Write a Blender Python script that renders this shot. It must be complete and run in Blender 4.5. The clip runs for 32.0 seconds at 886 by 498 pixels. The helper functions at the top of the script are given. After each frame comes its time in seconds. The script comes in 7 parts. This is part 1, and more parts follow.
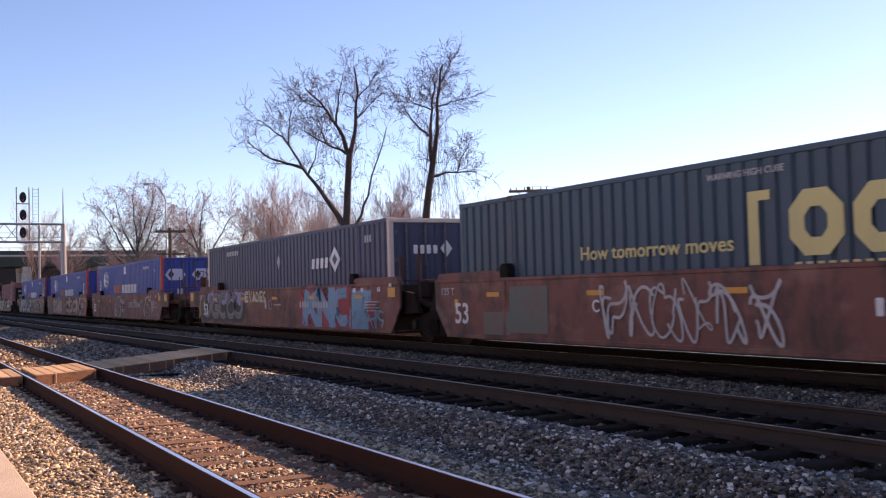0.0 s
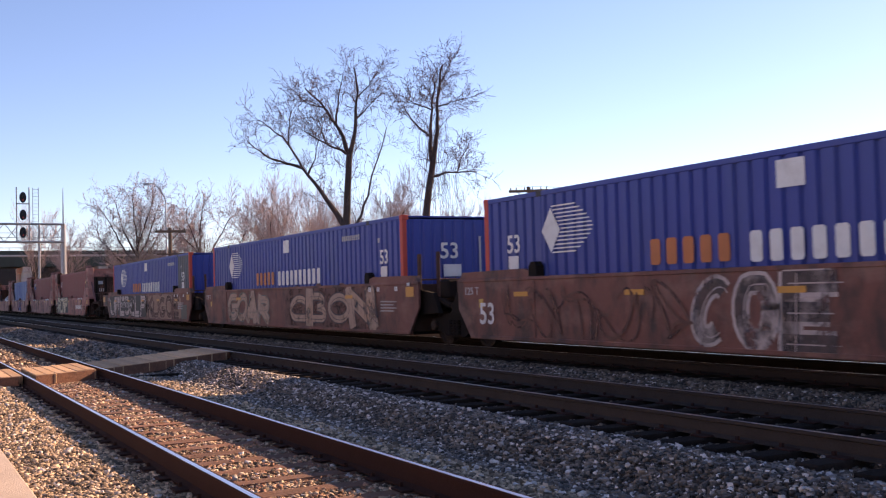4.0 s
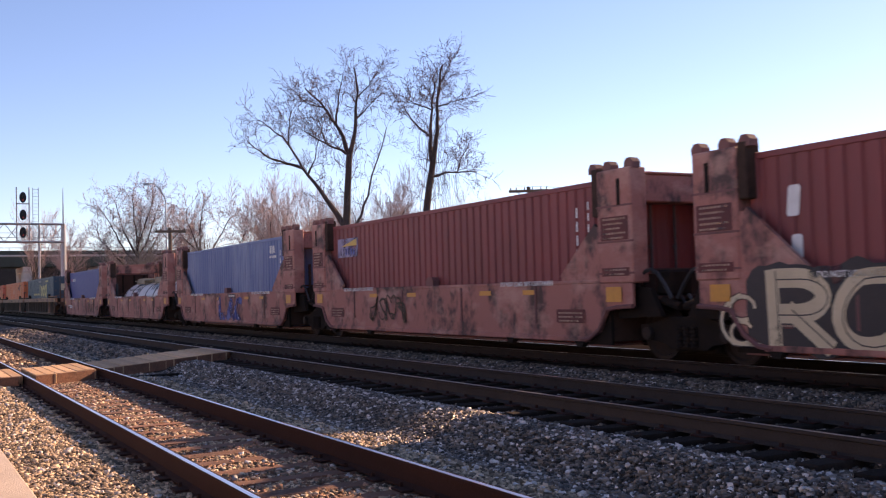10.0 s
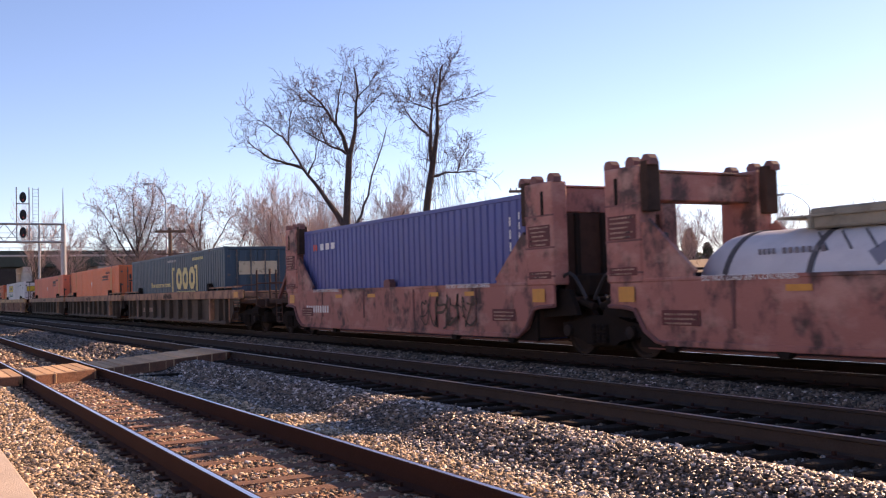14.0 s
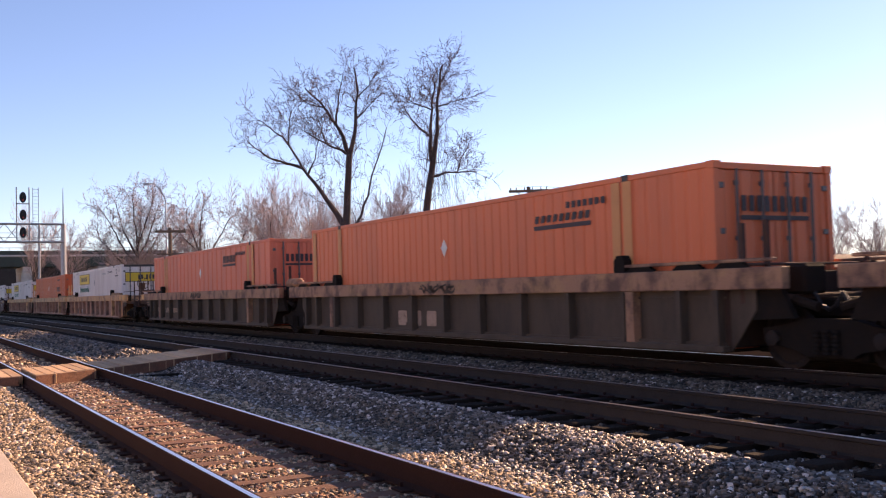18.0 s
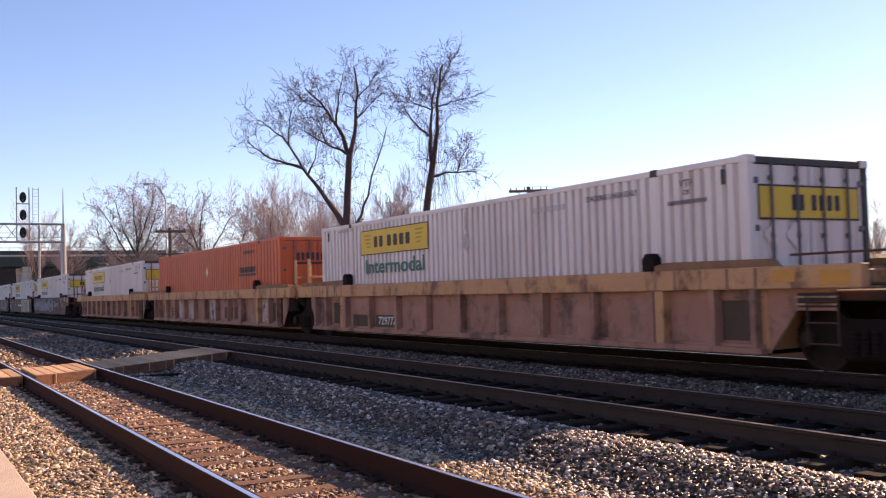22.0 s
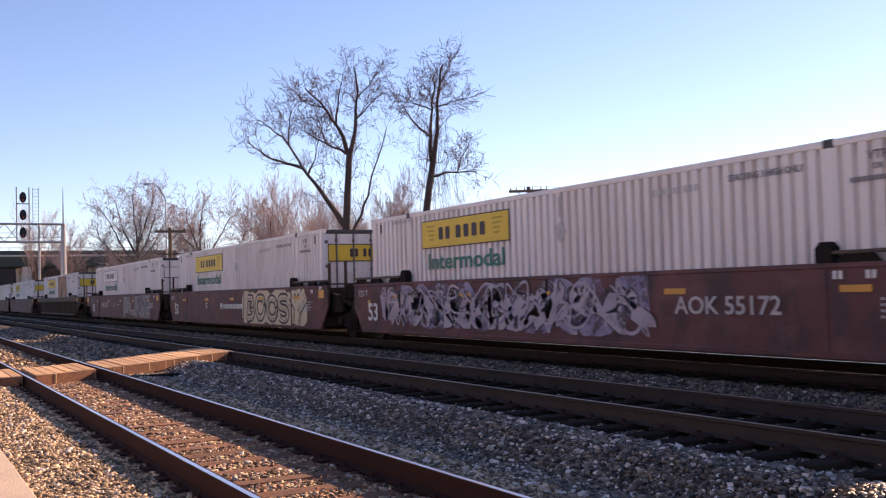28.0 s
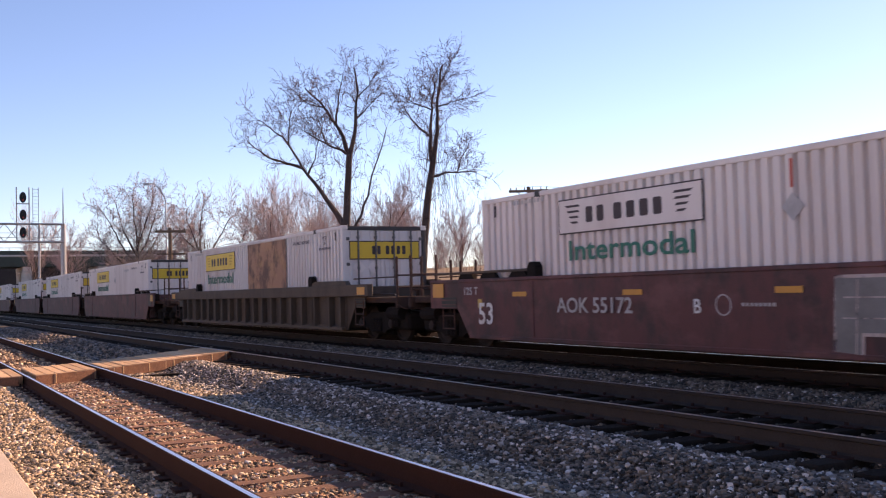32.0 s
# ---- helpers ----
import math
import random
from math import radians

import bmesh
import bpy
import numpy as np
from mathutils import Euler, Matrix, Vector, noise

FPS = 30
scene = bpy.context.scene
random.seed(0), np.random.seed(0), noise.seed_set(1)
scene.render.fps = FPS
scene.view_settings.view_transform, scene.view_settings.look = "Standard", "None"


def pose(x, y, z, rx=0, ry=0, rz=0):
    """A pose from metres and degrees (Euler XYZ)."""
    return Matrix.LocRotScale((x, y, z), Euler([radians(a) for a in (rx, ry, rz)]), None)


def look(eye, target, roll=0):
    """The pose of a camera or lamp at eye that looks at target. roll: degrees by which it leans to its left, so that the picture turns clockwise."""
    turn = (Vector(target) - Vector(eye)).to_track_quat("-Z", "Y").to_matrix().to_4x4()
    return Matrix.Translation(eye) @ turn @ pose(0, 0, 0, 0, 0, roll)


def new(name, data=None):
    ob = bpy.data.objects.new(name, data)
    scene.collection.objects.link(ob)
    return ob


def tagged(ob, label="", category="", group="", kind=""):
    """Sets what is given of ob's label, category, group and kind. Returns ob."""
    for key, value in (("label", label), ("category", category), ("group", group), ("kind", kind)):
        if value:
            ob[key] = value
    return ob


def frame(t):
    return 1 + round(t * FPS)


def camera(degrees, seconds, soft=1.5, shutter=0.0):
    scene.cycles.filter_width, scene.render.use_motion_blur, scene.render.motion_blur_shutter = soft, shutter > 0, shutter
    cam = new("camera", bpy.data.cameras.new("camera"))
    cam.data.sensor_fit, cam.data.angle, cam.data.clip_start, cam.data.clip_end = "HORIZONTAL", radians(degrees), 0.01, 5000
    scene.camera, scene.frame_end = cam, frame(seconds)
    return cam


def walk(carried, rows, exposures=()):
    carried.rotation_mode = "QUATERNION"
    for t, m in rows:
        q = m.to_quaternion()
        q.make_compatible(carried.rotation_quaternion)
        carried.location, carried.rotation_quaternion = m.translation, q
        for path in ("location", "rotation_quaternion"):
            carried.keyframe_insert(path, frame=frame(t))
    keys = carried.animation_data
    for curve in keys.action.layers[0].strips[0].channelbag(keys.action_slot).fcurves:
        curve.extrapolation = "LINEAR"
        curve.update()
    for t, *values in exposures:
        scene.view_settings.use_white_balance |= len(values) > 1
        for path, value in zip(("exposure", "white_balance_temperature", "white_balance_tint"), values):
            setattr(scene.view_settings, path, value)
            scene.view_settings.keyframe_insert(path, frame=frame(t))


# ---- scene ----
# A freight train on the far one of three tracks, seen from a low platform.
# x runs along the tracks (the train goes towards +x), y away from the platform, z up; z = 0 is the far track's rail top.
cam = camera(48.09, 32.0, soft=1.2, shutter=0.15)
EYE = Vector((0, 0, 1.27))
AIM = EYE + Vector((-8.7333, 4.8540, 0.4110))
walk(cam, [(0, look(EYE, AIM, -1.5555)), (32, look(EYE, AIM, -1.5555))], exposures=((0, 1.06, 6650, 29), (32, 1.06, 6650, 29)))

# ---- light ----
SUN_EL, SUN_AZ = radians(23.6), radians(-17)      # azimuth from +y towards +x
world = bpy.data.worlds.new("world")
scene.world = world
world.use_nodes = True
wn = world.node_tree
sky = wn.nodes.new("ShaderNodeTexSky")
sky.sky_type, sky.sun_disc = "NISHITA", False
sky.sun_elevation, sky.sun_rotation = SUN_EL, SUN_AZ
sky.air_density, sky.dust_density, sky.ozone_density, sky.altitude = 0.8, 0.08, 2.0, 50
wn.nodes["Background"].inputs["Strength"].default_value = 0.09
wn.links.new(sky.outputs[0], wn.nodes["Background"].inputs["Color"])
lamp = bpy.data.lights.new("sun", "SUN")
lamp.energy, lamp.angle, lamp.color = 5.0, radians(0.6), (1.0, 0.7, 0.39)
sun = new("sun", lamp)
sun.matrix_basis = look((0, 0, 40), (math.sin(SUN_AZ) * -100, -100 * math.cos(SUN_AZ), 40 - 100 * math.tan(SUN_EL)))

# ---- materials ----
MATS = {}


def paint(name, color, rough=0.6, vary=0.25, dirt=None, dirt_amount=0.35, scale=1.2, metal=0.0, bump=0.1, grain=60.0, streak=1.0, island=0.0, piece=0.0, light=None, light_amount=0.5, spec=0.4, edges=(0.46, 0.72)):
    """A worn surface: a base colour with broad stains, fine grain and a little relief. streak stretches the stains downwards."""
    if name in MATS:
        return MATS[name]
    m = bpy.data.materials.new(name)
    m.use_nodes = True
    t = m.node_tree
    n, l = t.nodes, t.links
    bsdf = n["Principled BSDF"]
    co = n.new("ShaderNodeTexCoord")
    mp = n.new("ShaderNodeMapping")
    mp.inputs["Scale"].default_value = (1, 1, 1 / streak)
    l.new(co.outputs["Object"], mp.inputs["Vector"])
    big = n.new("ShaderNodeTexNoise")
    big.inputs["Scale"].default_value, big.inputs["Detail"].default_value, big.inputs["Roughness"].default_value = scale, 6, 0.65
    l.new(mp.outputs[0], big.inputs["Vector"])
    fine = n.new("ShaderNodeTexNoise")
    fine.inputs["Scale"].default_value, fine.inputs["Detail"].default_value = grain, 4
    l.new(co.outputs["Object"], fine.inputs["Vector"])
    ramp = n.new("ShaderNodeValToRGB")
    ramp.color_ramp.elements[0].position, ramp.color_ramp.elements[1].position = edges
    l.new(big.outputs["Fac"], ramp.inputs["Fac"])
    mul = n.new("ShaderNodeMath")
    mul.operation = "MULTIPLY"
    mul.inputs[1].default_value = dirt_amount
    l.new(ramp.outputs["Color"], mul.inputs[0])
    mix = n.new("ShaderNodeMix")
    mix.data_type = "RGBA"
    mix.inputs["A"].default_value = (*color, 1)
    mix.inputs["B"].default_value = (*(dirt or [c * 0.45 for c in color]), 1)
    l.new(mul.outputs[0], mix.inputs["Factor"])
    color_out = mix.outputs["Result"]
    if light:
        off = n.new("ShaderNodeMapping")
        off.inputs["Location"].default_value, off.inputs["Scale"].default_value = (7.3, 2.1, 4.4), (1, 1, 1.6)
        l.new(co.outputs["Object"], off.inputs["Vector"])
        pale = n.new("ShaderNodeTexNoise")
        pale.inputs["Scale"].default_value, pale.inputs["Detail"].default_value, pale.inputs["Roughness"].default_value = scale * 0.8, 5, 0.6
        l.new(off.outputs[0], pale.inputs["Vector"])
        pr = n.new("ShaderNodeValToRGB")
        pr.color_ramp.elements[0].position, pr.color_ramp.elements[1].position = 0.5, 0.68
        l.new(pale.outputs["Fac"], pr.inputs["Fac"])
        pm = n.new("ShaderNodeMath")
        pm.operation = "MULTIPLY"
        pm.inputs[1].default_value = light_amount
        l.new(pr.outputs["Color"], pm.inputs[0])
        lm = n.new("ShaderNodeMix")
        lm.data_type = "RGBA"
        lm.inputs["B"].default_value = (*light, 1)
        l.new(color_out, lm.inputs["A"]), l.new(pm.outputs[0], lm.inputs["Factor"])
        color_out = lm.outputs["Result"]
    val = n.new("ShaderNodeMapRange")
    val.inputs["To Min"].default_value, val.inputs["To Max"].default_value = 1 - vary, 1 + vary
    l.new(fine.outputs["Fac"], val.inputs["Value"])
    last = val.outputs[0]
    for amount, kind, out in ((island, "ShaderNodeNewGeometry", "Random Per Island"), (piece, "ShaderNodeObjectInfo", "Random")):
        if amount:
            src, power = n.new(kind), n.new("ShaderNodeMath")
            power.operation = "POWER"
            power.inputs[1].default_value = 1.8 if amount > 0.45 else 1.0
            r = n.new("ShaderNodeMapRange")
            r.inputs["To Min"].default_value, r.inputs["To Max"].default_value = 1 - amount, 1 + amount * (1.6 if amount > 0.45 else 1)
            l.new(src.outputs[out], power.inputs[0]), l.new(power.outputs[0], r.inputs["Value"])
            both = n.new("ShaderNodeMath")
            both.operation = "MULTIPLY"
            l.new(last, both.inputs[0]), l.new(r.outputs[0], both.inputs[1])
            last = both.outputs[0]
    hsv = n.new("ShaderNodeHueSaturation")
    l.new(last, hsv.inputs["Value"]), l.new(color_out, hsv.inputs["Color"])
    l.new(hsv.outputs[0], bsdf.inputs["Base Color"])
    bsdf.inputs["Specular IOR Level"].default_value = spec
    bsdf.inputs["Roughness"].default_value, bsdf.inputs["Metallic"].default_value = rough, metal
    if bump:
        b = n.new("ShaderNodeBump")
        b.inputs["Strength"].default_value, b.inputs["Distance"].default_value = bump, 0.02
        l.new(fine.outputs["Fac"], b.inputs["Height"]), l.new(b.outputs[0], bsdf.inputs["Normal"])
    MATS[name] = m
    return m


# Far rails: grime colour deepened for the shade beneath the train.
M_RAIL_DARK = paint("rail_grime_shaded", (0.035, 0.025, 0.022), 0.7, 0.3, (0.02, 0.016, 0.015), 0.5, 3, spec=0.1)
M_RAIL = paint("rail_rust", (0.042, 0.021, 0.018), 0.9, 0.3, (0.035, 0.018, 0.015), 0.5, 3, spec=0.1)
M_HEAD = paint("rail_head", (0.85, 0.82, 0.86), 0.28, 0.06, (0.5, 0.45, 0.44), 0.3, 2, metal=1.0, bump=0)
M_HEAD_DULL = paint("rail_head_dull", (0.62, 0.56, 0.55), 0.3, 0.15, (0.3, 0.22, 0.2), 0.4, 2, metal=1.0, bump=0.03)
M_TIE = paint("tie_wood", (0.20, 0.095, 0.058), 0.9, 0.35, (0.05, 0.034, 0.028), 0.6, 4, bump=0.6, grain=28, piece=0.3)
# Tar colour taken nearly black to hold the train's shade as well.
M_TIE_DARK = paint("tie_tarred_shaded", (0.024, 0.018, 0.015), 0.95, 0.35, (0.04, 0.03, 0.024), 0.6, 4, bump=0.6, grain=28, piece=0.3, spec=0.08)
M_BALLAST = paint("ballast_bed", (0.08, 0.062, 0.052), 0.95, 0.5, (0.045, 0.036, 0.03), 0.6, 1.1, bump=1.0, grain=22)
M_STONE = paint("ballast_stone", (0.43, 0.32, 0.215), 0.85, 0.25, (0.14, 0.11, 0.09), 0.5, 1.4, bump=0.5, grain=70, island=0.75)
# Darker copy of the tan stone: backlighting and train shade put into colour.
M_STONE_MID = paint("ballast_shaded_glinting", (0.145, 0.11, 0.082), 0.42, 0.35, (0.04, 0.032, 0.027), 0.65, 1.4, bump=0.4, grain=70, island=0.85, spec=0.45)
M_STONE_RUSTY = paint("ballast_rusty", (0.30, 0.165, 0.105), 0.9, 0.3, (0.13, 0.08, 0.06), 0.6, 1.4, bump=0.5, grain=70, island=0.5)
# Grime plus the train's shade, both taken into this darker stone colour.
M_STONE_DARK = paint("ballast_grimy_shaded", (0.175, 0.136, 0.104), 0.85, 0.3, (0.05, 0.04, 0.036), 0.6, 1.4, bump=0.5, grain=70, island=0.6)
M_DARKGROUND = paint("dark_ground", (0.055, 0.045, 0.038), 0.95, 0.4, (0.03, 0.025, 0.022), 0.6, 0.5, bump=0.6, grain=15)
# Near-black colour standing in for the darkness under the cars.
M_UNDERCAR_DARK = paint("undercar_dark_ballast", (0.022, 0.018, 0.016), 1.0, 0.5, (0.012, 0.01, 0.009), 0.6, 1.2, bump=1.0, grain=20, spec=0.0)
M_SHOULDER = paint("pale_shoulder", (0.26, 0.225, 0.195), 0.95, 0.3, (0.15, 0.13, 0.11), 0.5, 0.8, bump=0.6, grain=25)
M_PLATFORM = paint("platform_concrete", (0.56, 0.47, 0.38), 0.9, 0.15, (0.34, 0.28, 0.23), 0.5, 1.5, bump=0.4, grain=90)
M_BOUNCE = paint("bounce_wall_grey", (0.42, 0.42, 0.42), 0.9, 0.1, (0.3, 0.29, 0.28), 0.5, 0.7, bump=0.3, grain=40)
M_RAIL_MID = paint("rail_dusty_brown", (0.05, 0.04, 0.036), 0.85, 0.3, (0.028, 0.022, 0.02), 0.5, 3, spec=0.15)
M_PLANK = paint("crossing_plank", (0.6, 0.39, 0.22), 0.85, 0.25, (0.35, 0.23, 0.14), 0.4, 5, bump=0.5, grain=30, piece=0.25)
M_GROUND = paint("dry_grass_ground", (0.17, 0.14, 0.085), 0.95, 0.4, (0.1, 0.085, 0.055), 0.6, 0.25, bump=0.8, grain=8)
M_STEEL = paint("galvanised_steel", (0.42, 0.42, 0.43), 0.5, 0.15, (0.25, 0.24, 0.24), 0.4, 3, metal=0.3)
M_STONE_PALE = paint("ballast_pale", (0.66, 0.6, 0.56), 0.6, 0.2, (0.35, 0.3, 0.28), 0.4, 1.4, bump=0.4, grain=70, island=0.35)
M_DRYBANK = paint("dry_bank_grass", (0.22, 0.165, 0.11), 0.95, 0.4, (0.13, 0.1, 0.07), 0.6, 0.35, bump=0.8, grain=9)
M_SIGN = paint("grey_sign", (0.2, 0.2, 0.24), 0.6, 0.1)
M_BLACK = paint("black_paint", (0.02, 0.02, 0.022), 0.55, 0.2)
M_BRIDGE = paint("bridge_green", (0.05, 0.065, 0.05), 0.7, 0.2, (0.04, 0.03, 0.025), 0.4, 0.6)
M_WALLPALE = paint("whitewashed_wall", (0.8, 0.75, 0.7), 0.9, 0.1, (0.6, 0.54, 0.48), 0.4, 0.6, bump=0.2)
M_CONCRETE = paint("pale_concrete", (0.6, 0.56, 0.52), 0.9, 0.15, (0.28, 0.26, 0.24), 0.5, 0.6, bump=0.3)
M_BARK = paint("bark", (0.068, 0.05, 0.046), 0.95, 0.35, (0.035, 0.026, 0.024), 0.6, 5, bump=0.8, grain=25)
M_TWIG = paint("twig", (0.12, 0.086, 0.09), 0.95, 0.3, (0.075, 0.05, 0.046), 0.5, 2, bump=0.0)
# Paler copy of the twig colour, with sky haze put into it.
M_TWIG_MID = paint("twig_haze_pale", (0.38, 0.29, 0.275), 0.95, 0.3, (0.24, 0.175, 0.165), 0.5, 2, bump=0.0)
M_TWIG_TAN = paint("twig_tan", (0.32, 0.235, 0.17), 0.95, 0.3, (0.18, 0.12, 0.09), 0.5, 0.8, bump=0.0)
M_NEEDLE = paint("evergreen", (0.11, 0.125, 0.07), 0.9, 0.4, (0.06, 0.07, 0.04), 0.5, 3, bump=0.0, island=0.4)
M_POLE = paint("pole_wood", (0.16, 0.115, 0.085), 0.9, 0.3, (0.08, 0.06, 0.05), 0.6, 3, bump=0.5)
M_GREYINK = paint("faded_ink", (0.16, 0.14, 0.15), 0.7, 0.15, (0.35, 0.31, 0.3), 0.5, 6, bump=0)
M_WHITE = paint("white_mark", (0.72, 0.71, 0.69), 0.7, 0.12, (0.4, 0.37, 0.34), 0.4, 3, bump=0)
M_GREY_MARK = paint("grey_mark", (0.48, 0.45, 0.44), 0.8, 0.15, (0.2, 0.18, 0.17), 0.5, 3, bump=0)
M_YELLOW = paint("yellow_mark", (0.62, 0.40, 0.10), 0.6, 0.15, (0.4, 0.25, 0.08), 0.4, 3, bump=0)
M_REFLECT = paint("yellow_reflector", (0.6, 0.28, 0.045), 0.45, 0.1, (0.36, 0.17, 0.05), 0.4, 5, bump=0)
M_GREEN = paint("green_mark", (0.03, 0.17, 0.12), 0.6, 0.12, bump=0)
M_DARKMARK = paint("dark_mark", (0.05, 0.035, 0.04), 0.6, 0.12, bump=0)
M_ORANGE_MARK = paint("orange_mark", (0.5, 0.17, 0.06), 0.6, 0.15, bump=0)
M_TRUCK = paint("truck_grime", (0.02, 0.016, 0.014), 0.9, 0.3, (0.036, 0.022, 0.017), 0.5, 4, bump=0.3, spec=0.08)


# ---- mesh helpers ----
class Build:
    """Gathers verts and faces of one mesh."""

    def __init__(self):
        self.v, self.f = [], []

    def add(self, verts, faces):
        o = len(self.v)
        self.v.extend(verts)
        self.f.extend([tuple(i + o for i in q) for q in faces])
        return self

    def box(self, x0, x1, y0, y1, z0, z1, c=0.0):
        if c <= 0:
            v = [(x, y, z) for z in (z0, z1) for y in (y0, y1) for x in (x0, x1)]
            return self.add(v, [(0, 2, 3, 1), (4, 5, 7, 6), (0, 1, 5, 4), (2, 6, 7, 3), (0, 4, 6, 2), (1, 3, 7, 5)])
        # chamfered: an octagon-like belt of three rings on each side
        v = []
        idx = {}
        for sx in (0, 1):
            for sy in (0, 1):
                for sz in (0, 1):
                    X, Y, Z = (x0, x1)[sx], (y0, y1)[sy], (z0, z1)[sz]
                    ix, iy, iz = X + (c, -c)[sx], Y + (c, -c)[sy], Z + (c, -c)[sz]
                    for axis, q in enumerate(((X, iy, iz), (ix, Y, iz), (ix, iy, Z))):
                        idx[sx, sy, sz, axis] = len(v)
                        v.append(q)
        g = lambda *k: idx[k]
        f = []
        for s in (0, 1):
            fx = [g(s, 0, 0, 0), g(s, 1, 0, 0), g(s, 1, 1, 0), g(s, 0, 1, 0)]
            fy = [g(0, s, 0, 1), g(0, s, 1, 1), g(1, s, 1, 1), g(1, s, 0, 1)]
            fz = [g(0, 0, s, 2), g(1, 0, s, 2), g(1, 1, s, 2), g(0, 1, s, 2)]
            f += [q if s else q[::-1] for q in (fx, fy, fz)]
        for a in (0, 1):
            for b in (0, 1):
                ez = [g(a, b, 0, 0), g(a, b, 1, 0), g(a, b, 1, 1), g(a, b, 0, 1)]
                ey = [g(a, 0, b, 0), g(a, 0, b, 2), g(a, 1, b, 2), g(a, 1, b, 0)]
                ex = [g(0, a, b, 1), g(1, a, b, 1), g(1, a, b, 2), g(0, a, b, 2)]
                flip = a ^ b
                f += [ez[::-1] if flip else ez, ey if flip else ey[::-1], ex[::-1] if flip else ex]
                for z in (0, 1):
                    tri = [g(a, b, z, 0), g(a, b, z, 1), g(a, b, z, 2)]
                    f.append(tri if (a + b + z) % 2 else tri[::-1])
        return self.add(v, f)

    def prism(self, outline, y0, y1):
        """An outline in x and z, run from y0 to y1 (counter-clockwise seen from -y)."""
        n = len(outline)
        v = [(x, y0, z) for x, z in outline] + [(x, y1, z) for x, z in outline]
        return self.add(v, [tuple(range(n)), tuple(range(2 * n - 1, n - 1, -1))] + [((i + 1) % n, i, n + i, n + (i + 1) % n) for i in range(n)])

    def prism_x(self, outline, x0, x1):
        """An outline in y and z, run from x0 to x1 (counter-clockwise seen from +x)."""
        n = len(outline)
        v = [(x1, y, z) for y, z in outline] + [(x0, y, z) for y, z in outline]
        return self.add(v, [tuple(range(n)), tuple(range(2 * n - 1, n - 1, -1))] + [((i + 1) % n, i, n + i, n + (i + 1) % n) for i in range(n)])

    def tube(self, a, b, r0, r1=None, n=8, caps=True):
        a, b = Vector(a), Vector(b)
        r1 = r0 if r1 is None else r1
        d = (b - a).normalized()
        s = d.orthogonal().normalized()
        w = d.cross(s)
        v = []
        for q, r in ((a, r0), (b, r1)):
            v += [tuple(q + (s * math.cos(k) + w * math.sin(k)) * r) for k in (2 * math.pi * i / n for i in range(n))]
        f = [(i, (i + 1) % n, n + (i + 1) % n, n + i) for i in range(n)]
        if caps:
            f += [tuple(range(n - 1, -1, -1)), tuple(range(n, 2 * n))]
        return self.add(v, f)

    def lathe(self, profile, center, axis="y", n=20):
        """profile: (radius, along) pairs turned about an axis through center."""
        v, m = [], len(profile)
        for i in range(n):
            c, s = math.cos(2 * math.pi * i / n), math.sin(2 * math.pi * i / n)
            for r, h in profile:
                q = {"y": (r * c, h, r * s), "x": (h, r * c, r * s), "z": (r * c, r * s, h)}[axis]
                v.append((center[0] + q[0], center[1] + q[1], center[2] + q[2]))
        f = [(i * m + j, ((i + 1) % n) * m + j, ((i + 1) % n) * m + j + 1, i * m + j + 1) for i in range(n) for j in range(m - 1)]
        return self.add(v, f)

    def path(self, pts, r, n=5):
        for a, b in zip(pts, pts[1:]):
            self.tube(a, b, r, r, n)
        return self

    def mesh(self, name, mat, smooth=False):
        me = bpy.data.meshes.new(name)
        me.from_pydata(self.v, [], self.f)
        me.materials.append(mat)
        if smooth:
            me.polygons.foreach_set("use_smooth", [True] * len(me.polygons))
        me.update()
        return me


def part(name, shape, mat, parent, label="", at=None, smooth=False):
    """One mesh object under a thing or a part. shape: a Build, or a mesh that alike pieces share."""
    ob = new(name, shape.mesh(name, mat, smooth) if isinstance(shape, Build) else shape)
    ob.parent = parent
    if at is not None:
        ob.matrix_basis = at
    return tagged(ob, label)


def thing(name, label, category, group="", kind="", m=None, shape=None, mat=None):
    ob = new(name, shape.mesh(name, mat) if shape else None)
    if m is not None:
        ob.matrix_basis = m
    return tagged(ob, label, category, group, kind)


TEXTS = {}


def lettering(text, height, mat):
    """A mesh of built-in letters, standing in x and z, facing -y, its middle at the origin. Shared between equal texts."""
    key = text, height, mat.name
    if key not in TEXTS:
        cu = bpy.data.curves.new("lettering", "FONT")
        cu.body, cu.size, cu.extrude, cu.align_x, cu.align_y = text, height * 1.38, 0.0015, "CENTER", "CENTER"
        cu.resolution_u, cu.offset = 3, height * 0.022
        ob = bpy.data.objects.new("lettering", cu)
        scene.collection.objects.link(ob)
        me = bpy.data.meshes.new_from_object(ob.evaluated_get(bpy.context.evaluated_depsgraph_get()))
        bpy.data.objects.remove(ob)
        me.transform(pose(0, 0, 0, 90))
        me.materials.clear()
        me.materials.append(mat)
        TEXTS[key] = me
    return TEXTS[key]


# ---- the tracks and the ground ----
TRACKS = (("near", 2.963, -0.131), ("middle", 7.756, -0.043), ("far", 12.097, 0.0))
Y_C = 12.097
X0, X1 = -700.0, 80.0


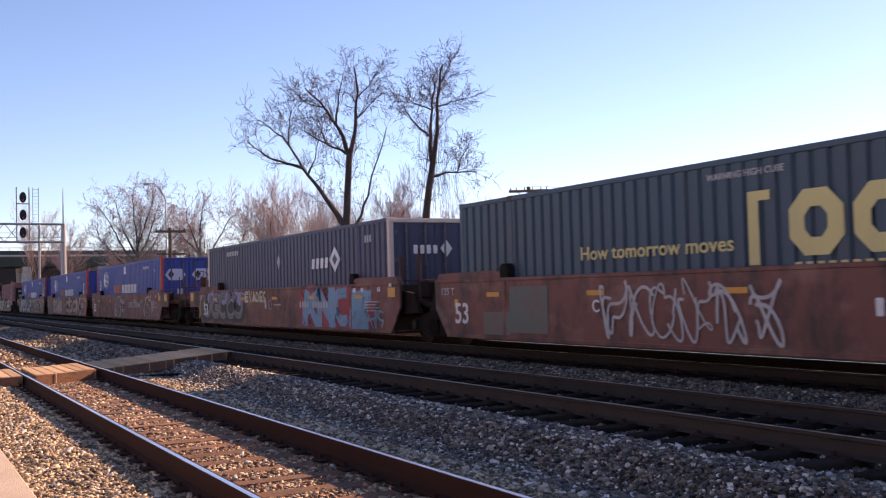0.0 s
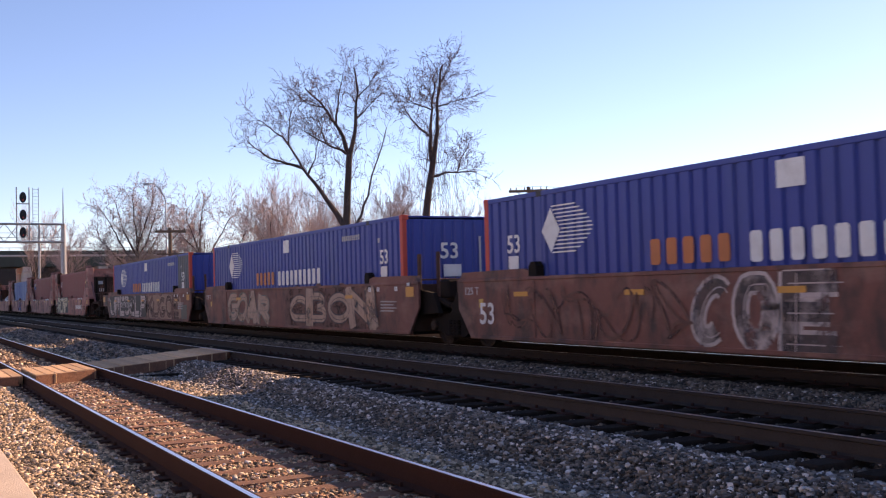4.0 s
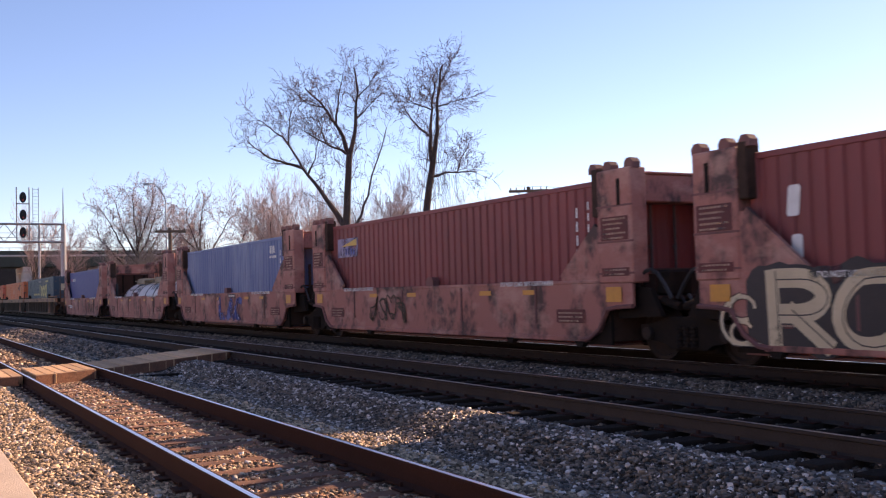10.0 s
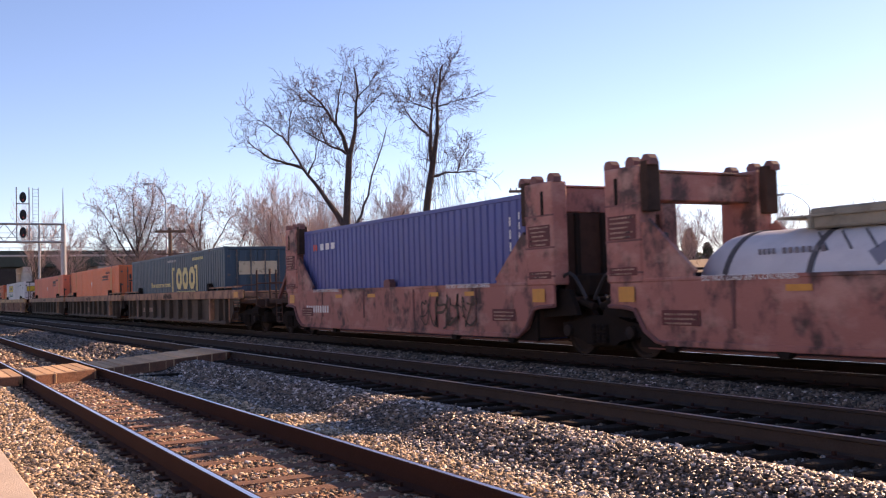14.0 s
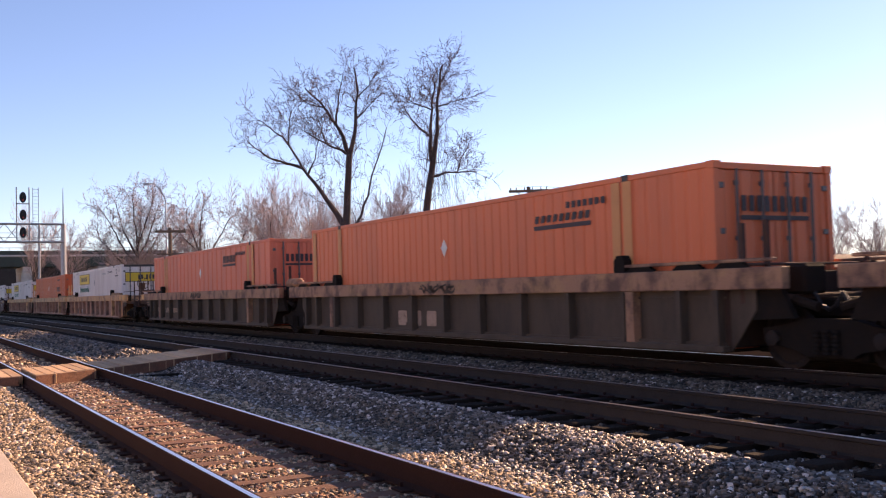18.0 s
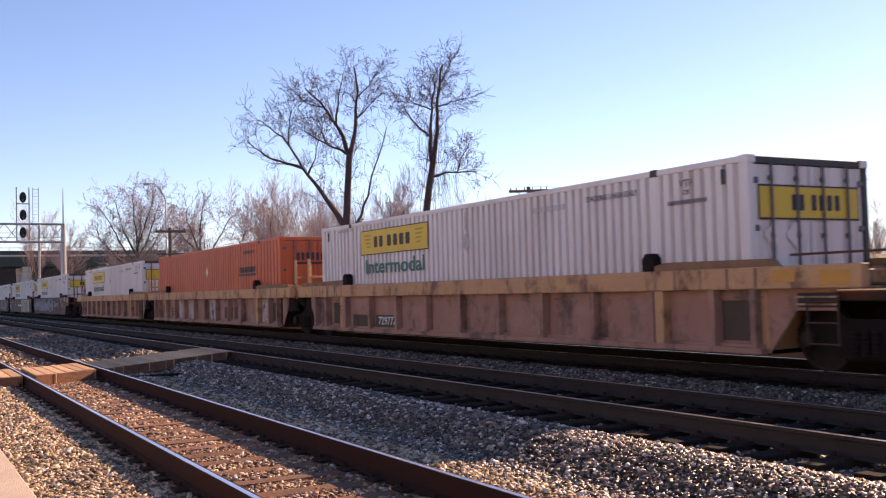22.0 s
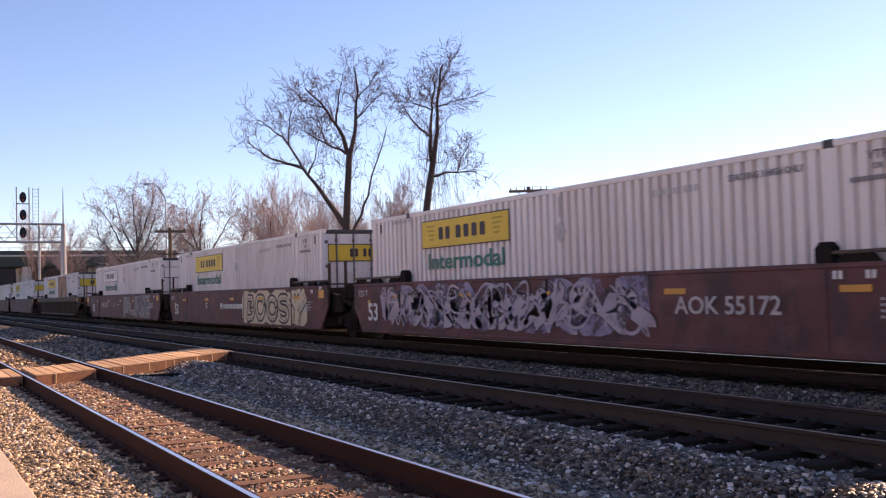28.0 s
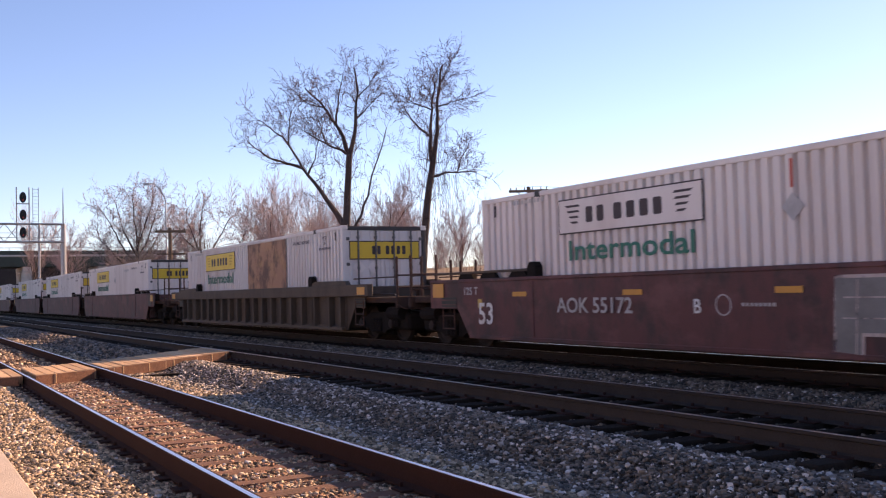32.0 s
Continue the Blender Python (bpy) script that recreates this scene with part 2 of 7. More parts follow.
def ground_height(y):
    """Height of the stones across the tracks."""
    pts = ((-3, -0.30), (1.0, -0.30), (1.55, -0.30), (1.85, -0.32), (2.15, -0.345), (3.8, -0.345), (4.0, -0.31), (4.5, -0.32), (5.05, -0.36), (5.65, -0.17), (6.0, -0.165), (6.3, -0.225), (6.45, -0.27), (9.05, -0.275), (9.2, -0.25),
           (9.6, -0.27), (10.1, -0.29), (10.6, -0.20), (13.6, -0.20), (14.6, -0.3), (17.0, -0.6), (60, -0.75))
    for (a, za), (b, zb) in zip(pts, pts[1:]):
        if a <= y <= b:
            return za + (zb - za) * (y - a) / (b - a)
    return pts[-1][1]


g = Build()
g.box(-3000, 2200, -2600, 3000, -3.0, -0.75)
thing("ground", "dry winter grass and bare soil beyond the tracks", "ground", kind="structure", shape=g, mat=M_GROUND)

ys = [1.0 + 0.2 * i for i in range(58)]
xs = [X0 + i * 20.0 for i in range(33)] + [-40 + 0.5 * i for i in range(81)] + [20, 40, 60, 80]
noise.seed_set(4)
bv = [(x, y, ground_height(y) - 0.03 + 0.02 * noise.noise(Vector((x * 0.9, y * 1.3, 0)))) for x in xs for y in ys]
nb = len(ys)
bf = [(i * nb + j, (i + 1) * nb + j, (i + 1) * nb + j + 1, i * nb + j + 1) for i in range(len(xs) - 1) for j in range(nb - 1)]
b = Build().add(bv, bf)
thing("ballast_bed", "bed of grey and tan crushed stone under three tracks", "ballast", kind="structure", shape=b, mat=M_BALLAST)

# Sunlit ground coloured dark, so gaps under the cars keep their gloom.
thing("trackside", "ground beyond the far track, coloured dark for the gaps under the cars", "ground", kind="structure", shape=Build().box(X0, X1, 18.0, 30.9, -0.9, -0.27), mat=M_DARKGROUND)

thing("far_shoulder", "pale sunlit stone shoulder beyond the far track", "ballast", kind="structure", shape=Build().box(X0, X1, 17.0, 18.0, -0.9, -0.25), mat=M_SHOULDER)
thing("oily_shoulder", "ballast beside the far track, painted near-black for the gloom under the cars", "ballast", kind="structure", shape=Build().box(X0, X1, 12.42, 16.99, -0.9, -0.252), mat=M_UNDERCAR_DARK)

pl = Build()
for i in range(8):
    x = 30 - 15.0 * i
    pl.box(x - 14.985, x, -6, 0.985, -0.75, -0.255, 0.012)
thing("platform", "pale worn concrete platform edge beside the near track", "platform", kind="structure", shape=pl, mat=M_PLATFORM)

# Unseen wall, added behind the camera to bounce warm light onto the train.
st = Build().box(-75, 45, -6.5, -6.05, -0.75, 3.4)
thing("station_wall", "unseen grey wall added behind the platform to bounce sunlight", "wall", kind="structure", shape=st, mat=M_BOUNCE)

RAIL_PROFILE = ((-0.07, -0.171), (0.07, -0.171), (0.07, -0.160), (0.012, -0.140), (0.009, -0.045), (0.036, -0.034), (0.036, -0.006),
                (0.030, -0.001), (-0.030, -0.001), (-0.036, -0.006), (-0.036, -0.034), (-0.009, -0.045), (-0.012, -0.140), (-0.07, -0.160))
track_obs = {}
for name, yc, zr in TRACKS:
    tr = thing("railway_track", {"near": "near track of rusty rails on old brown timber sleepers", "middle": "middle track of dark rails on tarred, shade-darkened sleepers",
                                 "far": "far track of dark rails under the freight train"}[name], "railway track", "railway tracks")
    tr.location = (0, yc, zr)
    track_obs[name] = tr
    tall = 1.2 if name == "near" else 1.05
    for s in (-1, 1):
        rb = Build().prism_x([(a, c * tall if c < -0.05 else c) for a, c in RAIL_PROFILE], X0, X1)
        for v in range(len(rb.v)):
            x, y, z = rb.v[v]
            rb.v[v] = (x, y + s * 0.7535, z)
        r = part("rail", rb, {"near": M_RAIL, "middle": M_RAIL_MID, "far": M_RAIL_DARK}[name], tr)
        part("running_surface", Build().box(X0, X1, s * 0.7535 - 0.03, s * 0.7535 + 0.014, -0.0015, 0.0), M_HEAD if name != "middle" else M_HEAD_DULL, r, "polished steel running surface")

# ---- the train's timetable ----
def shift(t):
    return 11.207 * (t - 16) + 0.0014 * (t - 16) ** 2


TRAIN = []


def on_train(ob, u):
    ob.matrix_basis = pose(u + shift(0), Y_C, 0)
    TRAIN.append((ob, u))
    return ob


# ---- containers ----
HALF_W, Z_FLOOR, Z_TOP = 1.295, 0.258, 3.11


def plate(parent, name, x0, x1, z0, z1, y, mat, label="", end=None, proud=0.004):
    """A thin plate on the near side at depth y; with end=+-1 it stands on that end of the thing instead (x is then across)."""
    if end is None:
        return part(name, Build().box(x0, x1, y - proud, y, z0, z1), mat, parent, label)
    a, b = sorted((y, y + end * proud))
    return part(name, Build().box(a, b, x0, x1, z0, z1), mat, parent, label)


def blocks(parent, name, count, x0, x1, z0, z1, y, mat, label="", slant=0.0, rise=0.0, end=None):
    """A row of plain blocks in place of a word or a number."""
    b = Build()
    w = (x1 - x0) / count
    large = z1 - z0 > 0.2
    for i in range(count):
        if large and b.v:
            blocks(parent, name, 1, x0 + i * w, x0 + (i + 1) * w, z0, z1, y, mat, label, slant, rise, end)
            continue
        a, c = x0 + (i + 0.14) * w, x0 + (i + 0.76) * w
        k = min(w, z1 - z0) * 0.1
        o = [(a + k, z0), (c - k, z0), (c, z0 + k), (c + slant, z1 - k), (c - k + slant, z1), (a + k + slant, z1), (a + slant, z1 - k), (a, z0 + k)]
        b.prism(o, y - 0.004, y)
    if end:
        b.v = [(-vy, vx, vz) for vx, vy, vz in b.v]
    ob = part(name, b, mat, parent, label)
    return ob if large or count == 1 else tagged(ob, kind="stuff")


def letters(parent, text, x, z, height, y, mat, end=None, label="", rz=0, width=None):
    me = lettering(text, height, mat)
    m = pose(x, y - 0.004, z) if end is None else pose(end * (abs(y) + 0.004), x * end, z, 0, 0, 90 * end)
    if width:
        span = max(v.co.x for v in me.vertices) - min(v.co.x for v in me.vertices)
        m = m @ Matrix.Diagonal((width / span, 1, 1, 1))
    return tagged(part("lettering", me, mat, parent, label, m), kind="stuff")


def corrugated(x0, x1, z0, z1, y, inward, pitch, depth, flat=0.6, s=0.09):
    """A sheet with upright ribs between x0 and x1: its outer face at y, sunk by depth between the ribs, 5 cm thick."""
    n = max(1, round((x1 - x0) / pitch))
    w = (x1 - x0) / n
    cols = [(x0, y)]
    for i in range(n):
        a = x0 + i * w
        cols += [(a + w * (flat / 2), y), (a + w * (flat / 2 + s), y + inward * depth), (a + w * (1 - flat / 2 - s), y + inward * depth), (a + w * (1 - flat / 2), y)]
    cols.append((x1, y))
    back = y + inward * (depth + 0.02)
    m = len(cols)
    v = [(x, yy, z0) for x, yy in cols] + [(x, yy, z1) for x, yy in cols] + [(x0, back, z0), (x1, back, z0), (x0, back, z1), (x1, back, z1)]
    f = [(i, i + 1, m + i + 1, m + i) for i in range(m - 1)]
    q = 2 * m
    f += [(q + 1, q, q + 2, q + 3), tuple([q, q + 1] + list(range(m - 1, -1, -1))), tuple([q + 3, q + 2] + list(range(m, 2 * m)))]
    if inward < 0:
        f = [t[::-1] for t in f]
    return Build().add(v, f)


def container(u, half, label, mat, post_mat=None, pitch=0.30, depth=0.05, bays=True, bay_mat=None, door_end=1, plain_end=False, end_mat=None, flat=0.6, slope=0.09, group="containers on the train"):
    """A freight container; its parts are the wall sheets, rails, posts, corner castings, doors and bars."""
    c = thing("container", label, "container", group)
    on_train(c, u)
    post_mat = post_mat or mat
    z0, z1 = Z_FLOOR + 0.14, Z_TOP - 0.09
    cuts = [-half + 0.11, -6.16, -6.04, 6.04, 6.16, half - 0.11] if bays else [-half + 0.11, half - 0.11]
    for i in range(0, len(cuts), 2):
        bm = bay_mat if (bay_mat and i == 4) else mat
        part("side_panel", corrugated(cuts[i], cuts[i + 1], z0, z1, -HALF_W + 0.012, 1, pitch, depth, flat, slope), bm, c, "patched grey-brown end bay" if bm is bay_mat and bay_mat else "")
    part("side_panel", corrugated(-half + 0.11, half - 0.11, z0, z1, HALF_W - 0.012, -1, pitch, depth), mat, c)
    part("roof_panel", Build().box(-half + 0.03, half - 0.03, -HALF_W + 0.03, HALF_W - 0.03, Z_TOP - 0.05, Z_TOP - 0.012), mat, c)
    part("floor_panel", Build().box(-half + 0.05, half - 0.05, -HALF_W + 0.05, HALF_W - 0.05, Z_FLOOR, Z_FLOOR + 0.12), M_TRUCK, c)
    for s in (-1, 1):
        part("top_rail", Build().box(-half + 0.1, half - 0.1, *sorted((s * HALF_W, s * (HALF_W - 0.07))), Z_TOP - 0.1, Z_TOP - 0.004, 0.012), mat, c)
        part("bottom_rail", Build().box(-half + 0.1, half - 0.1, *sorted((s * HALF_W, s * (HALF_W - 0.07))), Z_FLOOR, Z_FLOOR + 0.16, 0.012), mat, c)
        posts = (-half + 0.055, half - 0.055) + ((-6.1, 6.1) if bays else ())
        for x in posts:
            w = 0.075 if abs(x) > half - 0.2 else 0.07
            part("corner_post" if abs(x) > half - 0.2 else "stacking_post", Build().box(x - w, x + w, *sorted((s * (HALF_W + 0.002), s * (HALF_W - 0.12))), Z_FLOOR + 0.1, Z_TOP - 0.1, 0.012), (end_mat or post_mat if s > 0 and x * door_end > 0 else post_mat) if abs(x) > half - 0.2 else mat, c)
            part("corner_casting", Build().box(x - 0.09, x + 0.09, *sorted((s * (HALF_W + 0.004), s * (HALF_W - 0.16))), Z_TOP - 0.118, Z_TOP + 0.006, 0.01), M_CASTING if abs(x) < half - 0.2 else post_mat, c)
    # front wall at one end, a pair of doors with bars at the other
    fw = corrugated(-HALF_W + 0.12, HALF_W - 0.12, z0, z1, 0, 1, 0.28, 0.03)
    part("front_wall", fw, mat, c, at=pose(-door_end * (half - 0.02), 0, 0, 0, 0, -90 * door_end))
    for s in (-1, 1):
        part("end_rail", Build().box(*sorted((door_end * half, door_end * (half - 0.09))), *((-HALF_W + 0.1, HALF_W - 0.1)), *((Z_TOP - 0.12, Z_TOP - 0.01) if s > 0 else (Z_FLOOR, Z_FLOOR + 0.15)), 0.01), end_mat or post_mat, c)
        if plain_end:
            continue
        y0, y1 = sorted((s * 0.012, s * (HALF_W - 0.13)))
        d = corrugated(y0, y1, z0 + 0.02, z1 - 0.04, 0, 1, 0.58, 0.022, 0.35)
        door = part("door", d, mat, c, at=pose(door_end * (half - 0.012), 0, 0, 0, 0, 90 * door_end))
        for k, yy in enumerate((0.28, 0.82)):
            bar = Build().tube((s * yy, -0.03, z0 + 0.05), (s * yy, -0.03, z1 - 0.02), 0.026, n=6)
            for zz in (0.55, 1.15, 1.9, 2.75):
                bar.box(s * yy - 0.04, s * yy + 0.04, -0.035, 0.0, zz, zz + 0.07)
            part("locking_bar", bar, M_BAR, door, "galvanised locking bar")
        for zz in (0.6, 1.3, 2.0, 2.7):
            part("hinge", Build().box(s * (HALF_W - 0.16) - 0.06, s * (HALF_W - 0.16) + 0.06, -0.03, 0.0, zz, zz + 0.09, 0.01), M_BAR, door)
    if plain_end:
        part("end_wall", corrugated(-HALF_W + 0.12, HALF_W - 0.12, z0, z1, 0, 1, 0.4, 0.03), mat, c, at=pose(door_end * (half - 0.02), 0, 0, 0, 0, 90 * door_end))
    return c


YS = -HALF_W - 0.002   # near face of a container
M_CASTING = paint("casting_grime", (0.05, 0.045, 0.045), 0.6, 0.3)
M_BAR = paint("door_bar", (0.13, 0.12, 0.12), 0.5, 0.2, (0.08, 0.06, 0.055), 0.5, 4, metal=0.4)
C_NAVY = paint("navy_container", (0.043, 0.076, 0.108), 0.5, 0.15, (0.06, 0.066, 0.078), 0.5, 0.7, streak=4, bump=0.05)
C_DEEP = paint("deep_blue_container", (0.05, 0.053, 0.10), 0.5, 0.15, (0.065, 0.065, 0.104), 0.4, 0.7, streak=4, bump=0.05)
C_BLUE = paint("bright_blue_container", (0.034, 0.055, 0.27), 0.5, 0.15, (0.058, 0.078, 0.208), 0.5, 0.7, streak=4, bump=0.05)
C_GREYBAY = paint("scraped_bay", (0.10, 0.11, 0.13), 0.6, 0.3, (0.16, 0.13, 0.10), 0.7, 2.0, streak=5, bump=0.05)
C_RED_POST = paint("red_post", (0.520, 0.065, 0.039), 0.55, 0.2, (0.286, 0.065, 0.052), 0.4, 3)
C_PALE_POST = paint("pale_post", (0.650, 0.520, 0.442), 0.6, 0.2, (0.390, 0.286, 0.234), 0.5, 3)
C_MAROON = paint("maroon_container", (0.227, 0.051, 0.051), 0.55, 0.15, (0.117, 0.039, 0.036), 0.5, 0.8, streak=4, bump=0.05)
C_SKY = paint("faded_blue_container", (0.125, 0.165, 0.325), 0.6, 0.15, (0.3, 0.34, 0.46), 0.75, 0.8, streak=5, bump=0.05)
C_INDIGO = paint("indigo_container", (0.073, 0.090, 0.268), 0.5, 0.12, (0.091, 0.091, 0.195), 0.4, 0.8, streak=4, bump=0.05)
C_ORANGE = paint("orange_container", (0.70, 0.165, 0.06), 0.5, 0.12, (0.48, 0.135, 0.065), 0.6, 1.0, streak=5, bump=0.05)
C_ORANGE_PINK = paint("faded_orange_container", (0.70, 0.18, 0.095), 0.55, 0.12, (0.47, 0.15, 0.1), 0.6, 1.0, streak=5, bump=0.05)
C_ORANGE_DEEP = paint("deep_orange_container", (0.58, 0.11, 0.035), 0.5, 0.12, (0.36, 0.085, 0.04), 0.6, 1.0, streak=5, bump=0.05)
C_ORANGE_STRIP = paint("pale_orange_strip", (0.62, 0.27, 0.10), 0.6, 0.15)
C_WHITE = paint("white_container", (0.74, 0.66, 0.625), 0.55, 0.07, (0.48, 0.38, 0.34), 0.55, 1.0, streak=7, bump=0.04)
C_WHITE_PINK = paint("rust_washed_white", (0.66, 0.6, 0.58), 0.55, 0.08, (0.50, 0.34, 0.28), 0.6, 1.0, streak=7, bump=0.04)
M_JB_YELLOW = paint("yellow_panel", (0.68, 0.45, 0.035), 0.5, 0.08, (0.5, 0.33, 0.05), 0.4, 2, streak=3, bump=0)
M_CSX_YELLOW = paint("pale_yellow_mark", (0.62, 0.52, 0.22), 0.6, 0.1, (0.42, 0.36, 0.2), 0.4, 2, streak=4, bump=0)
M_CREAM = paint("cream_graffiti", (0.60, 0.50, 0.34), 0.7, 0.1, bump=0)
M_SKYBLUE = paint("sky_blue_graffiti", (0.17, 0.31, 0.42), 0.6, 0.15, bump=0)
M_LILAC = paint("lilac_graffiti", (0.29, 0.25, 0.36), 0.6, 0.15, bump=0)
M_LIME = paint("lime_graffiti", (0.35, 0.42, 0.06), 0.6, 0.15, bump=0)
M_TANPAINT = paint("tan_graffiti", (0.47, 0.32, 0.235), 0.7, 0.15, (0.2, 0.12, 0.095), 0.7, 1.6, bump=0)
M_CARGREY_PAINT = paint("dark_grey_graffiti", (0.09, 0.085, 0.09), 0.7, 0.2, bump=0)
M_TANPAINT_DARK = paint("brown_graffiti", (0.33, 0.2, 0.14), 0.7, 0.2, bump=0)
M_SILVER = paint("silver_graffiti", (0.38, 0.36, 0.38), 0.5, 0.15, (0.25, 0.22, 0.24), 0.4, 2, bump=0)
M_RUSTLINE = paint("rust_brown_graffiti", (0.12, 0.055, 0.042), 0.7, 0.25, (0.2, 0.11, 0.08), 0.5, 2, bump=0)
M_DARKRED = paint("dark_red_graffiti", (0.2, 0.045, 0.05), 0.7, 0.25, (0.09, 0.04, 0.04), 0.6, 1.4, bump=0)
M_SMOKE = paint("smoky_graffiti", (0.075, 0.06, 0.058), 0.7, 0.3, (0.15, 0.085, 0.07), 0.7, 1.4, bump=0)
M_TEALPAINT = paint("teal_graffiti", (0.13, 0.15, 0.125), 0.7, 0.25, (0.2, 0.11, 0.085), 0.8, 1.3, bump=0)
M_PALEPAINT = paint("pale_graffiti", (0.52, 0.43, 0.40), 0.7, 0.12, (0.3, 0.22, 0.2), 0.6, 2, bump=0)
M_LILAC_SOLID = paint("lilac_spray", (0.3, 0.25, 0.4), 0.6, 0.15, (0.16, 0.13, 0.2), 0.5, 1.6, bump=0)
M_REDSPRAY = paint("red_graffiti", (0.33, 0.05, 0.055), 0.65, 0.2, (0.16, 0.04, 0.045), 0.6, 1.3, bump=0)
M_PALELILAC = paint("pale_lilac_graffiti", (0.40, 0.35, 0.40), 0.65, 0.15, (0.22, 0.17, 0.2), 0.6, 1.8, bump=0)
M_GREYSPRAY = paint("grey_graffiti", (0.2, 0.195, 0.19), 0.65, 0.2, (0.1, 0.085, 0.085), 0.6, 1.4, bump=0)
M_BLACKSPRAY = paint("black_graffiti", (0.035, 0.032, 0.034), 0.6, 0.2, (0.07, 0.05, 0.045), 0.5, 1.5, bump=0)
M_BLUEPAINT = paint("blue_graffiti", (0.10, 0.12, 0.35), 0.6, 0.15, bump=0)


def arc_logo(parent, x, z, r, y, mat, name="logo", label="", end=None, squash=1.0):
    """A plain diamond."""
    o = [(x - r * squash, z), (x, z - r), (x + r * squash, z), (x, z + r)]
    b = Build().prism(o, y - 0.004, y)
    if end:
        b.v = [(end * -vy, vx, vz) for vx, vy, vz in b.v]
        if end < 0:
            b.f = [f[::-1] for f in b.f]
    return part(name, b, mat, parent, label)


def ring(parent, x, z, r, w, y, mat, n=20, name="round_mark"):
    b = Build()
    v = [(x + rr * math.cos(a), yy, z + rr * math.sin(a)) for yy in (y - 0.004, y) for rr in (r, r - w) for a in (2 * math.pi * i / n for i in range(n))]
    f = []
    for i in range(n):
        j = (i + 1) % n
        f += [(i, j, n + j, n + i), (2 * n + j, 2 * n + i, 3 * n + i, 3 * n + j), (j, i, 2 * n + i, 2 * n + j), (n + i, n + j, 3 * n + j, 3 * n + i)]
    b.add(v, f)
    return part(name, b, mat, parent)


def worn(mat, low, high, scale):
    """Let the steel show through thin or flaking paint."""
    n, l = mat.node_tree.nodes, mat.node_tree.links
    out = next(q for q in n if q.bl_idname == "ShaderNodeOutputMaterial")
    face = out.inputs["Surface"].links[0].from_socket
    co, noise, ramp = n.new("ShaderNodeTexCoord"), n.new("ShaderNodeTexNoise"), n.new("ShaderNodeValToRGB")
    noise.inputs["Scale"].default_value, noise.inputs["Detail"].default_value, noise.inputs["Roughness"].default_value = scale, 6, 0.65
    ramp.color_ramp.elements[0].position, ramp.color_ramp.elements[1].position = low, high
    mix, clear = n.new("ShaderNodeMixShader"), n.new("ShaderNodeBsdfTransparent")
    l.new(co.outputs["Object"], noise.inputs["Vector"]), l.new(noise.outputs["Fac"], ramp.inputs["Fac"])
    l.new(ramp.outputs["Color"], mix.inputs[0]), l.new(clear.outputs[0], mix.inputs[1]), l.new(face, mix.inputs[2])
    l.new(mix.outputs[0], out.inputs["Surface"])


worn(M_SMOKE, 0.36, 0.6, 1.3), worn(M_TANPAINT, 0.3, 0.5, 1.6), worn(M_PALEPAINT, 0.34, 0.5, 2.2), worn(M_RUSTLINE, 0.32, 0.52, 2.0)
worn(M_GREYSPRAY, 0.28, 0.42, 1.2), worn(M_BLACKSPRAY, 0.26, 0.42, 1.2), worn(M_BLUEPAINT, 0.38, 0.62, 1.8), worn(M_REDSPRAY, 0.36, 0.5, 1.2), worn(M_PALELILAC, 0.3, 0.46, 1.6), worn(M_DARKRED, 0.34, 0.55, 1.3), worn(M_CREAM, 0.28, 0.42, 2.5), worn(M_SILVER, 0.3, 0.46, 2.0), worn(M_LILAC, 0.38, 0.56, 1.5), worn(M_SKYBLUE, 0.28, 0.44, 1.4)
MIST = {}


def stroke(b, pts, w, y, proud=0.003):
    """A flat ribbon along points in x and z, on the plane y."""
    v, f = [], []
    n = len(pts)
    for i, (x, z) in enumerate(pts):
        (ax, az), (cx, cz) = pts[max(i - 1, 0)], pts[min(i + 1, n - 1)]
        d = math.hypot(cx - ax, cz - az) or 1
        nx, nz = -(cz - az) / d * w / 2, (cx - ax) / d * w / 2
        v += [(x - nx, y - proud, z - nz), (x + nx, y - proud, z + nz)]
    f = [(2 * i, 2 * i + 2, 2 * i + 3, 2 * i + 1) for i in range(n - 1)]
    b.add(v, f)


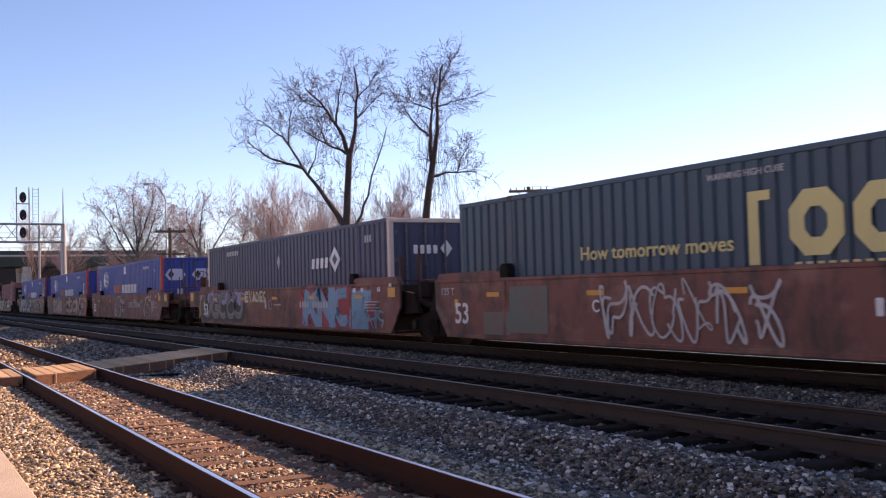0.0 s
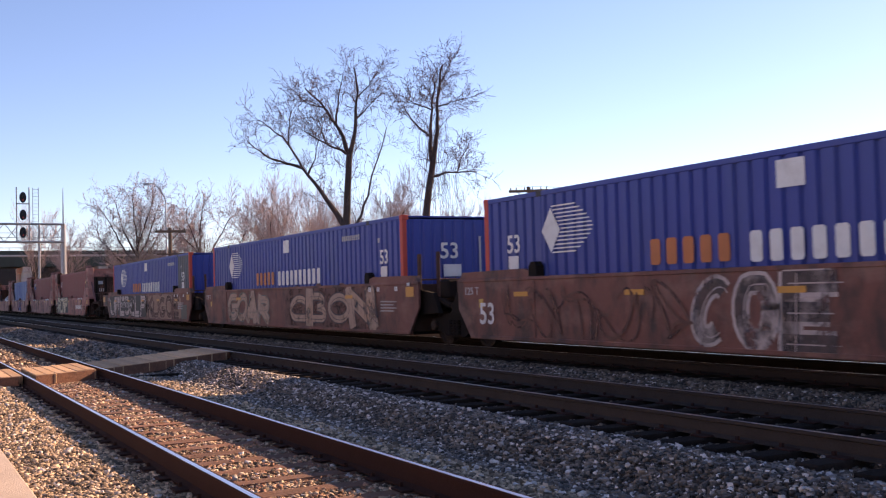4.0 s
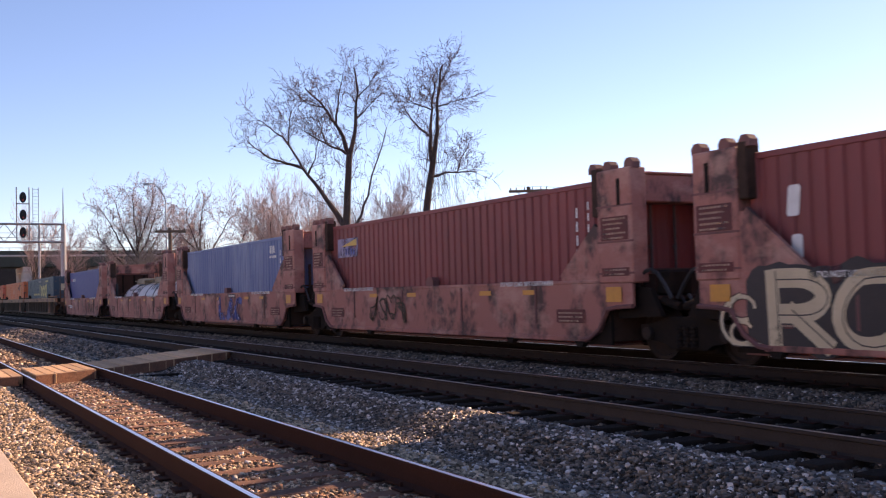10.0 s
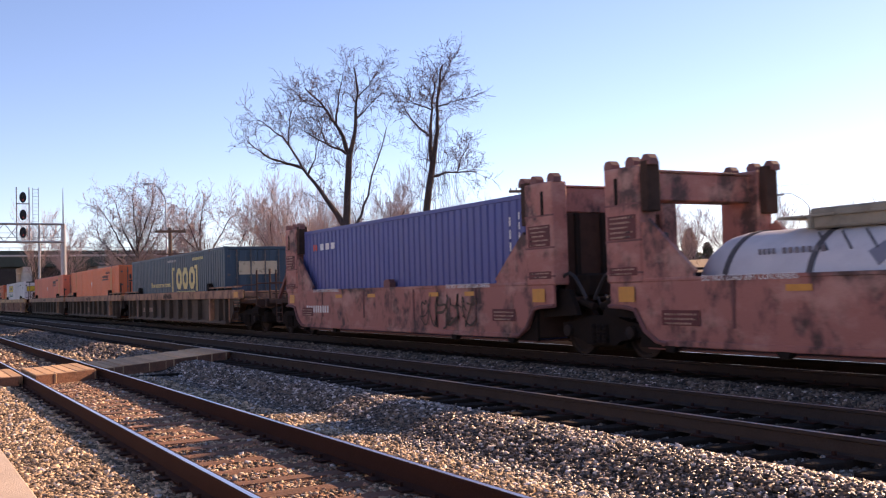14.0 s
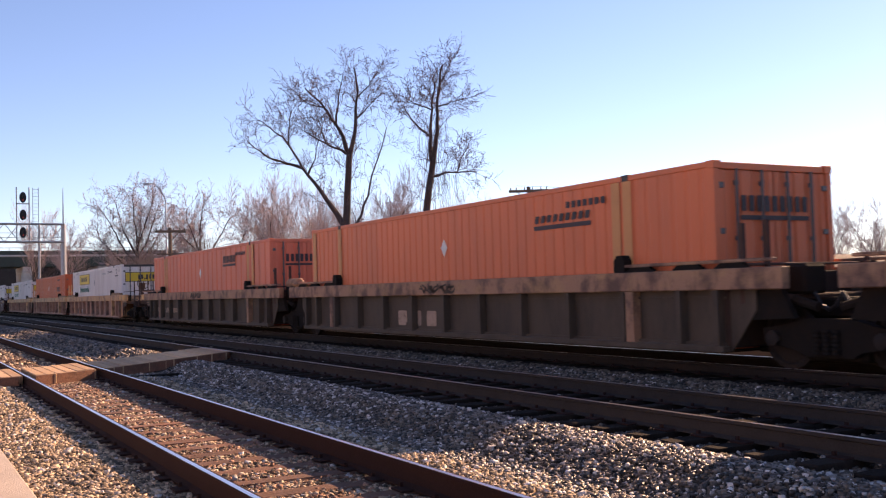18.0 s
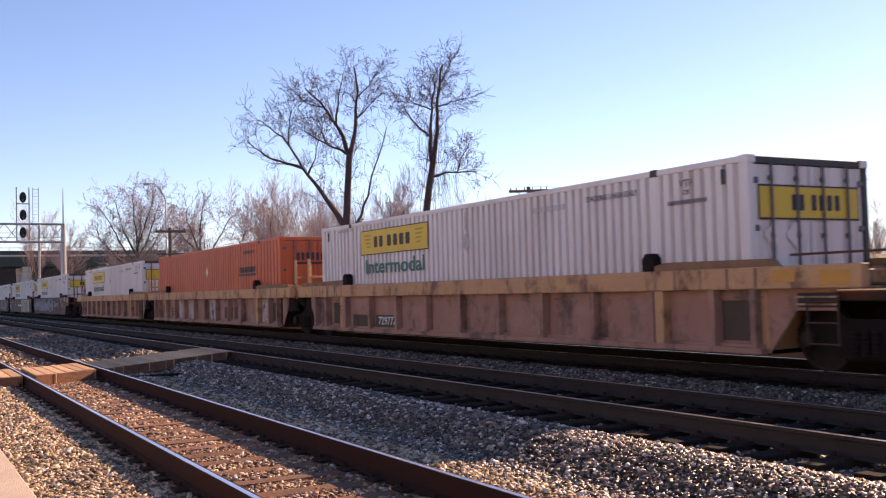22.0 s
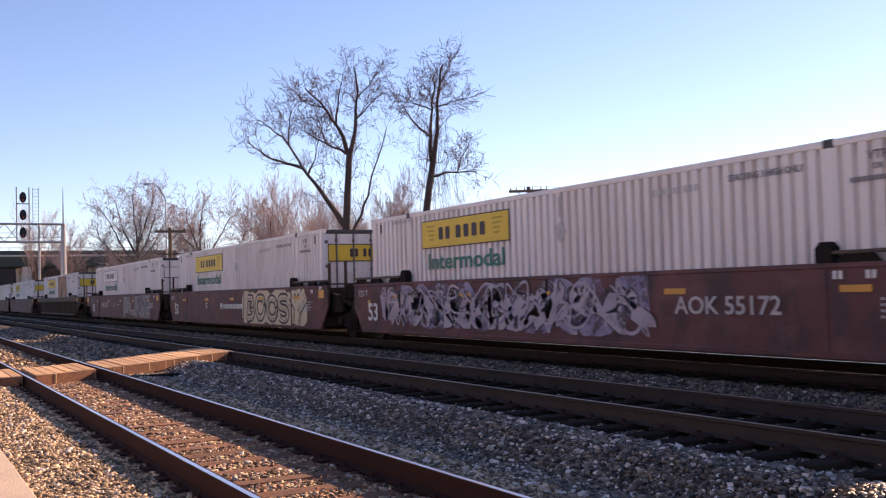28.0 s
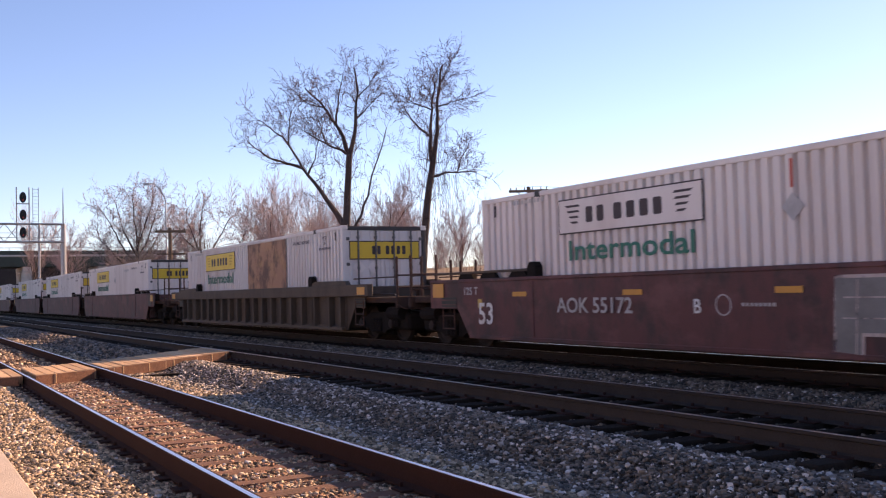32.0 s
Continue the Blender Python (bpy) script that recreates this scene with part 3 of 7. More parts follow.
def graffiti(parent, x0, x1, z0, z1, y, fill, line, light=None, count=4, seed=1, style="fat", label="large spray-painted graffiti"):
    """Spray paint: broad curling strokes with outlines, or thin looping strokes; no letters."""
    r = random.Random(seed)
    under, fills, lines, lights, mist = Build(), Build(), Build(), Build(), Build()
    wob = [r.uniform(0, 6.28) for _ in range(3)]
    w = (x1 - x0) / count
    h = z1 - z0

    def clamp(q):
        return [(min(max(a, x0 - 0.1), x1 + 0.1), min(max(c, z0), z1)) for a, c in q]

    for i in range(count):
        cx, cz = x0 + (i + 0.5) * w, (z0 + z1) / 2
        if style == "loop":
            for k in range(2):
                p = [r.uniform(0, 6.28) for _ in range(4)]
                q = [(cx + w * (0.42 * math.sin(1.0 * s + p[0]) + 0.16 * math.sin(2.3 * s + p[1])), cz + h * (0.33 * math.cos(1.2 * s + p[2]) + 0.14 * math.sin(2.9 * s + p[3]))) for s in (0.16 * j for j in range(30))]
                stroke(lines, clamp(q), 0.03 + 0.03 * r.random(), y - 0.002)
            continue
        n = 16
        mx, mz = cx + w * r.uniform(-0.3, 0.3), cz + h * r.uniform(-0.15, 0.15)
        rim = clamp([(mx + w * 0.75 * (1 + 0.25 * math.sin(3 * a + wob[0])) * math.cos(a), mz + h * 0.5 * (1 + 0.3 * math.sin(2 * a + wob[1] + i)) * math.sin(a)) for a in (6.283 * j / n for j in range(n))])
        mist.add([(mx, y - 0.001, mz)] + [(a, y - 0.001, c) for a, c in rim], [(0, 1 + j, 1 + (j + 1) % n) for j in range(n)])
        for k in range(r.choice((2, 3, 3, 4))):
            p = [r.uniform(0, 6.28) for _ in range(3)]
            bx, bz = cx + w * (k - 1) * r.uniform(0.2, 0.45), cz + h * r.uniform(-0.16, 0.16)
            tilt = r.uniform(-1.1, 1.1)
            long = h * r.uniform(0.18, 0.46)
            q = []
            for j in range(13):
                s = -1 + j / 6
                q.append((bx + tilt * s * long + w * r.uniform(0.14, 0.18) * math.sin((1.4 + p[1] * 0.35) * s + p[0]), bz + s * long))
            wide = min(w * 0.42, h * 0.3) * r.uniform(0.45, 1.25)
            m_ = wide * 0.5 + 0.04
            q = [(a, min(max(c, z0 + m_), z1 - m_)) for a, c in clamp(q)]
            stroke(under, q, wide + 0.06, y - 0.002)
            stroke(fills, q, wide, y - 0.0035)
            hook = [(q[-1][0] + wide * 0.5 * math.cos(a) - wide * 0.4, q[-1][1] - 0.06 + wide * 0.4 * math.sin(a)) for a in (0.4 * m for m in range(9))]
            stroke(lines, clamp(hook), 0.045, y - 0.005)
            if k == 1:
                stroke(lights, [(a - wide * 0.22, c) for a, c in q[3:9]], 0.05, y - 0.005)
    if mist.v and light:
        tagged(part("graffiti_background", mist, MIST.get(fill.name, light), parent), kind="stuff")
    if fills.v:
        tagged(part("graffiti_outline", under, line, parent), kind="stuff")
        tagged(part("graffiti", fills, fill, parent, label), kind="stuff")
    tagged(part("graffiti_linework", lines, line, parent), kind="stuff")
    if lights.v and light:
        tagged(part("graffiti_highlight", lights, light, parent), kind="stuff")


def bow(cx, cz, rx, rz, a0, a1, n=10):
    return [(cx + rx * math.cos(radians(a0 + (a1 - a0) * i / n)), cz + rz * math.sin(radians(a0 + (a1 - a0) * i / n))) for i in range(n + 1)]


GLYPHS = {
    "U": [[(0, 1), (0, 0.3)] + bow(0.5, 0.3, 0.5, 0.3, 180, 360) + [(1, 1)]], "F": [[(0, 0), (0, 1)], [(0, 1), (1, 1)], [(0, 0.52), (0.75, 0.52)]],
    "E": [[(0, 0), (0, 1)], [(0, 1), (1, 1)], [(0, 0.5), (0.8, 0.5)], [(0, 0), (1, 0)]], "L": [[(0, 1), (0, 0)], [(0, 0), (0.9, 0)]],
    "C": [bow(0.55, 0.5, 0.55, 0.5, 50, 310, 14)], "G": [bow(0.55, 0.5, 0.55, 0.5, 50, 340, 14), [(0.55, 0.42), (1.05, 0.42)]], "O": [bow(0.5, 0.5, 0.5, 0.5, 0, 372, 18)],
    "P": [[(0, 0), (0, 1)], [(0, 1), (0.5, 1)] + bow(0.5, 0.74, 0.5, 0.26, 90, -90) + [(0, 0.48)]], "K": [[(0, 0), (0, 1)], [(1, 1), (0.15, 0.5)], [(0.3, 0.6), (1, 0)]],
    "R": [[(0, 0), (0, 1)], [(0, 1), (0.5, 1)] + bow(0.5, 0.74, 0.5, 0.26, 90, -90) + [(0, 0.48)], [(0.4, 0.48), (1, 0)]], "B": [[(0, 0), (0, 1)], [(0, 1), (0.5, 1)] + bow(0.5, 0.76, 0.4, 0.24, 90, -90) + bow(0.5, 0.26, 0.5, 0.26, 90, -90) + [(0, 0)]],
    "A": [[(0, 0), (0.5, 1)], [(0.5, 1), (1, 0)], [(0.2, 0.35), (0.8, 0.35)]], "Y": [[(0, 1), (0.5, 0.5)], [(1, 1), (0.5, 0.5)], [(0.5, 0.5), (0.5, 0)]], "M": [[(0, 0), (0, 1)], [(0, 1), (0.5, 0.4)], [(0.5, 0.4), (1, 1)], [(1, 1), (1, 0)]], "V": [[(0, 1), (0.5, 0)], [(0.5, 0), (1, 1)]], "D": [[(0, 0), (0, 1)], [(0, 1), (0.4, 1)] + bow(0.4, 0.5, 0.6, 0.5, 90, -90) + [(0, 0)]],
    "S": [bow(0.5, 0.75, 0.5, 0.25, 30, 270) + bow(0.5, 0.25, 0.5, 0.25, 90, -150)], "N": [[(0, 0), (0, 1)], [(0, 1), (1, 0)], [(1, 0), (1, 1)]], "I": [[(0.5, 0), (0.5, 1)]],
    "(": [bow(0.8, 0.5, 0.7, 0.5, 110, 290), bow(0.6, 0.72, 0.3, 0.22, 0, 300), bow(0.6, 0.28, 0.26, 0.2, 30, 330)]}


def spray_patch(parent, x0, x1, z0, z1, y, mat, r):
    """A ragged patch of paint behind letters."""
    m, patch = 40, Build()
    wv = [r.uniform(0, 6.28) for _ in range(4)]
    top = [(x0 - 0.3 + (x1 - x0 + 0.6) * i / m, z1 + 0.02 + 0.06 * math.sin(i * 0.55 + wv[0]) + 0.04 * math.sin(i * 1.3 + wv[1]) - 0.5 * max(0, abs(i / m - 0.5) - 0.46) * 20 * 0.5) for i in range(m + 1)]
    low = [(a, z0 + 0.02 + 0.06 * math.sin(i * 0.4 + wv[2]) + 0.04 * math.sin(i * 1.1 + wv[3]) + 0.5 * max(0, abs(i / m - 0.5) - 0.46) * 20 * 0.5) for i, (a, _) in enumerate(top)]
    patch.add([(a, y - 0.001, c) for a, c in top + low], [(i + 1, i, m + 1 + i, m + 2 + i) for i in range(m)])
    tagged(part("graffiti_background", patch, mat, parent), kind="stuff")


def sprayed(parent, text, x0, x1, z0, z1, y, fill, line, wide=0.22, rim=0.05, lean=0.0, gap=0.28, back=None, seed=1, label="spray-painted graffiti letters"):
    """Graffiti letters in broad strokes with a dark rim, each a little out of true, on a ragged patch of paint."""
    r = random.Random(seed)
    under, fills, thin = Build(), Build(), Build()
    if back:
        spray_patch(parent, x0, x1, z0, z1, y, back, r)
    w = (x1 - x0) / len(text)
    for i, ch in enumerate(text):
        a = x0 + w * (i + gap / 2) + wide / 2
        ww, hh = w * (1 - gap) - wide, z1 - z0 - wide
        dz, tilt, grow_ = r.uniform(-0.08, 0.05), lean + r.uniform(-0.2, 0.2), r.uniform(0.9, 1.15)
        ww, a = ww * r.uniform(1.0, 1.3), a + r.uniform(-0.08, 0.04)
        for k, line_pts in enumerate(GLYPHS.get(ch, [])):
            q = [(a + px * ww + tilt * (pz - 0.5) * hh, min(max(z0 + wide / 2 + dz + pz * hh * grow_, z0 + wide / 2), z1 - wide / 2)) for px, pz in line_pts]
            if len(q) == 2:
                dx, dz2 = (q[1][0] - q[0][0]) * 0.5, (q[1][1] - q[0][1]) * 0.5
                ln = math.hypot(dx, dz2) or 1
                e = wide * 0.45
                q = [(q[0][0] - dx / ln * e, q[0][1] - dz2 / ln * e)] + [((q[0][0] * (3 - j) + q[1][0] * j) / 3, (q[0][1] * (3 - j) + q[1][1] * j) / 3) for j in range(1, 3)] + [(q[1][0] + dx / ln * e, q[1][1] + dz2 / ln * e)]
            kw = wide * r.uniform(0.75, 1.25)
            if len(line_pts) > 2:
                kw = max(0.04, min(kw, 0.42 * hh - 2 * rim, 0.75 * ww - 2 * rim))
            stroke(under, q, kw + 2 * rim, y - 0.002 - 0.0001 * k)
            stroke(fills, q, kw, y - 0.0035 - 0.0001 * k)
            if wide > 0.12:
                stroke(thin, [(px + kw * 0.3, pz - 0.02) for px, pz in q], 0.018, y - 0.005)
    tagged(part("graffiti_outline", under, line, parent), kind="stuff")
    tagged(part("graffiti", fills, fill, parent, label), kind="stuff")
    if thin.v:
        tagged(part("graffiti_linework", thin, line, parent), kind="stuff")


MIST.update({"lilac_graffiti": M_SMOKE, "tan_graffiti": M_TANPAINT_DARK, "silver_graffiti": M_SMOKE, "sky_blue_graffiti": C_RED_POST, "cream_graffiti": M_CARGREY_PAINT})


# ---- well cars ----
W_CAR = 1.5


WHEELS = []


def truck(parent, x):
    t = part("truck", Build().box(-0.18, 0.18, -1.0, 1.0, 0.42, 0.68, 0.03).box(-0.35, 0.35, -0.45, 0.45, 0.5, 0.86, 0.04), M_TRUCK, parent, at=pose(x, 0, 0))
    for s in (-1, 1):
        o = [(-1.12, 0.40), (-0.95, 0.36), (-0.55, 0.30), (-0.4, 0.22), (0.4, 0.22), (0.55, 0.30), (0.95, 0.36), (1.12, 0.40), (1.12, 0.60), (0.75, 0.64), (0.4, 0.74), (-0.4, 0.74), (-0.75, 0.64), (-1.12, 0.60)]
        part("side_frame", Build().prism(o, *sorted((s * 0.92, s * 1.08))), M_TRUCK, t)
        for k in (-0.16, 0.0, 0.16):
            part("coil_spring", Build().lathe([(0.055, 0.26 + 0.03 * j) if j % 2 else (0.068, 0.26 + 0.03 * j) for j in range(12)], (k, s * 1.1, 0), "z", 8), M_TRUCK, t)
    part("brake_rigging", Build().box(-1.25, 1.25, -0.7, -0.6, 0.14, 0.3).box(-1.25, 1.25, 0.6, 0.7, 0.14, 0.3), M_TRUCK, t)
    part("brake_beam", Build().box(-0.5, 0.5, -0.92, 0.92, 0.16, 0.42, 0.03).box(-0.95, 0.95, -0.3, 0.3, 0.3, 0.6, 0.04), M_TRUCK, t)
    for xx in (-0.89, 0.89):
        ws = Build()
        for s in (-1, 1):
            ws.lathe([(0.05, s * 0.70), (0.15, s * 0.66), (0.36, s * 0.69), (0.455, s * 0.69), (0.46, s * 0.80), (0.40, s * 0.81), (0.37, s * 0.765), (0.16, s * 0.79), (0.12, s * 0.88), (0.0, s * 0.88)], (0, 0, 0), "y", 24)
            ws.lathe([(0.09, s * 1.08), (0.11, s * 1.10), (0.11, s * 1.17), (0.04, s * 1.19), (0.0, s * 1.19)], (0, 0, 0), "y", 10)
        ws.tube((0, -0.7, 0), (0, 0.7, 0), 0.08, n=8)
        WHEELS.append((part("wheelset", ws, M_WHEEL, t, "steel wheelset with a worn tread", at=pose(xx, 0, 0.46)), parent, x + xx))
    return t


M_WHEEL = paint("wheel_steel", (0.035, 0.027, 0.024), 0.8, 0.3, (0.06, 0.035, 0.026), 0.5, 4, spec=0.15)


def brake_stand(parent, x, y, mat):
    st = part("brake_stand", Build().box(x - 0.05, x + 0.05, y - 0.07, y + 0.07, 1.1, 1.9, 0.02).box(x - 0.09, x + 0.09, y - 0.13, y + 0.13, 1.72, 2.06, 0.03), mat, parent)
    s = 1 if x > 0 else -1
    wh = Build()
    n, R, X = 20, 0.29, x + s * 0.2
    ringpts = [(X, y + R * math.cos(2 * math.pi * i / n), 2.02 + R * math.sin(2 * math.pi * i / n)) for i in range(n + 1)]
    wh.path(ringpts, 0.017)
    for i in range(0, n, 4):
        wh.tube((X - s * 0.03, y, 2.02), ringpts[i], 0.012, n=5)
    wh.tube((x, y, 2.02), (X, y, 2.02), 0.035, n=8)
    part("brake_wheel", wh, mat, st, "spoked handbrake wheel")


M_ENDGRIME = paint("end_platform_grime", (0.06, 0.036, 0.028), 0.9, 0.3, (0.025, 0.018, 0.016), 0.6, 3, bump=0.2, spec=0.15)
M_POSTRUST = paint("rusty_post", (0.09, 0.05, 0.04), 0.85, 0.3, (0.04, 0.025, 0.02), 0.6, 4, bump=0.2, spec=0.2)


def car_end(car, s, x_in, x_out, mat, dark, posts=True, brake=False, y_post=1.3):
    """Open platform, draft sill, coupler and handrails at a coupled end; s = -1 or 1."""
    rail_mat, mat = M_POSTRUST, M_ENDGRIME

    def bx(b, xa, xb, *rest, c=0.0):
        b.box(*sorted((s * xa, s * xb)), *rest, c)
        return b
    part("end_platform", bx(Build(), x_in, x_out - 0.35, -1.25, 1.25, 0.98, 1.12, c=0.02), mat, car)
    part("draft_sill", bx(Build(), x_in - 0.3, x_out, -0.33, 0.33, 0.66, 0.98, c=0.03), dark, car)
    part("brake_cylinder", bx(Build(), x_out - 1.6, x_out - 0.3, -1.0, 1.0, 0.3, 0.72, c=0.06), dark, car)
    part("coupler_carrier", bx(Build(), x_out - 0.3, x_out + 0.02, -0.6, 0.6, 0.42, 0.72, c=0.04), dark, car)
    part("brake_reservoir", Build().tube((s * (x_out - 1.2), -1.05, 0.72), (s * (x_out - 0.5), -1.05, 0.72), 0.16, n=10), dark, car)
    cp = bx(Build(), x_out, x_out + 0.34, -0.11, 0.11, 0.72, 0.95, c=0.03)
    bx(cp, x_out + 0.26, x_out + 0.48, -0.16, 0.2, 0.68, 1.0, c=0.05)
    part("coupler", cp, dark, car, "knuckle coupler")
    hose = [(s * (x_out + 0.1 + 0.16 * i), 0.35, 0.72 - 0.5 * math.sin(math.pi * i / 6 * 0.55)) for i in range(4)]
    part("air_hose", Build().path(hose, 0.025), M_BLACK, car)
    part("end_beam", bx(Build(), x_out - 0.35, x_out - 0.2, -1.35, 1.35, 0.86, 1.14, c=0.02), mat, car)
    if posts:
        for y in (-y_post, -0.62, -0.2, 0.5, y_post):
            part("handrail_post", bx(Build(), x_out - 0.325, x_out - 0.27, y - 0.028, y + 0.028, 0.9, 2.12 - 0.12 * (abs(y) < 0.6), c=0.012), rail_mat, car)
        rail = Build()
        for y in (-y_post, y_post):
            rail.tube((s * (x_out - 0.3), y, 1.62), (s * (x_in + 0.4), y, 1.62), 0.018, n=5)
        rail.tube((s * (x_out - 0.3), -y_post, 1.36), (s * (x_out - 0.3), y_post, 1.36), 0.018, n=5)
        rail.tube((s * (x_out - 0.3), -y_post, 1.66), (s * (x_out - 0.3), y_post, 1.66), 0.022, n=5)
        part("handrail", rail, rail_mat, car)
        part("crossover_step", bx(Build(), x_out - 1.5, x_out - 0.45, -0.35, 0.35, 1.28, 1.32, c=0.01), mat, car)
        for y in (-0.3, 0.3):
            part("step_bracket", bx(Build(), x_out - 1.2, x_out - 1.12, y - 0.03, y + 0.03, 1.1, 1.29), mat, car)
        part("air_pipe", Build().path([(s * (x_in + 0.2), -0.95, 1.2), (s * (x_out - 1.2), -0.95, 1.2), (s * (x_out - 0.5), -0.8, 0.8), (s * (x_out + 0.15), -0.4, 0.66)], 0.022, 5), M_BLACK, car)
        part("retainer_valve", bx(Build(), x_in + 0.35, x_in + 0.6, -1.2, -0.95, 1.12, 1.45, c=0.03), dark, car)
        part("uncoupling_lever", Build().path([(s * (x_out - 0.22), -1.35, 0.95), (s * (x_out - 0.1), -1.2, 0.84), (s * (x_out - 0.1), -0.3, 0.84), (s * (x_out + 0.25), -0.1, 1.0)], 0.016, 5), rail_mat, car)
    st = Build()
    for k in range(3):
        z = 0.42 + 0.28 * k
        st.tube((s * (x_in + 0.75), -1.42, z), (s * (x_in + 1.25), -1.42, z), 0.016, n=5)
    for xx in (0.75, 1.25):
        st.tube((s * (x_in + xx), -1.42, 0.40), (s * (x_in + xx), -1.42, 1.05), 0.018, n=5)
    part("step_ladder", st, rail_mat, car)
    if brake:
        brake_stand(car, s * (x_out - 1.0), -0.75, rail_mat)


def side_outline(s, ends, zb, zt, xb, xc, zc, over):
    """Side plate outline; ends = (left, right), 'c' coupled or 'j' jointed."""
    xl = over if ends[0] == "c" else xc
    xr = over if ends[1] == "c" else xc
    return [(-xb, zb), (xb, zb), (xc, zc), (xr, zc), (xr, zt), (-xl, zt), (-xl, zc), (-xc, zc)]


def joint(car, s, mat, dark, xi=8.45, xj=9.95):
    """Articulated end over a shared truck."""
    o = Build().box(*sorted((s * xi, s * (xj - 0.02))), -0.5, 0.5, 0.72, 1.02, 0.04)
    part("joint_casting", o, dark, car)
    part("end_bulkhead", Build().box(*sorted((s * (xi - 0.12), s * xi)), -1.36, 1.36, 0.3, 1.42, 0.02), M_ENDGRIME, car)
    part("joint_platform", Build().box(*sorted((s * xi, s * (xj - 0.5))), -1.2, 1.2, 1.0, 1.08, 0.02), M_ENDGRIME, car)
    tan = mat is M_CHORDTAN
    part("center_sill", Build().box(*sorted((s * (xi - 0.25), s * (xi + 0.85))), -0.55, 0.55, 0.2, 0.72, 0.03), dark, car)
    if tan:
        posts = ((-1.22, 2.3), (-0.75, 2.2), (0.2, 1.9), (0.75, 2.3))
    elif s > 0:
        posts = ((-1.3, 2.12), (-0.8, 2.18), (0.55, 1.62))
    else:
        posts = ((-1.22, 1.5), (-0.7, 1.45), (0.55, 1.62))
    for y, top in posts:
        part("grab_post", Build().box(*sorted((s * (xi + 0.2), s * (xi + 0.29))) if s > 0 and not tan and y < 0 else sorted((s * (xj - 0.62), s * (xj - 0.55))), y - 0.035, y + 0.035, 0.95, top, 0.01), mat if tan else M_POSTRUST, car)
    part("end_rail", Build().tube((s * (xi + 0.25), -1.3, 1.52), (s * (xi + 0.25), 1.2, 1.52), 0.022, n=6), M_POSTRUST, car)
    if tan:
        part("cross_rail", Build().box(*sorted((s * (xj - 0.63), s * (xj - 0.56))), -1.25, 1.2, 1.74, 1.8, 0.01), mat, car)
        part("shelf_bracket", Build().box(*sorted((s * (xi - 0.2), s * (xj - 0.66))), -1.42, -1.0, 1.47, 1.54, 0.015), mat, car)
    part("side_bracket", Build().prism([(s * a, c) for a, c in ((xi + 0.1, 1.3), (xi + 0.1, 0.7), (xj - 0.35, 0.75), (xj - 0.6, 1.2))][::s], -1.3, -1.2), dark, car)
    part("slack_adjuster", Build().tube((s * (xi + 0.2), -1.1, 1.2), (s * (xj - 0.1), -1.1, 0.9), 0.07, n=8), dark, car)
    hose = [(s * (xj - 0.5 + 0.12 * i), -0.85, 1.35 - 0.5 * math.sin(math.pi * i / 6)) for i in range(6)]
    part("air_hose", Build().path(hose, 0.03), M_BLACK, car)
    if s > 0:
        part("valve_box", Build().box(xj - 0.75, xj - 0.35, -1.05, -0.6, 1.08, 1.5, 0.04), dark, car)


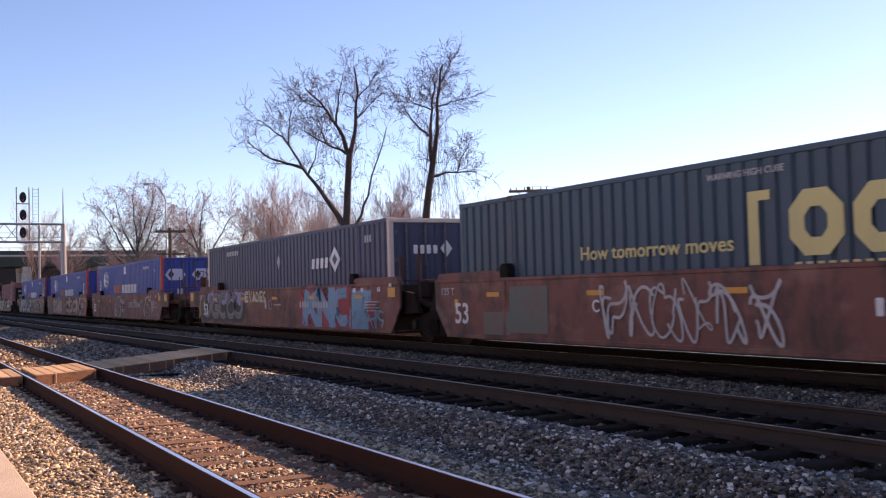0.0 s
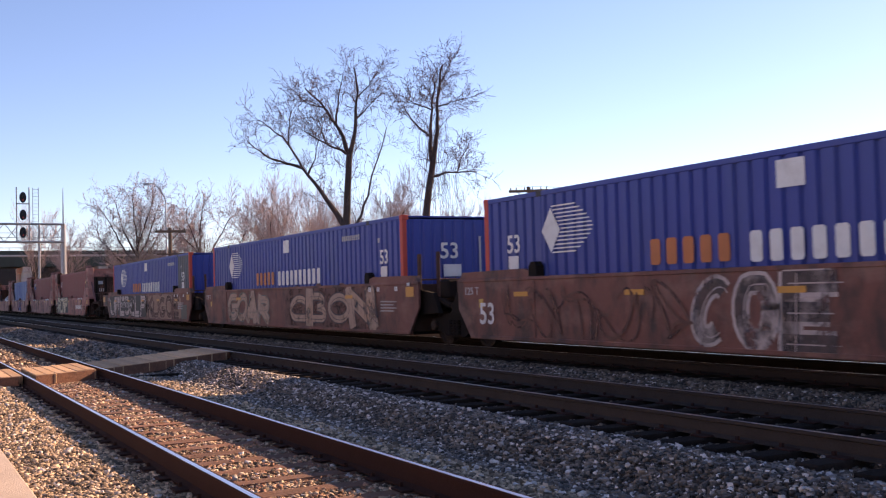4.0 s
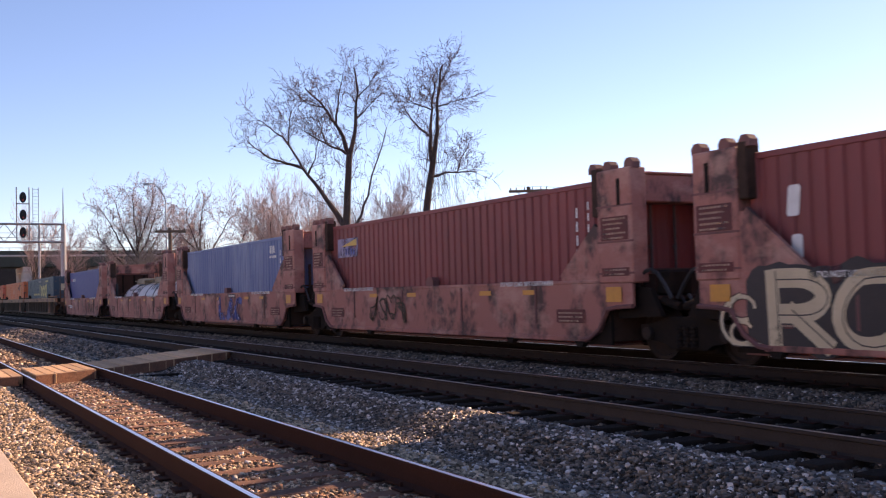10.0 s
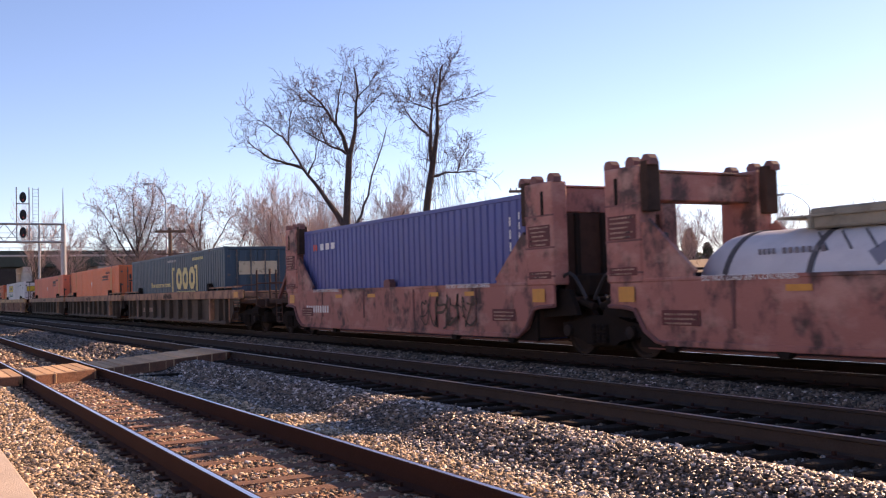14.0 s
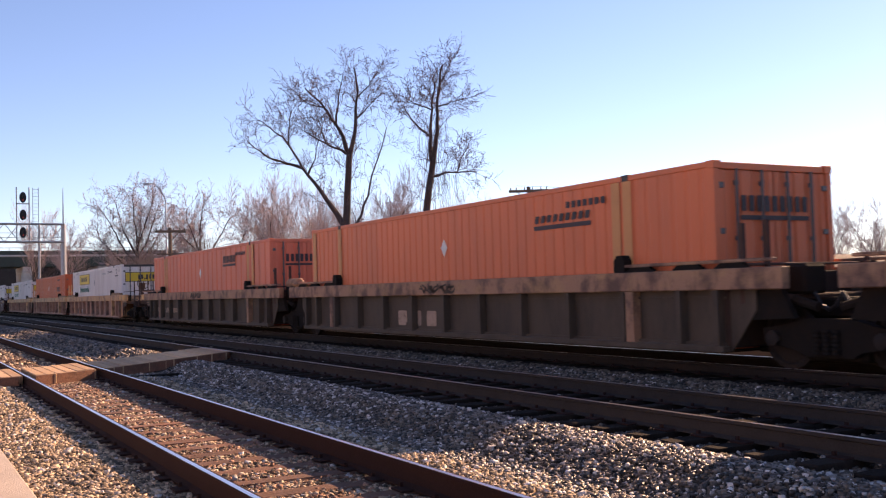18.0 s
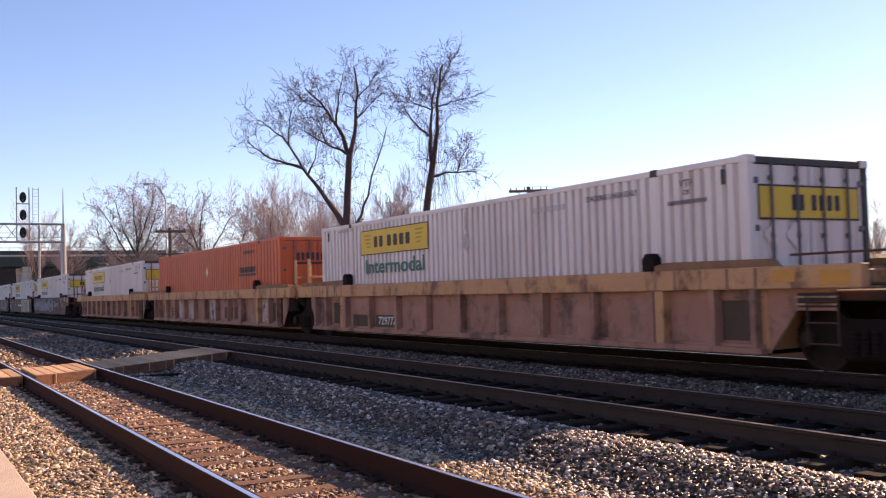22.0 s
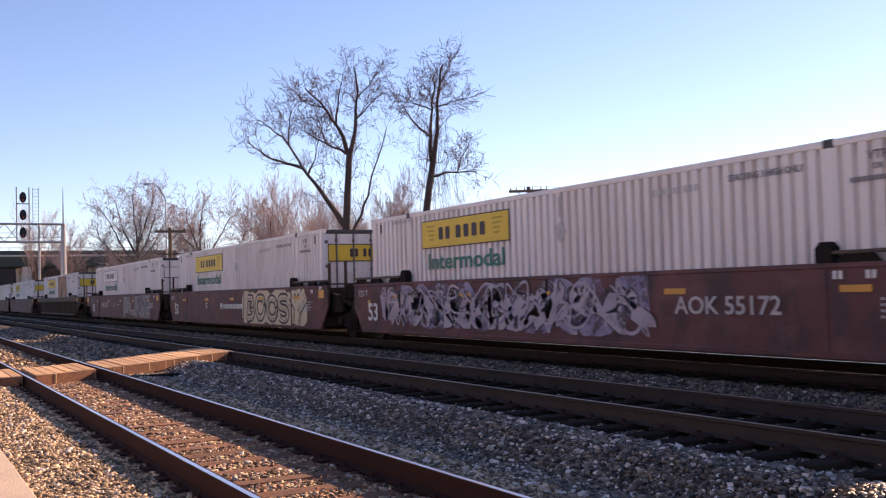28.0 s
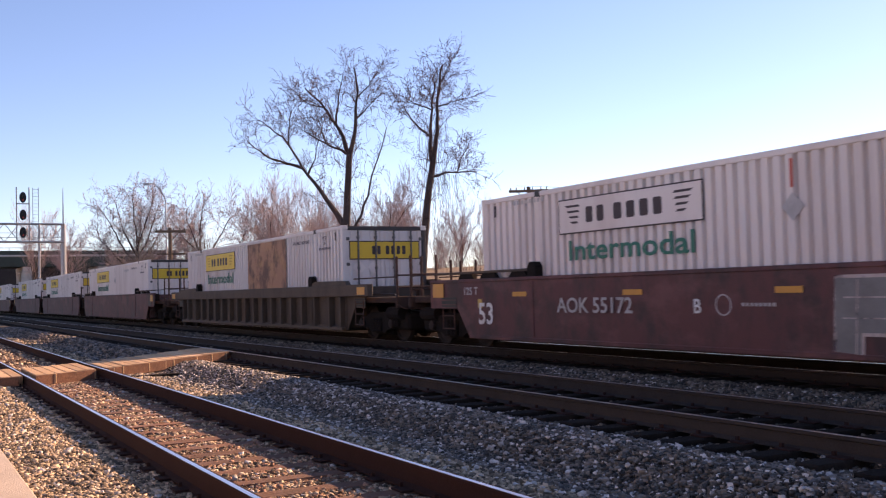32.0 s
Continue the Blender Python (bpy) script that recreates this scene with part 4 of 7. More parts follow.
def well_car(u, style, ends, label, mats, brakes=(False, False), rib=1.54, group="well cars of the train"):
    """A 53 ft well car. style: 'smooth' or 'ribbed'. mats: side, chord, dark, platform."""
    side, chord, dark, deck = mats
    car = thing("well_car", label, "freight car", group)
    on_train(car, u)
    zb, zt = 0.25, 1.47
    xl, xr = (10.15 if e == "c" else 8.95 if style == "smooth" else 9.6 for e in ends)
    for s in (-1, 1):
        y0, y1 = sorted((s * (W_CAR - 0.02), s * (W_CAR - 0.07)))
        if style == "smooth":
            sheet = part("side_sheet", Build().prism(side_outline(s, ends, zb, zt, 8.45, 8.95, 0.86, 10.15), y0, y1), side, car)
            part("top_chord", Build().box(-xl, xr, *sorted((s * W_CAR, s * (W_CAR - 0.13))), zt - 0.06, zt + 0.012, 0.012), side, car)
            part("bottom_chord", Build().box(-8.45, 8.45, *sorted((s * W_CAR, s * (W_CAR - 0.13))), zb - 0.01, zb + 0.07, 0.012), side, car)
            for xx in (-6.1, 6.1):
                part("side_stiffener", Build().box(xx - 0.05, xx + 0.05, *sorted((s * (W_CAR - 0.004), s * (W_CAR - 0.03))), zb + 0.07, zt - 0.06, 0.006), side, car)
        else:
            part("side_sheet", Build().prism(side_outline(s, ends, zb, 1.2, 8.45, 8.95, 0.86, 9.6), *sorted((s * (W_CAR - 0.17), s * (W_CAR - 0.2)))), side, car)
            part("top_chord", Build().box(-xl, xr, *sorted((s * (W_CAR + 0.01), s * (W_CAR - 0.15))), 1.155, zt, 0.015), chord, car)
            part("bottom_chord", Build().box(-8.45, 8.45, *sorted((s * W_CAR, s * (W_CAR - 0.14))), zb - 0.01, zb + 0.085, 0.012), side, car)
            part("side_ledge", Build().box(-8.4, 8.4, *sorted((s * (W_CAR - 0.13), s * (W_CAR - 0.172))), 1.03, 1.06), side, car)
            part("kick_plate", Build().box(-8.4, 8.4, *sorted((s * (W_CAR - 0.10), s * (W_CAR - 0.172))), zb + 0.085, zb + 0.13), side, car)
            n = int(6.3 / rib)
            xs_ = [rib * i for i in range(-n, n + 1)] + [-6.35, 6.35, -7.5, 7.5, -8.3, 8.3]
            for xx in xs_:
                w = 0.10 if abs(abs(xx) - 6.35) < 0.01 else 0.055
                part("side_rib", Build().box(xx - w, xx + w, *sorted((s * (W_CAR - 0.005), s * (W_CAR - 0.172))), zb + 0.08, 1.157, 0.008), chord if w > 0.09 else side, car)
    for s, e, brake in ((-1, ends[0], brakes[0]), (1, ends[1], brakes[1])):
        over = 10.05 if e == "c" else 8.9 if style == "smooth" else 9.4
        # raised guides along the top at both ends of the well
        for q in (-1, 1):
            top = (zt + 0.13) if style == "ribbed" else zt + 0.17
            if side is M_CARMAROON or chord is M_CHORDPINK:
                part("container_guide", Build().box(*sorted((s * 6.2, s * over)), *sorted((q * (W_CAR - 0.03), q * (W_CAR - 0.13))), top - 0.05, top, 0.008), M_CARGREY if side is M_CARMAROON else chord, car, "grey guide rail on dark feet" if side is M_CARMAROON else "")
                for fx in (6.6, 7.7, 8.6):
                    o = [(s * (fx - 0.34), zt), (s * (fx + 0.34), zt), (s * (fx + 0.22), top - 0.05), (s * (fx - 0.22), top - 0.05)]
                    part("guide_foot", Build().prism(o[::s], *sorted((q * (W_CAR - 0.04), q * (W_CAR - 0.12)))), dark, car)
            far = 8.75 if e == "c" else over
            o = [(s * 6.25, zt), (s * far, zt), (s * (far - 0.12), top - 0.02), (s * 6.5, top), (s * 6.25, top - 0.05)]
            o = o if s > 0 else o[::-1]
            if side is not M_CARMAROON and chord is not M_CHORDPINK:
                part("container_guide", Build().prism(o, *sorted((q * (W_CAR - 0.03), q * (W_CAR - 0.16)))), M_GUIDEBROWN if chord is M_CHORDTAN else chord, car)
            o = [(s * 5.97, zt), (s * 6.24, zt), (s * 6.24, zt + 0.2), (s * 6.16, zt + 0.29), (s * 6.05, zt + 0.29), (s * 5.97, zt + 0.2)]
            o = o if s > 0 else o[::-1]
            part("guide_block", Build().prism(o, *sorted((q * (W_CAR - 0.02), q * (W_CAR - 0.19)))), dark, car)
        if e == "c":
            part("end_bulkhead", Build().box(*sorted((s * 8.33, s * 8.45)), -1.36, 1.36, 0.3, 1.42, 0.02), deck, car)
            car_end(car, s, 8.45, 11.75, deck, dark, brake=brake)
            for q in (-1, 1):
                yy = q * (W_CAR - 0.012) if style == "smooth" else q * (W_CAR - 0.16)
                # Flat black plate painted as the shade inside a step recess.
                op = part("step_opening", Build().box(*sorted((s * 8.98, s * 9.62)), *sorted((yy, yy - q * 0.02)), 0.9, 1.1), M_BLACK, car)
                for zz in (0.93, 1.03):
                    part("step_bar", Build().box(*sorted((s * 8.96, s * 9.64)), *sorted((yy + q * 0.012, yy - q * 0.018)), zz, zz + 0.025), chord, op)
                part("end_patch", Build().box(*sorted((s * 9.5, s * 9.98)), *sorted((q * (W_CAR + 0.016), q * (W_CAR + 0.004))), *((1.2, 1.4) if style == "ribbed" else (1.1, 1.4)), 0.003), M_REFLECT, car, "orange reflective square")
        else:
            joint(car, s, deck, dark)
        if e == "c" or s > 0:
            truck(car, s * 9.95 if e == "j" else s * 9.85)
    part("well_floor", Build().box(-8.3, 8.3, -1.38, 1.38, 0.224, 0.254), dark, car)
    return car


YC_ = -W_CAR - 0.001
M_CARBROWN = paint("brown_car_side", (0.19, 0.075, 0.056), 0.65, 0.25, (0.05, 0.036, 0.033), 0.85, 1.5, streak=2.0, bump=0.1, light=(0.3, 0.17, 0.13), light_amount=0.5, edges=(0.46, 0.62))
M_CARMAROON = paint("maroon_car_side", (0.115, 0.042, 0.042), 0.65, 0.25, (0.05, 0.032, 0.032), 0.85, 1.5, streak=1.8, bump=0.1, light=(0.2, 0.085, 0.08), light_amount=0.6, edges=(0.45, 0.6))
M_CARTAN = paint("weathered_tan_side", (0.38, 0.20, 0.14), 0.7, 0.25, (0.11, 0.066, 0.055), 0.85, 1.7, streak=1.8, bump=0.1, light=(0.46, 0.29, 0.2), light_amount=0.6, edges=(0.5, 0.64))
M_CARGREY = paint("grimy_grey_side", (0.095, 0.066, 0.046), 0.75, 0.25, (0.04, 0.028, 0.022), 0.8, 1.4, streak=3, bump=0.1)
M_CHORDTAN = paint("tan_chord", (0.54, 0.30, 0.15), 0.7, 0.22, (0.15, 0.075, 0.045), 0.9, 2.2, streak=1.5, bump=0.1, light=(0.62, 0.36, 0.15), light_amount=0.6, edges=(0.5, 0.64))
M_GUIDEBROWN = paint("rusty_brown_guide", (0.27, 0.145, 0.07), 0.75, 0.25, (0.1, 0.055, 0.035), 0.8, 2.0, bump=0.1)
M_CHORDPINK = paint("dusty_tan_chord", (0.38, 0.20, 0.12), 0.7, 0.2, (0.11, 0.06, 0.045), 0.9, 1.9, streak=1.4, bump=0.1, light=(0.48, 0.27, 0.12), light_amount=0.55, edges=(0.46, 0.6))
M_CARPINK = paint("faded_oxide_side", (0.36, 0.15, 0.122), 0.7, 0.25, (0.055, 0.036, 0.034), 0.92, 1.5, streak=1.5, bump=0.1, light=(0.5, 0.29, 0.235), light_amount=0.75, edges=(0.48, 0.6))
M_OXIDE_PLATE = paint("dark_oxide_panel", (0.13, 0.036, 0.034), 0.7, 0.2, (0.06, 0.03, 0.028), 0.5, 3, bump=0)
M_CARPINK_DARK = paint("faded_oxide_guides", (0.182, 0.078, 0.072), 0.7, 0.2, (0.065, 0.046, 0.043), 0.6, 1.5, bump=0.1)


def bulkhead_car(u, ends, label, brakes=(False, False), group="bulkhead well cars of the train"):
    """A 40 ft well car with tall bulkheads at both ends."""
    car = thing("bulkhead_well_car", label, "freight car", group)
    on_train(car, u)
    zb, zt = 0.30, 1.36
    P, D = M_CARPINK, M_CARPINK_DARK
    for s in (-1, 1):
        o = [(-5.75, zb), (5.75, zb), (6.1, 0.48), (6.35, 0.86), (7.0, 0.90), (7.0, zt), (-7.0, zt), (-7.0, 0.90), (-6.35, 0.86), (-6.1, 0.48)]
        part("side_sheet", Build().prism(o, *sorted((s * (W_CAR - 0.015), s * (W_CAR - 0.065)))), P, car)
        part("top_chord", Build().box(-6.1, 6.1, *sorted((s * W_CAR, s * (W_CAR - 0.12))), zt - 0.05, zt + 0.01, 0.01), P, car)
        part("bottom_chord", Build().box(-5.75, 5.75, *sorted((s * (W_CAR + 0.015), s * (W_CAR - 0.12))), zb - 0.01, zb + 0.09, 0.015), P, car)
        for xx in (-4.2, -1.4, 1.4, 4.2):
            part("side_stiffener", Build().box(xx - 0.03, xx + 0.03, *sorted((s * (W_CAR + 0.006), s * (W_CAR - 0.02))), zb + 0.3, zt - 0.06, 0.006), D, car)
        o = [(-0.17, zt), (0.17, zt), (0.17, zt + 0.12), (0.1, zt + 0.2), (-0.1, zt + 0.2), (-0.17, zt + 0.12)]
        part("guide_block", Build().prism(o, *sorted((s * W_CAR, s * (W_CAR - 0.16)))), D, car)
    for s, e, brake in ((-1, ends[0], brakes[0]), (1, ends[1], brakes[1])):
        bh = part("bulkhead", Build().box(*sorted((s * 6.34, s * 6.86)), -1.17, 1.17, 2.66, 3.13, 0.02).box(*sorted((s * 6.3, s * 6.9)), -1.17, 1.17, 3.13, 3.17, 0.01), P, car, "tall end bulkhead of faded oxide-red steel")
        for q in (-1, 1):
            y0, y1 = sorted((q * (W_CAR + 0.01), q * 1.16))
            post = Build().box(*sorted((s * 6.16, s * 7.06)), y0, y1, 1.3, 3.22, 0.025)
            part("bulkhead_post", post, P, bh)
            for zz in (2.58, 1.98, 1.45):
                part("weld_seam", Build().box(*sorted((s * 6.155, s * 7.065)), *sorted((q * (W_CAR + 0.014), q * (W_CAR - 0.02))), zz, zz + 0.035), D, bh)
            part("corner_guide", Build().box(*sorted((s * 5.98, s * 6.16)), *sorted((q * (W_CAR - 0.02), q * 1.2)), 2.45, 3.28, 0.02), M_ENDGRIME, bh)
            for xx in (6.02, 6.42, 6.98):
                horn = [(xx - 0.11, 3.2), (xx + 0.11, 3.2), (xx + 0.11, 3.3), (xx + 0.05, 3.37), (xx - 0.05, 3.37), (xx - 0.11, 3.3)]
                horn = horn if s > 0 else [(-a, b_) for a, b_ in horn][::-1]
                part("lifting_lug", Build().prism(horn, *sorted((q * (W_CAR - 0.03), q * 1.3))), D, bh)
            o = [(s * 6.16, zt), (s * 6.16, 2.28), (s * 6.0, 2.28), (s * 5.05, zt + 0.08), (s * 5.0, zt)]
            o = o[::-1] if s > 0 else o
            part("gusset", Build().prism(o, *sorted((q * (W_CAR - 0.02), q * (W_CAR - 0.07)))), P, bh)
            a, c_ = Vector((s * 6.04, q * (W_CAR - 0.06), 2.31)), Vector((s * 5.0, q * (W_CAR - 0.06), 1.44))
            part("gusset_flange", Build().tube(a, c_, 0.045, n=4), P, bh)
        part("end_bulkhead", Build().box(*sorted((s * 6.2, s * 6.32)), -1.36, 1.36, 0.3, 1.45, 0.02), M_ENDGRIME, car)
        for q in (-1, 1):
            part("well_corner", Build().box(*sorted((s * 5.6, s * 6.34)), *sorted((q * 1.36, q * 1.42)), 0.255, 1.3), M_TRUCK, car)
            part("arch_flange", Build().path([(s * a, q * (W_CAR + 0.005), c) for a, c in ((5.6, 0.33), (5.85, 0.36), (6.12, 0.52), (6.36, 0.86), (6.6, 0.9), (7.02, 0.92))], 0.04, 6), D, car)
        if e == "c":
            car_end(car, s, 6.95, 9.75, P, M_TRUCK, brake=brake, y_post=1.2)
            # Added dark sheet standing in for the shadowed end between the posts.
            screen = part("end_screen", Build().box(*sorted((s * 6.92, s * 6.97)), -1.15, 1.15, 1.12, 2.64), M_ENDGRIME, car, "dark panel added for the gloom between the bulkhead posts")
            for y in (-1.0, -0.45, 0.3, 0.95):
                part("screen_post", Build().box(*sorted((s * 6.97, s * 7.08)), y - 0.05, y + 0.05, 1.12, 2.64, 0.012), M_TRUCK, screen)
            ladder = Build()
            for y in (-0.38, 0.0):
                ladder.tube((s * 7.12, y, 1.1), (s * 7.12, y, 2.75), 0.018, n=5)
            for k in range(6):
                ladder.tube((s * 7.12, -0.38, 1.25 + 0.27 * k), (s * 7.12, 0.0, 1.25 + 0.27 * k), 0.015, n=5)
            part("ladder", ladder, M_POSTRUST, screen)
            for y, z in ((-0.75, 2.2), (-0.7, 1.75), (0.6, 2.3), (0.62, 1.6)):
                part("notice", Build().box(*sorted((s * 6.971, s * 6.979)), y - 0.14, y + 0.14, z, z + 0.2), M_GREY_MARK, screen)
            part("valve_box", Build().box(*sorted((s * 6.98, s * 7.35)), 0.25, 0.75, 1.13, 1.5, 0.04), M_TRUCK, screen)
            for q in (-1, 1):
                a, c_ = Vector((s * 6.9, q * 1.3, 2.45)), Vector((s * 8.3, q * 1.3, 1.15))
                part("end_brace", Build().tube(a, c_, 0.06, n=4), D, car)
        else:
            joint(car, s, P, M_TRUCK, 6.3, 7.82)
            if ends == ("c", "j"):
                # Same added sheet, hiding the container end that should lie in shade.
                screen = part("end_screen", Build().box(*sorted((s * 6.9, s * 6.95)), -1.15, 1.15, 1.12, 2.64), M_ENDGRIME, car, "dark panel added for the gloom between the bulkhead posts")
                for y in (-0.9, -0.3, 0.35, 0.9):
                    part("screen_post", Build().box(*sorted((s * 6.95, s * 7.03)), y - 0.05, y + 0.05, 1.12, 2.64, 0.012), M_TRUCK, screen)
        if e == "c" or s > 0:
            truck(car, s * 7.83)
        # painted instruction panels, reflectors and grime on the posts
        for z0, z1, lines in ((2.02, 2.42, 5), (1.42, 1.56, 2)):
            sign = plate(car, "instruction_panel", s * 6.62 - 0.36, s * 6.62 + 0.36, z0, z1, YC_ - 0.0125, M_OXIDE_PLATE, "dark red panel of small white lines")
            step = (z1 - z0) / lines
            for k in range(lines):
                blocks(sign, "text_line", 8, s * 6.62 - 0.3, s * 6.62 + 0.3 - 0.07 * (k % 3), z1 - step * (k + 0.72), z1 - step * (k + 0.34), YC_ - 0.017, M_TANPAINT)
        plate(car, "reflector", s * 6.55 - 0.2, s * 6.55 + 0.2, 0.99, 1.24, YC_ - 0.0125, M_REFLECT, "orange reflector")
        sign = plate(car, "instruction_panel", s * 5.3 - 0.42, s * 5.3 + 0.42, 0.62, 0.86, YC_ - 0.0005, M_OXIDE_PLATE, "dark red panel of small white lines")
        for k in range(3):
            blocks(sign, "text_line", 10, s * 5.3 - 0.36, s * 5.3 + 0.36 - 0.12 * (k == 2), 0.78 - 0.07 * k, 0.81 - 0.07 * k, YC_ - 0.005, M_TANPAINT)
        part("tie_down", Build().box(*sorted((s * 6.7, s * 6.79)), -W_CAR - 0.02, -W_CAR + 0.01, 2.6, 3.05, 0.01), M_TRUCK, car)
        for xx in (5.55, 3.3):
            part("underside_bracket", Build().prism([(s * xx - 0.14, 0.31), (s * xx - 0.07, 0.2), (s * xx + 0.07, 0.2), (s * xx + 0.14, 0.31)], -W_CAR - 0.012, -W_CAR + 0.1), M_TRUCK, car)
        if e == "j":
            part("air_hose", Build().path([(s * (6.75 + 0.16 * k), -1.28, 1.1 + 0.42 * math.sin(k * 0.55)) for k in range(7)], 0.03, 6), M_BLACK, car)
    for xx in (3.9, -3.9):
        letters(car, "DO NOT LOAD 20FT CONTAINERS", xx, 1.335, 0.09, YC_ - 0.004, M_WHITE, width=1.8)
    for xx in (-3.0, -0.9, 2.4, 4.0):
        plate(car, "reflector", xx - 0.22, xx + 0.22, 1.13, 1.22, YC_, M_REFLECT, "yellow reflector")
    part("well_floor", Build().box(-6.2, 6.2, -1.38, 1.38, 0.224, 0.254), D, car)
    return car


def tank_container(u):
    c = thing("tank_container", "grimy white tank container with a stained top walkway", "tank container", "containers on the train")
    on_train(c, u)
    R, zc = 0.98, 1.08
    prof = [(0.0, -5.85), (0.5, -5.78), (0.82, -5.6), (R - 0.04, -5.35), (R, -5.1), (R, 5.1), (R - 0.04, 5.35), (0.82, 5.6), (0.5, 5.78), (0.0, 5.85)]
    part("tank", Build().lathe(prof, (0, 0, zc), "x", 40), M_TANK, c, smooth=True)
    for x in (-4.9, -3.3, -1.7, 0.0, 1.7, 3.3, 4.9):
        part("tank_band", Build().lathe([(R, -0.05), (R + 0.018, -0.05), (R + 0.018, 0.05), (R, 0.05)], (x, 0, zc), "x", 40), M_TANKBAND, c, "dark strap")
    for i in range(16):
        x = -4.2 + i * 0.54
        part("walkway_board", Build().box(x, x + 0.5, -0.55, 0.15, 2.17, 2.21, 0.008), M_WALK, c)
    for x in (-3.6, -1.9, 0.2, 2.0, 3.8):
        part("walkway_bracket", Build().box(x - 0.04, x + 0.04, -0.56, 0.16, 2.0, 2.18, 0.01), M_WALK, c)
    for x in (-2.9, 0.95):
        part("spill_box", Build().box(x - 0.75, x + 0.75, -0.5, 0.45, 2.0, 2.3, 0.03), M_WALK, c, "stained spill box")
        for k in range(4):
            xx = x - 0.6 + 0.4 * k
            part("drip_stain", Build().path([(xx + 0.13 * j, -(R + 0.006) * math.sin(0.5 + 0.14 * j), zc + (R + 0.006) * math.cos(0.5 + 0.14 * j)) for j in range(4)], 0.016), M_TANKBAND, c)
    for s in (-1, 1):
        fr = Build()
        for y in (-1.15, 1.15):
            fr.box(*sorted((s * 5.95, s * 6.08)), y - 0.06, y + 0.06, Z_FLOOR, 2.1, 0.01)
        fr.box(*sorted((s * 5.95, s * 6.08)), -1.2, 1.2, 0.25, 0.4, 0.01)
        part("end_frame", fr, M_CASTING, c)
        part("saddle", Build().box(*sorted((s * 3.6, s * 4.4)), -0.8, 0.8, Z_FLOOR, 0.45, 0.02), M_CASTING, c)
        for y in (-1.15, 1.15):
            part("frame_rail", Build().box(*sorted((s * 0.02, s * 6.0)), y - 0.05, y + 0.05, Z_FLOOR, 0.36, 0.01), M_CASTING, c)
    for count, x0, x1 in ((10, 3.4, 4.5), (4, -4.35, -4.0), (7, -3.9, -3.1)):
        blocks(c, "number_mark", count, x0, x1, 1.66, 1.75, -0.80, M_GREYINK)
    for x in (-2.2, 2.6):
        o = [(x - 0.22, -(R + 0.01) * math.sin(0.98), zc + (R + 0.01) * math.cos(0.98)), (x, -(R + 0.01) * math.sin(1.2), zc + (R + 0.01) * math.cos(1.2)), (x + 0.22, -(R + 0.01) * math.sin(0.98), zc + (R + 0.01) * math.cos(0.98)), (x, -(R + 0.01) * math.sin(0.76), zc + (R + 0.01) * math.cos(0.76))]
        part("placard", Build().add(o + [(a_, b_ + 0.02, c_ - 0.02) for a_, b_, c_ in o], [(0, 1, 2, 3), (7, 6, 5, 4), (0, 4, 5, 1), (1, 5, 6, 2), (2, 6, 7, 3), (3, 7, 4, 0)]), M_SIGN, c, "grey diamond placard")
    return c


M_TANK = paint("grimy_white_tank", (0.62, 0.59, 0.59), 0.45, 0.1, (0.36, 0.35, 0.38), 0.5, 1.2, bump=0.03)
M_TANKBAND = paint("dark_strap", (0.09, 0.08, 0.08), 0.6, 0.2)
M_WALK = paint("stained_walkway", (0.28, 0.25, 0.19), 0.8, 0.3, (0.13, 0.11, 0.08), 0.7, 3)

# ---- the train, car by car ----
BROWN = (M_CARBROWN, M_CARBROWN, M_TRUCK, M_CARBROWN)
MAROON = (M_CARMAROON, M_CARMAROON, M_TRUCK, M_CARMAROON)
GREY = (M_CARGREY, M_CHORDPINK, M_TRUCK, M_CHORDPINK)
TAN = (M_CARTAN, M_CHORDTAN, M_TRUCK, M_CHORDTAN)
DARKGREY = (M_CARGREY, M_CARGREY, M_TRUCK, M_CARGREY)


def reflectors(car, xs_, z=1.15):
    for x in xs_:
        plate(car, "reflector", x - 0.24, x + 0.24, z - 0.045, z + 0.045, YC_, M_REFLECT, "yellow reflector")


def end_marks(car):
    """Small painted marks at both ends of a smooth car."""
    plate(car, "reflector", 8.36, 8.76, 1.13, 1.36, YC_ - 0.001, M_REFLECT, "orange reflective square")
    plate(car, "tag", 8.42, 8.56, 1.38, 1.46, YC_ - 0.002, M_WHITE)
    for k in range(4):
        blocks(car, "text_line", 12, 6.95, 7.85 - 0.16 * (k % 2), 1.0 - 0.075 * k, 1.035 - 0.075 * k, YC_, M_GREY_MARK)
    for x in (6.25, 6.75, 7.75):
        blocks(car, "stencil_mark", 2, x, x + 0.18, 1.27, 1.38, YC_, M_WHITE)
    letters(car, "125 T", -8.35, 1.22, 0.16, YC_, M_GREY_MARK, width=0.55)
    plate(car, "tag", -8.05, -7.9, 0.88, 1.06, YC_, M_YELLOW)


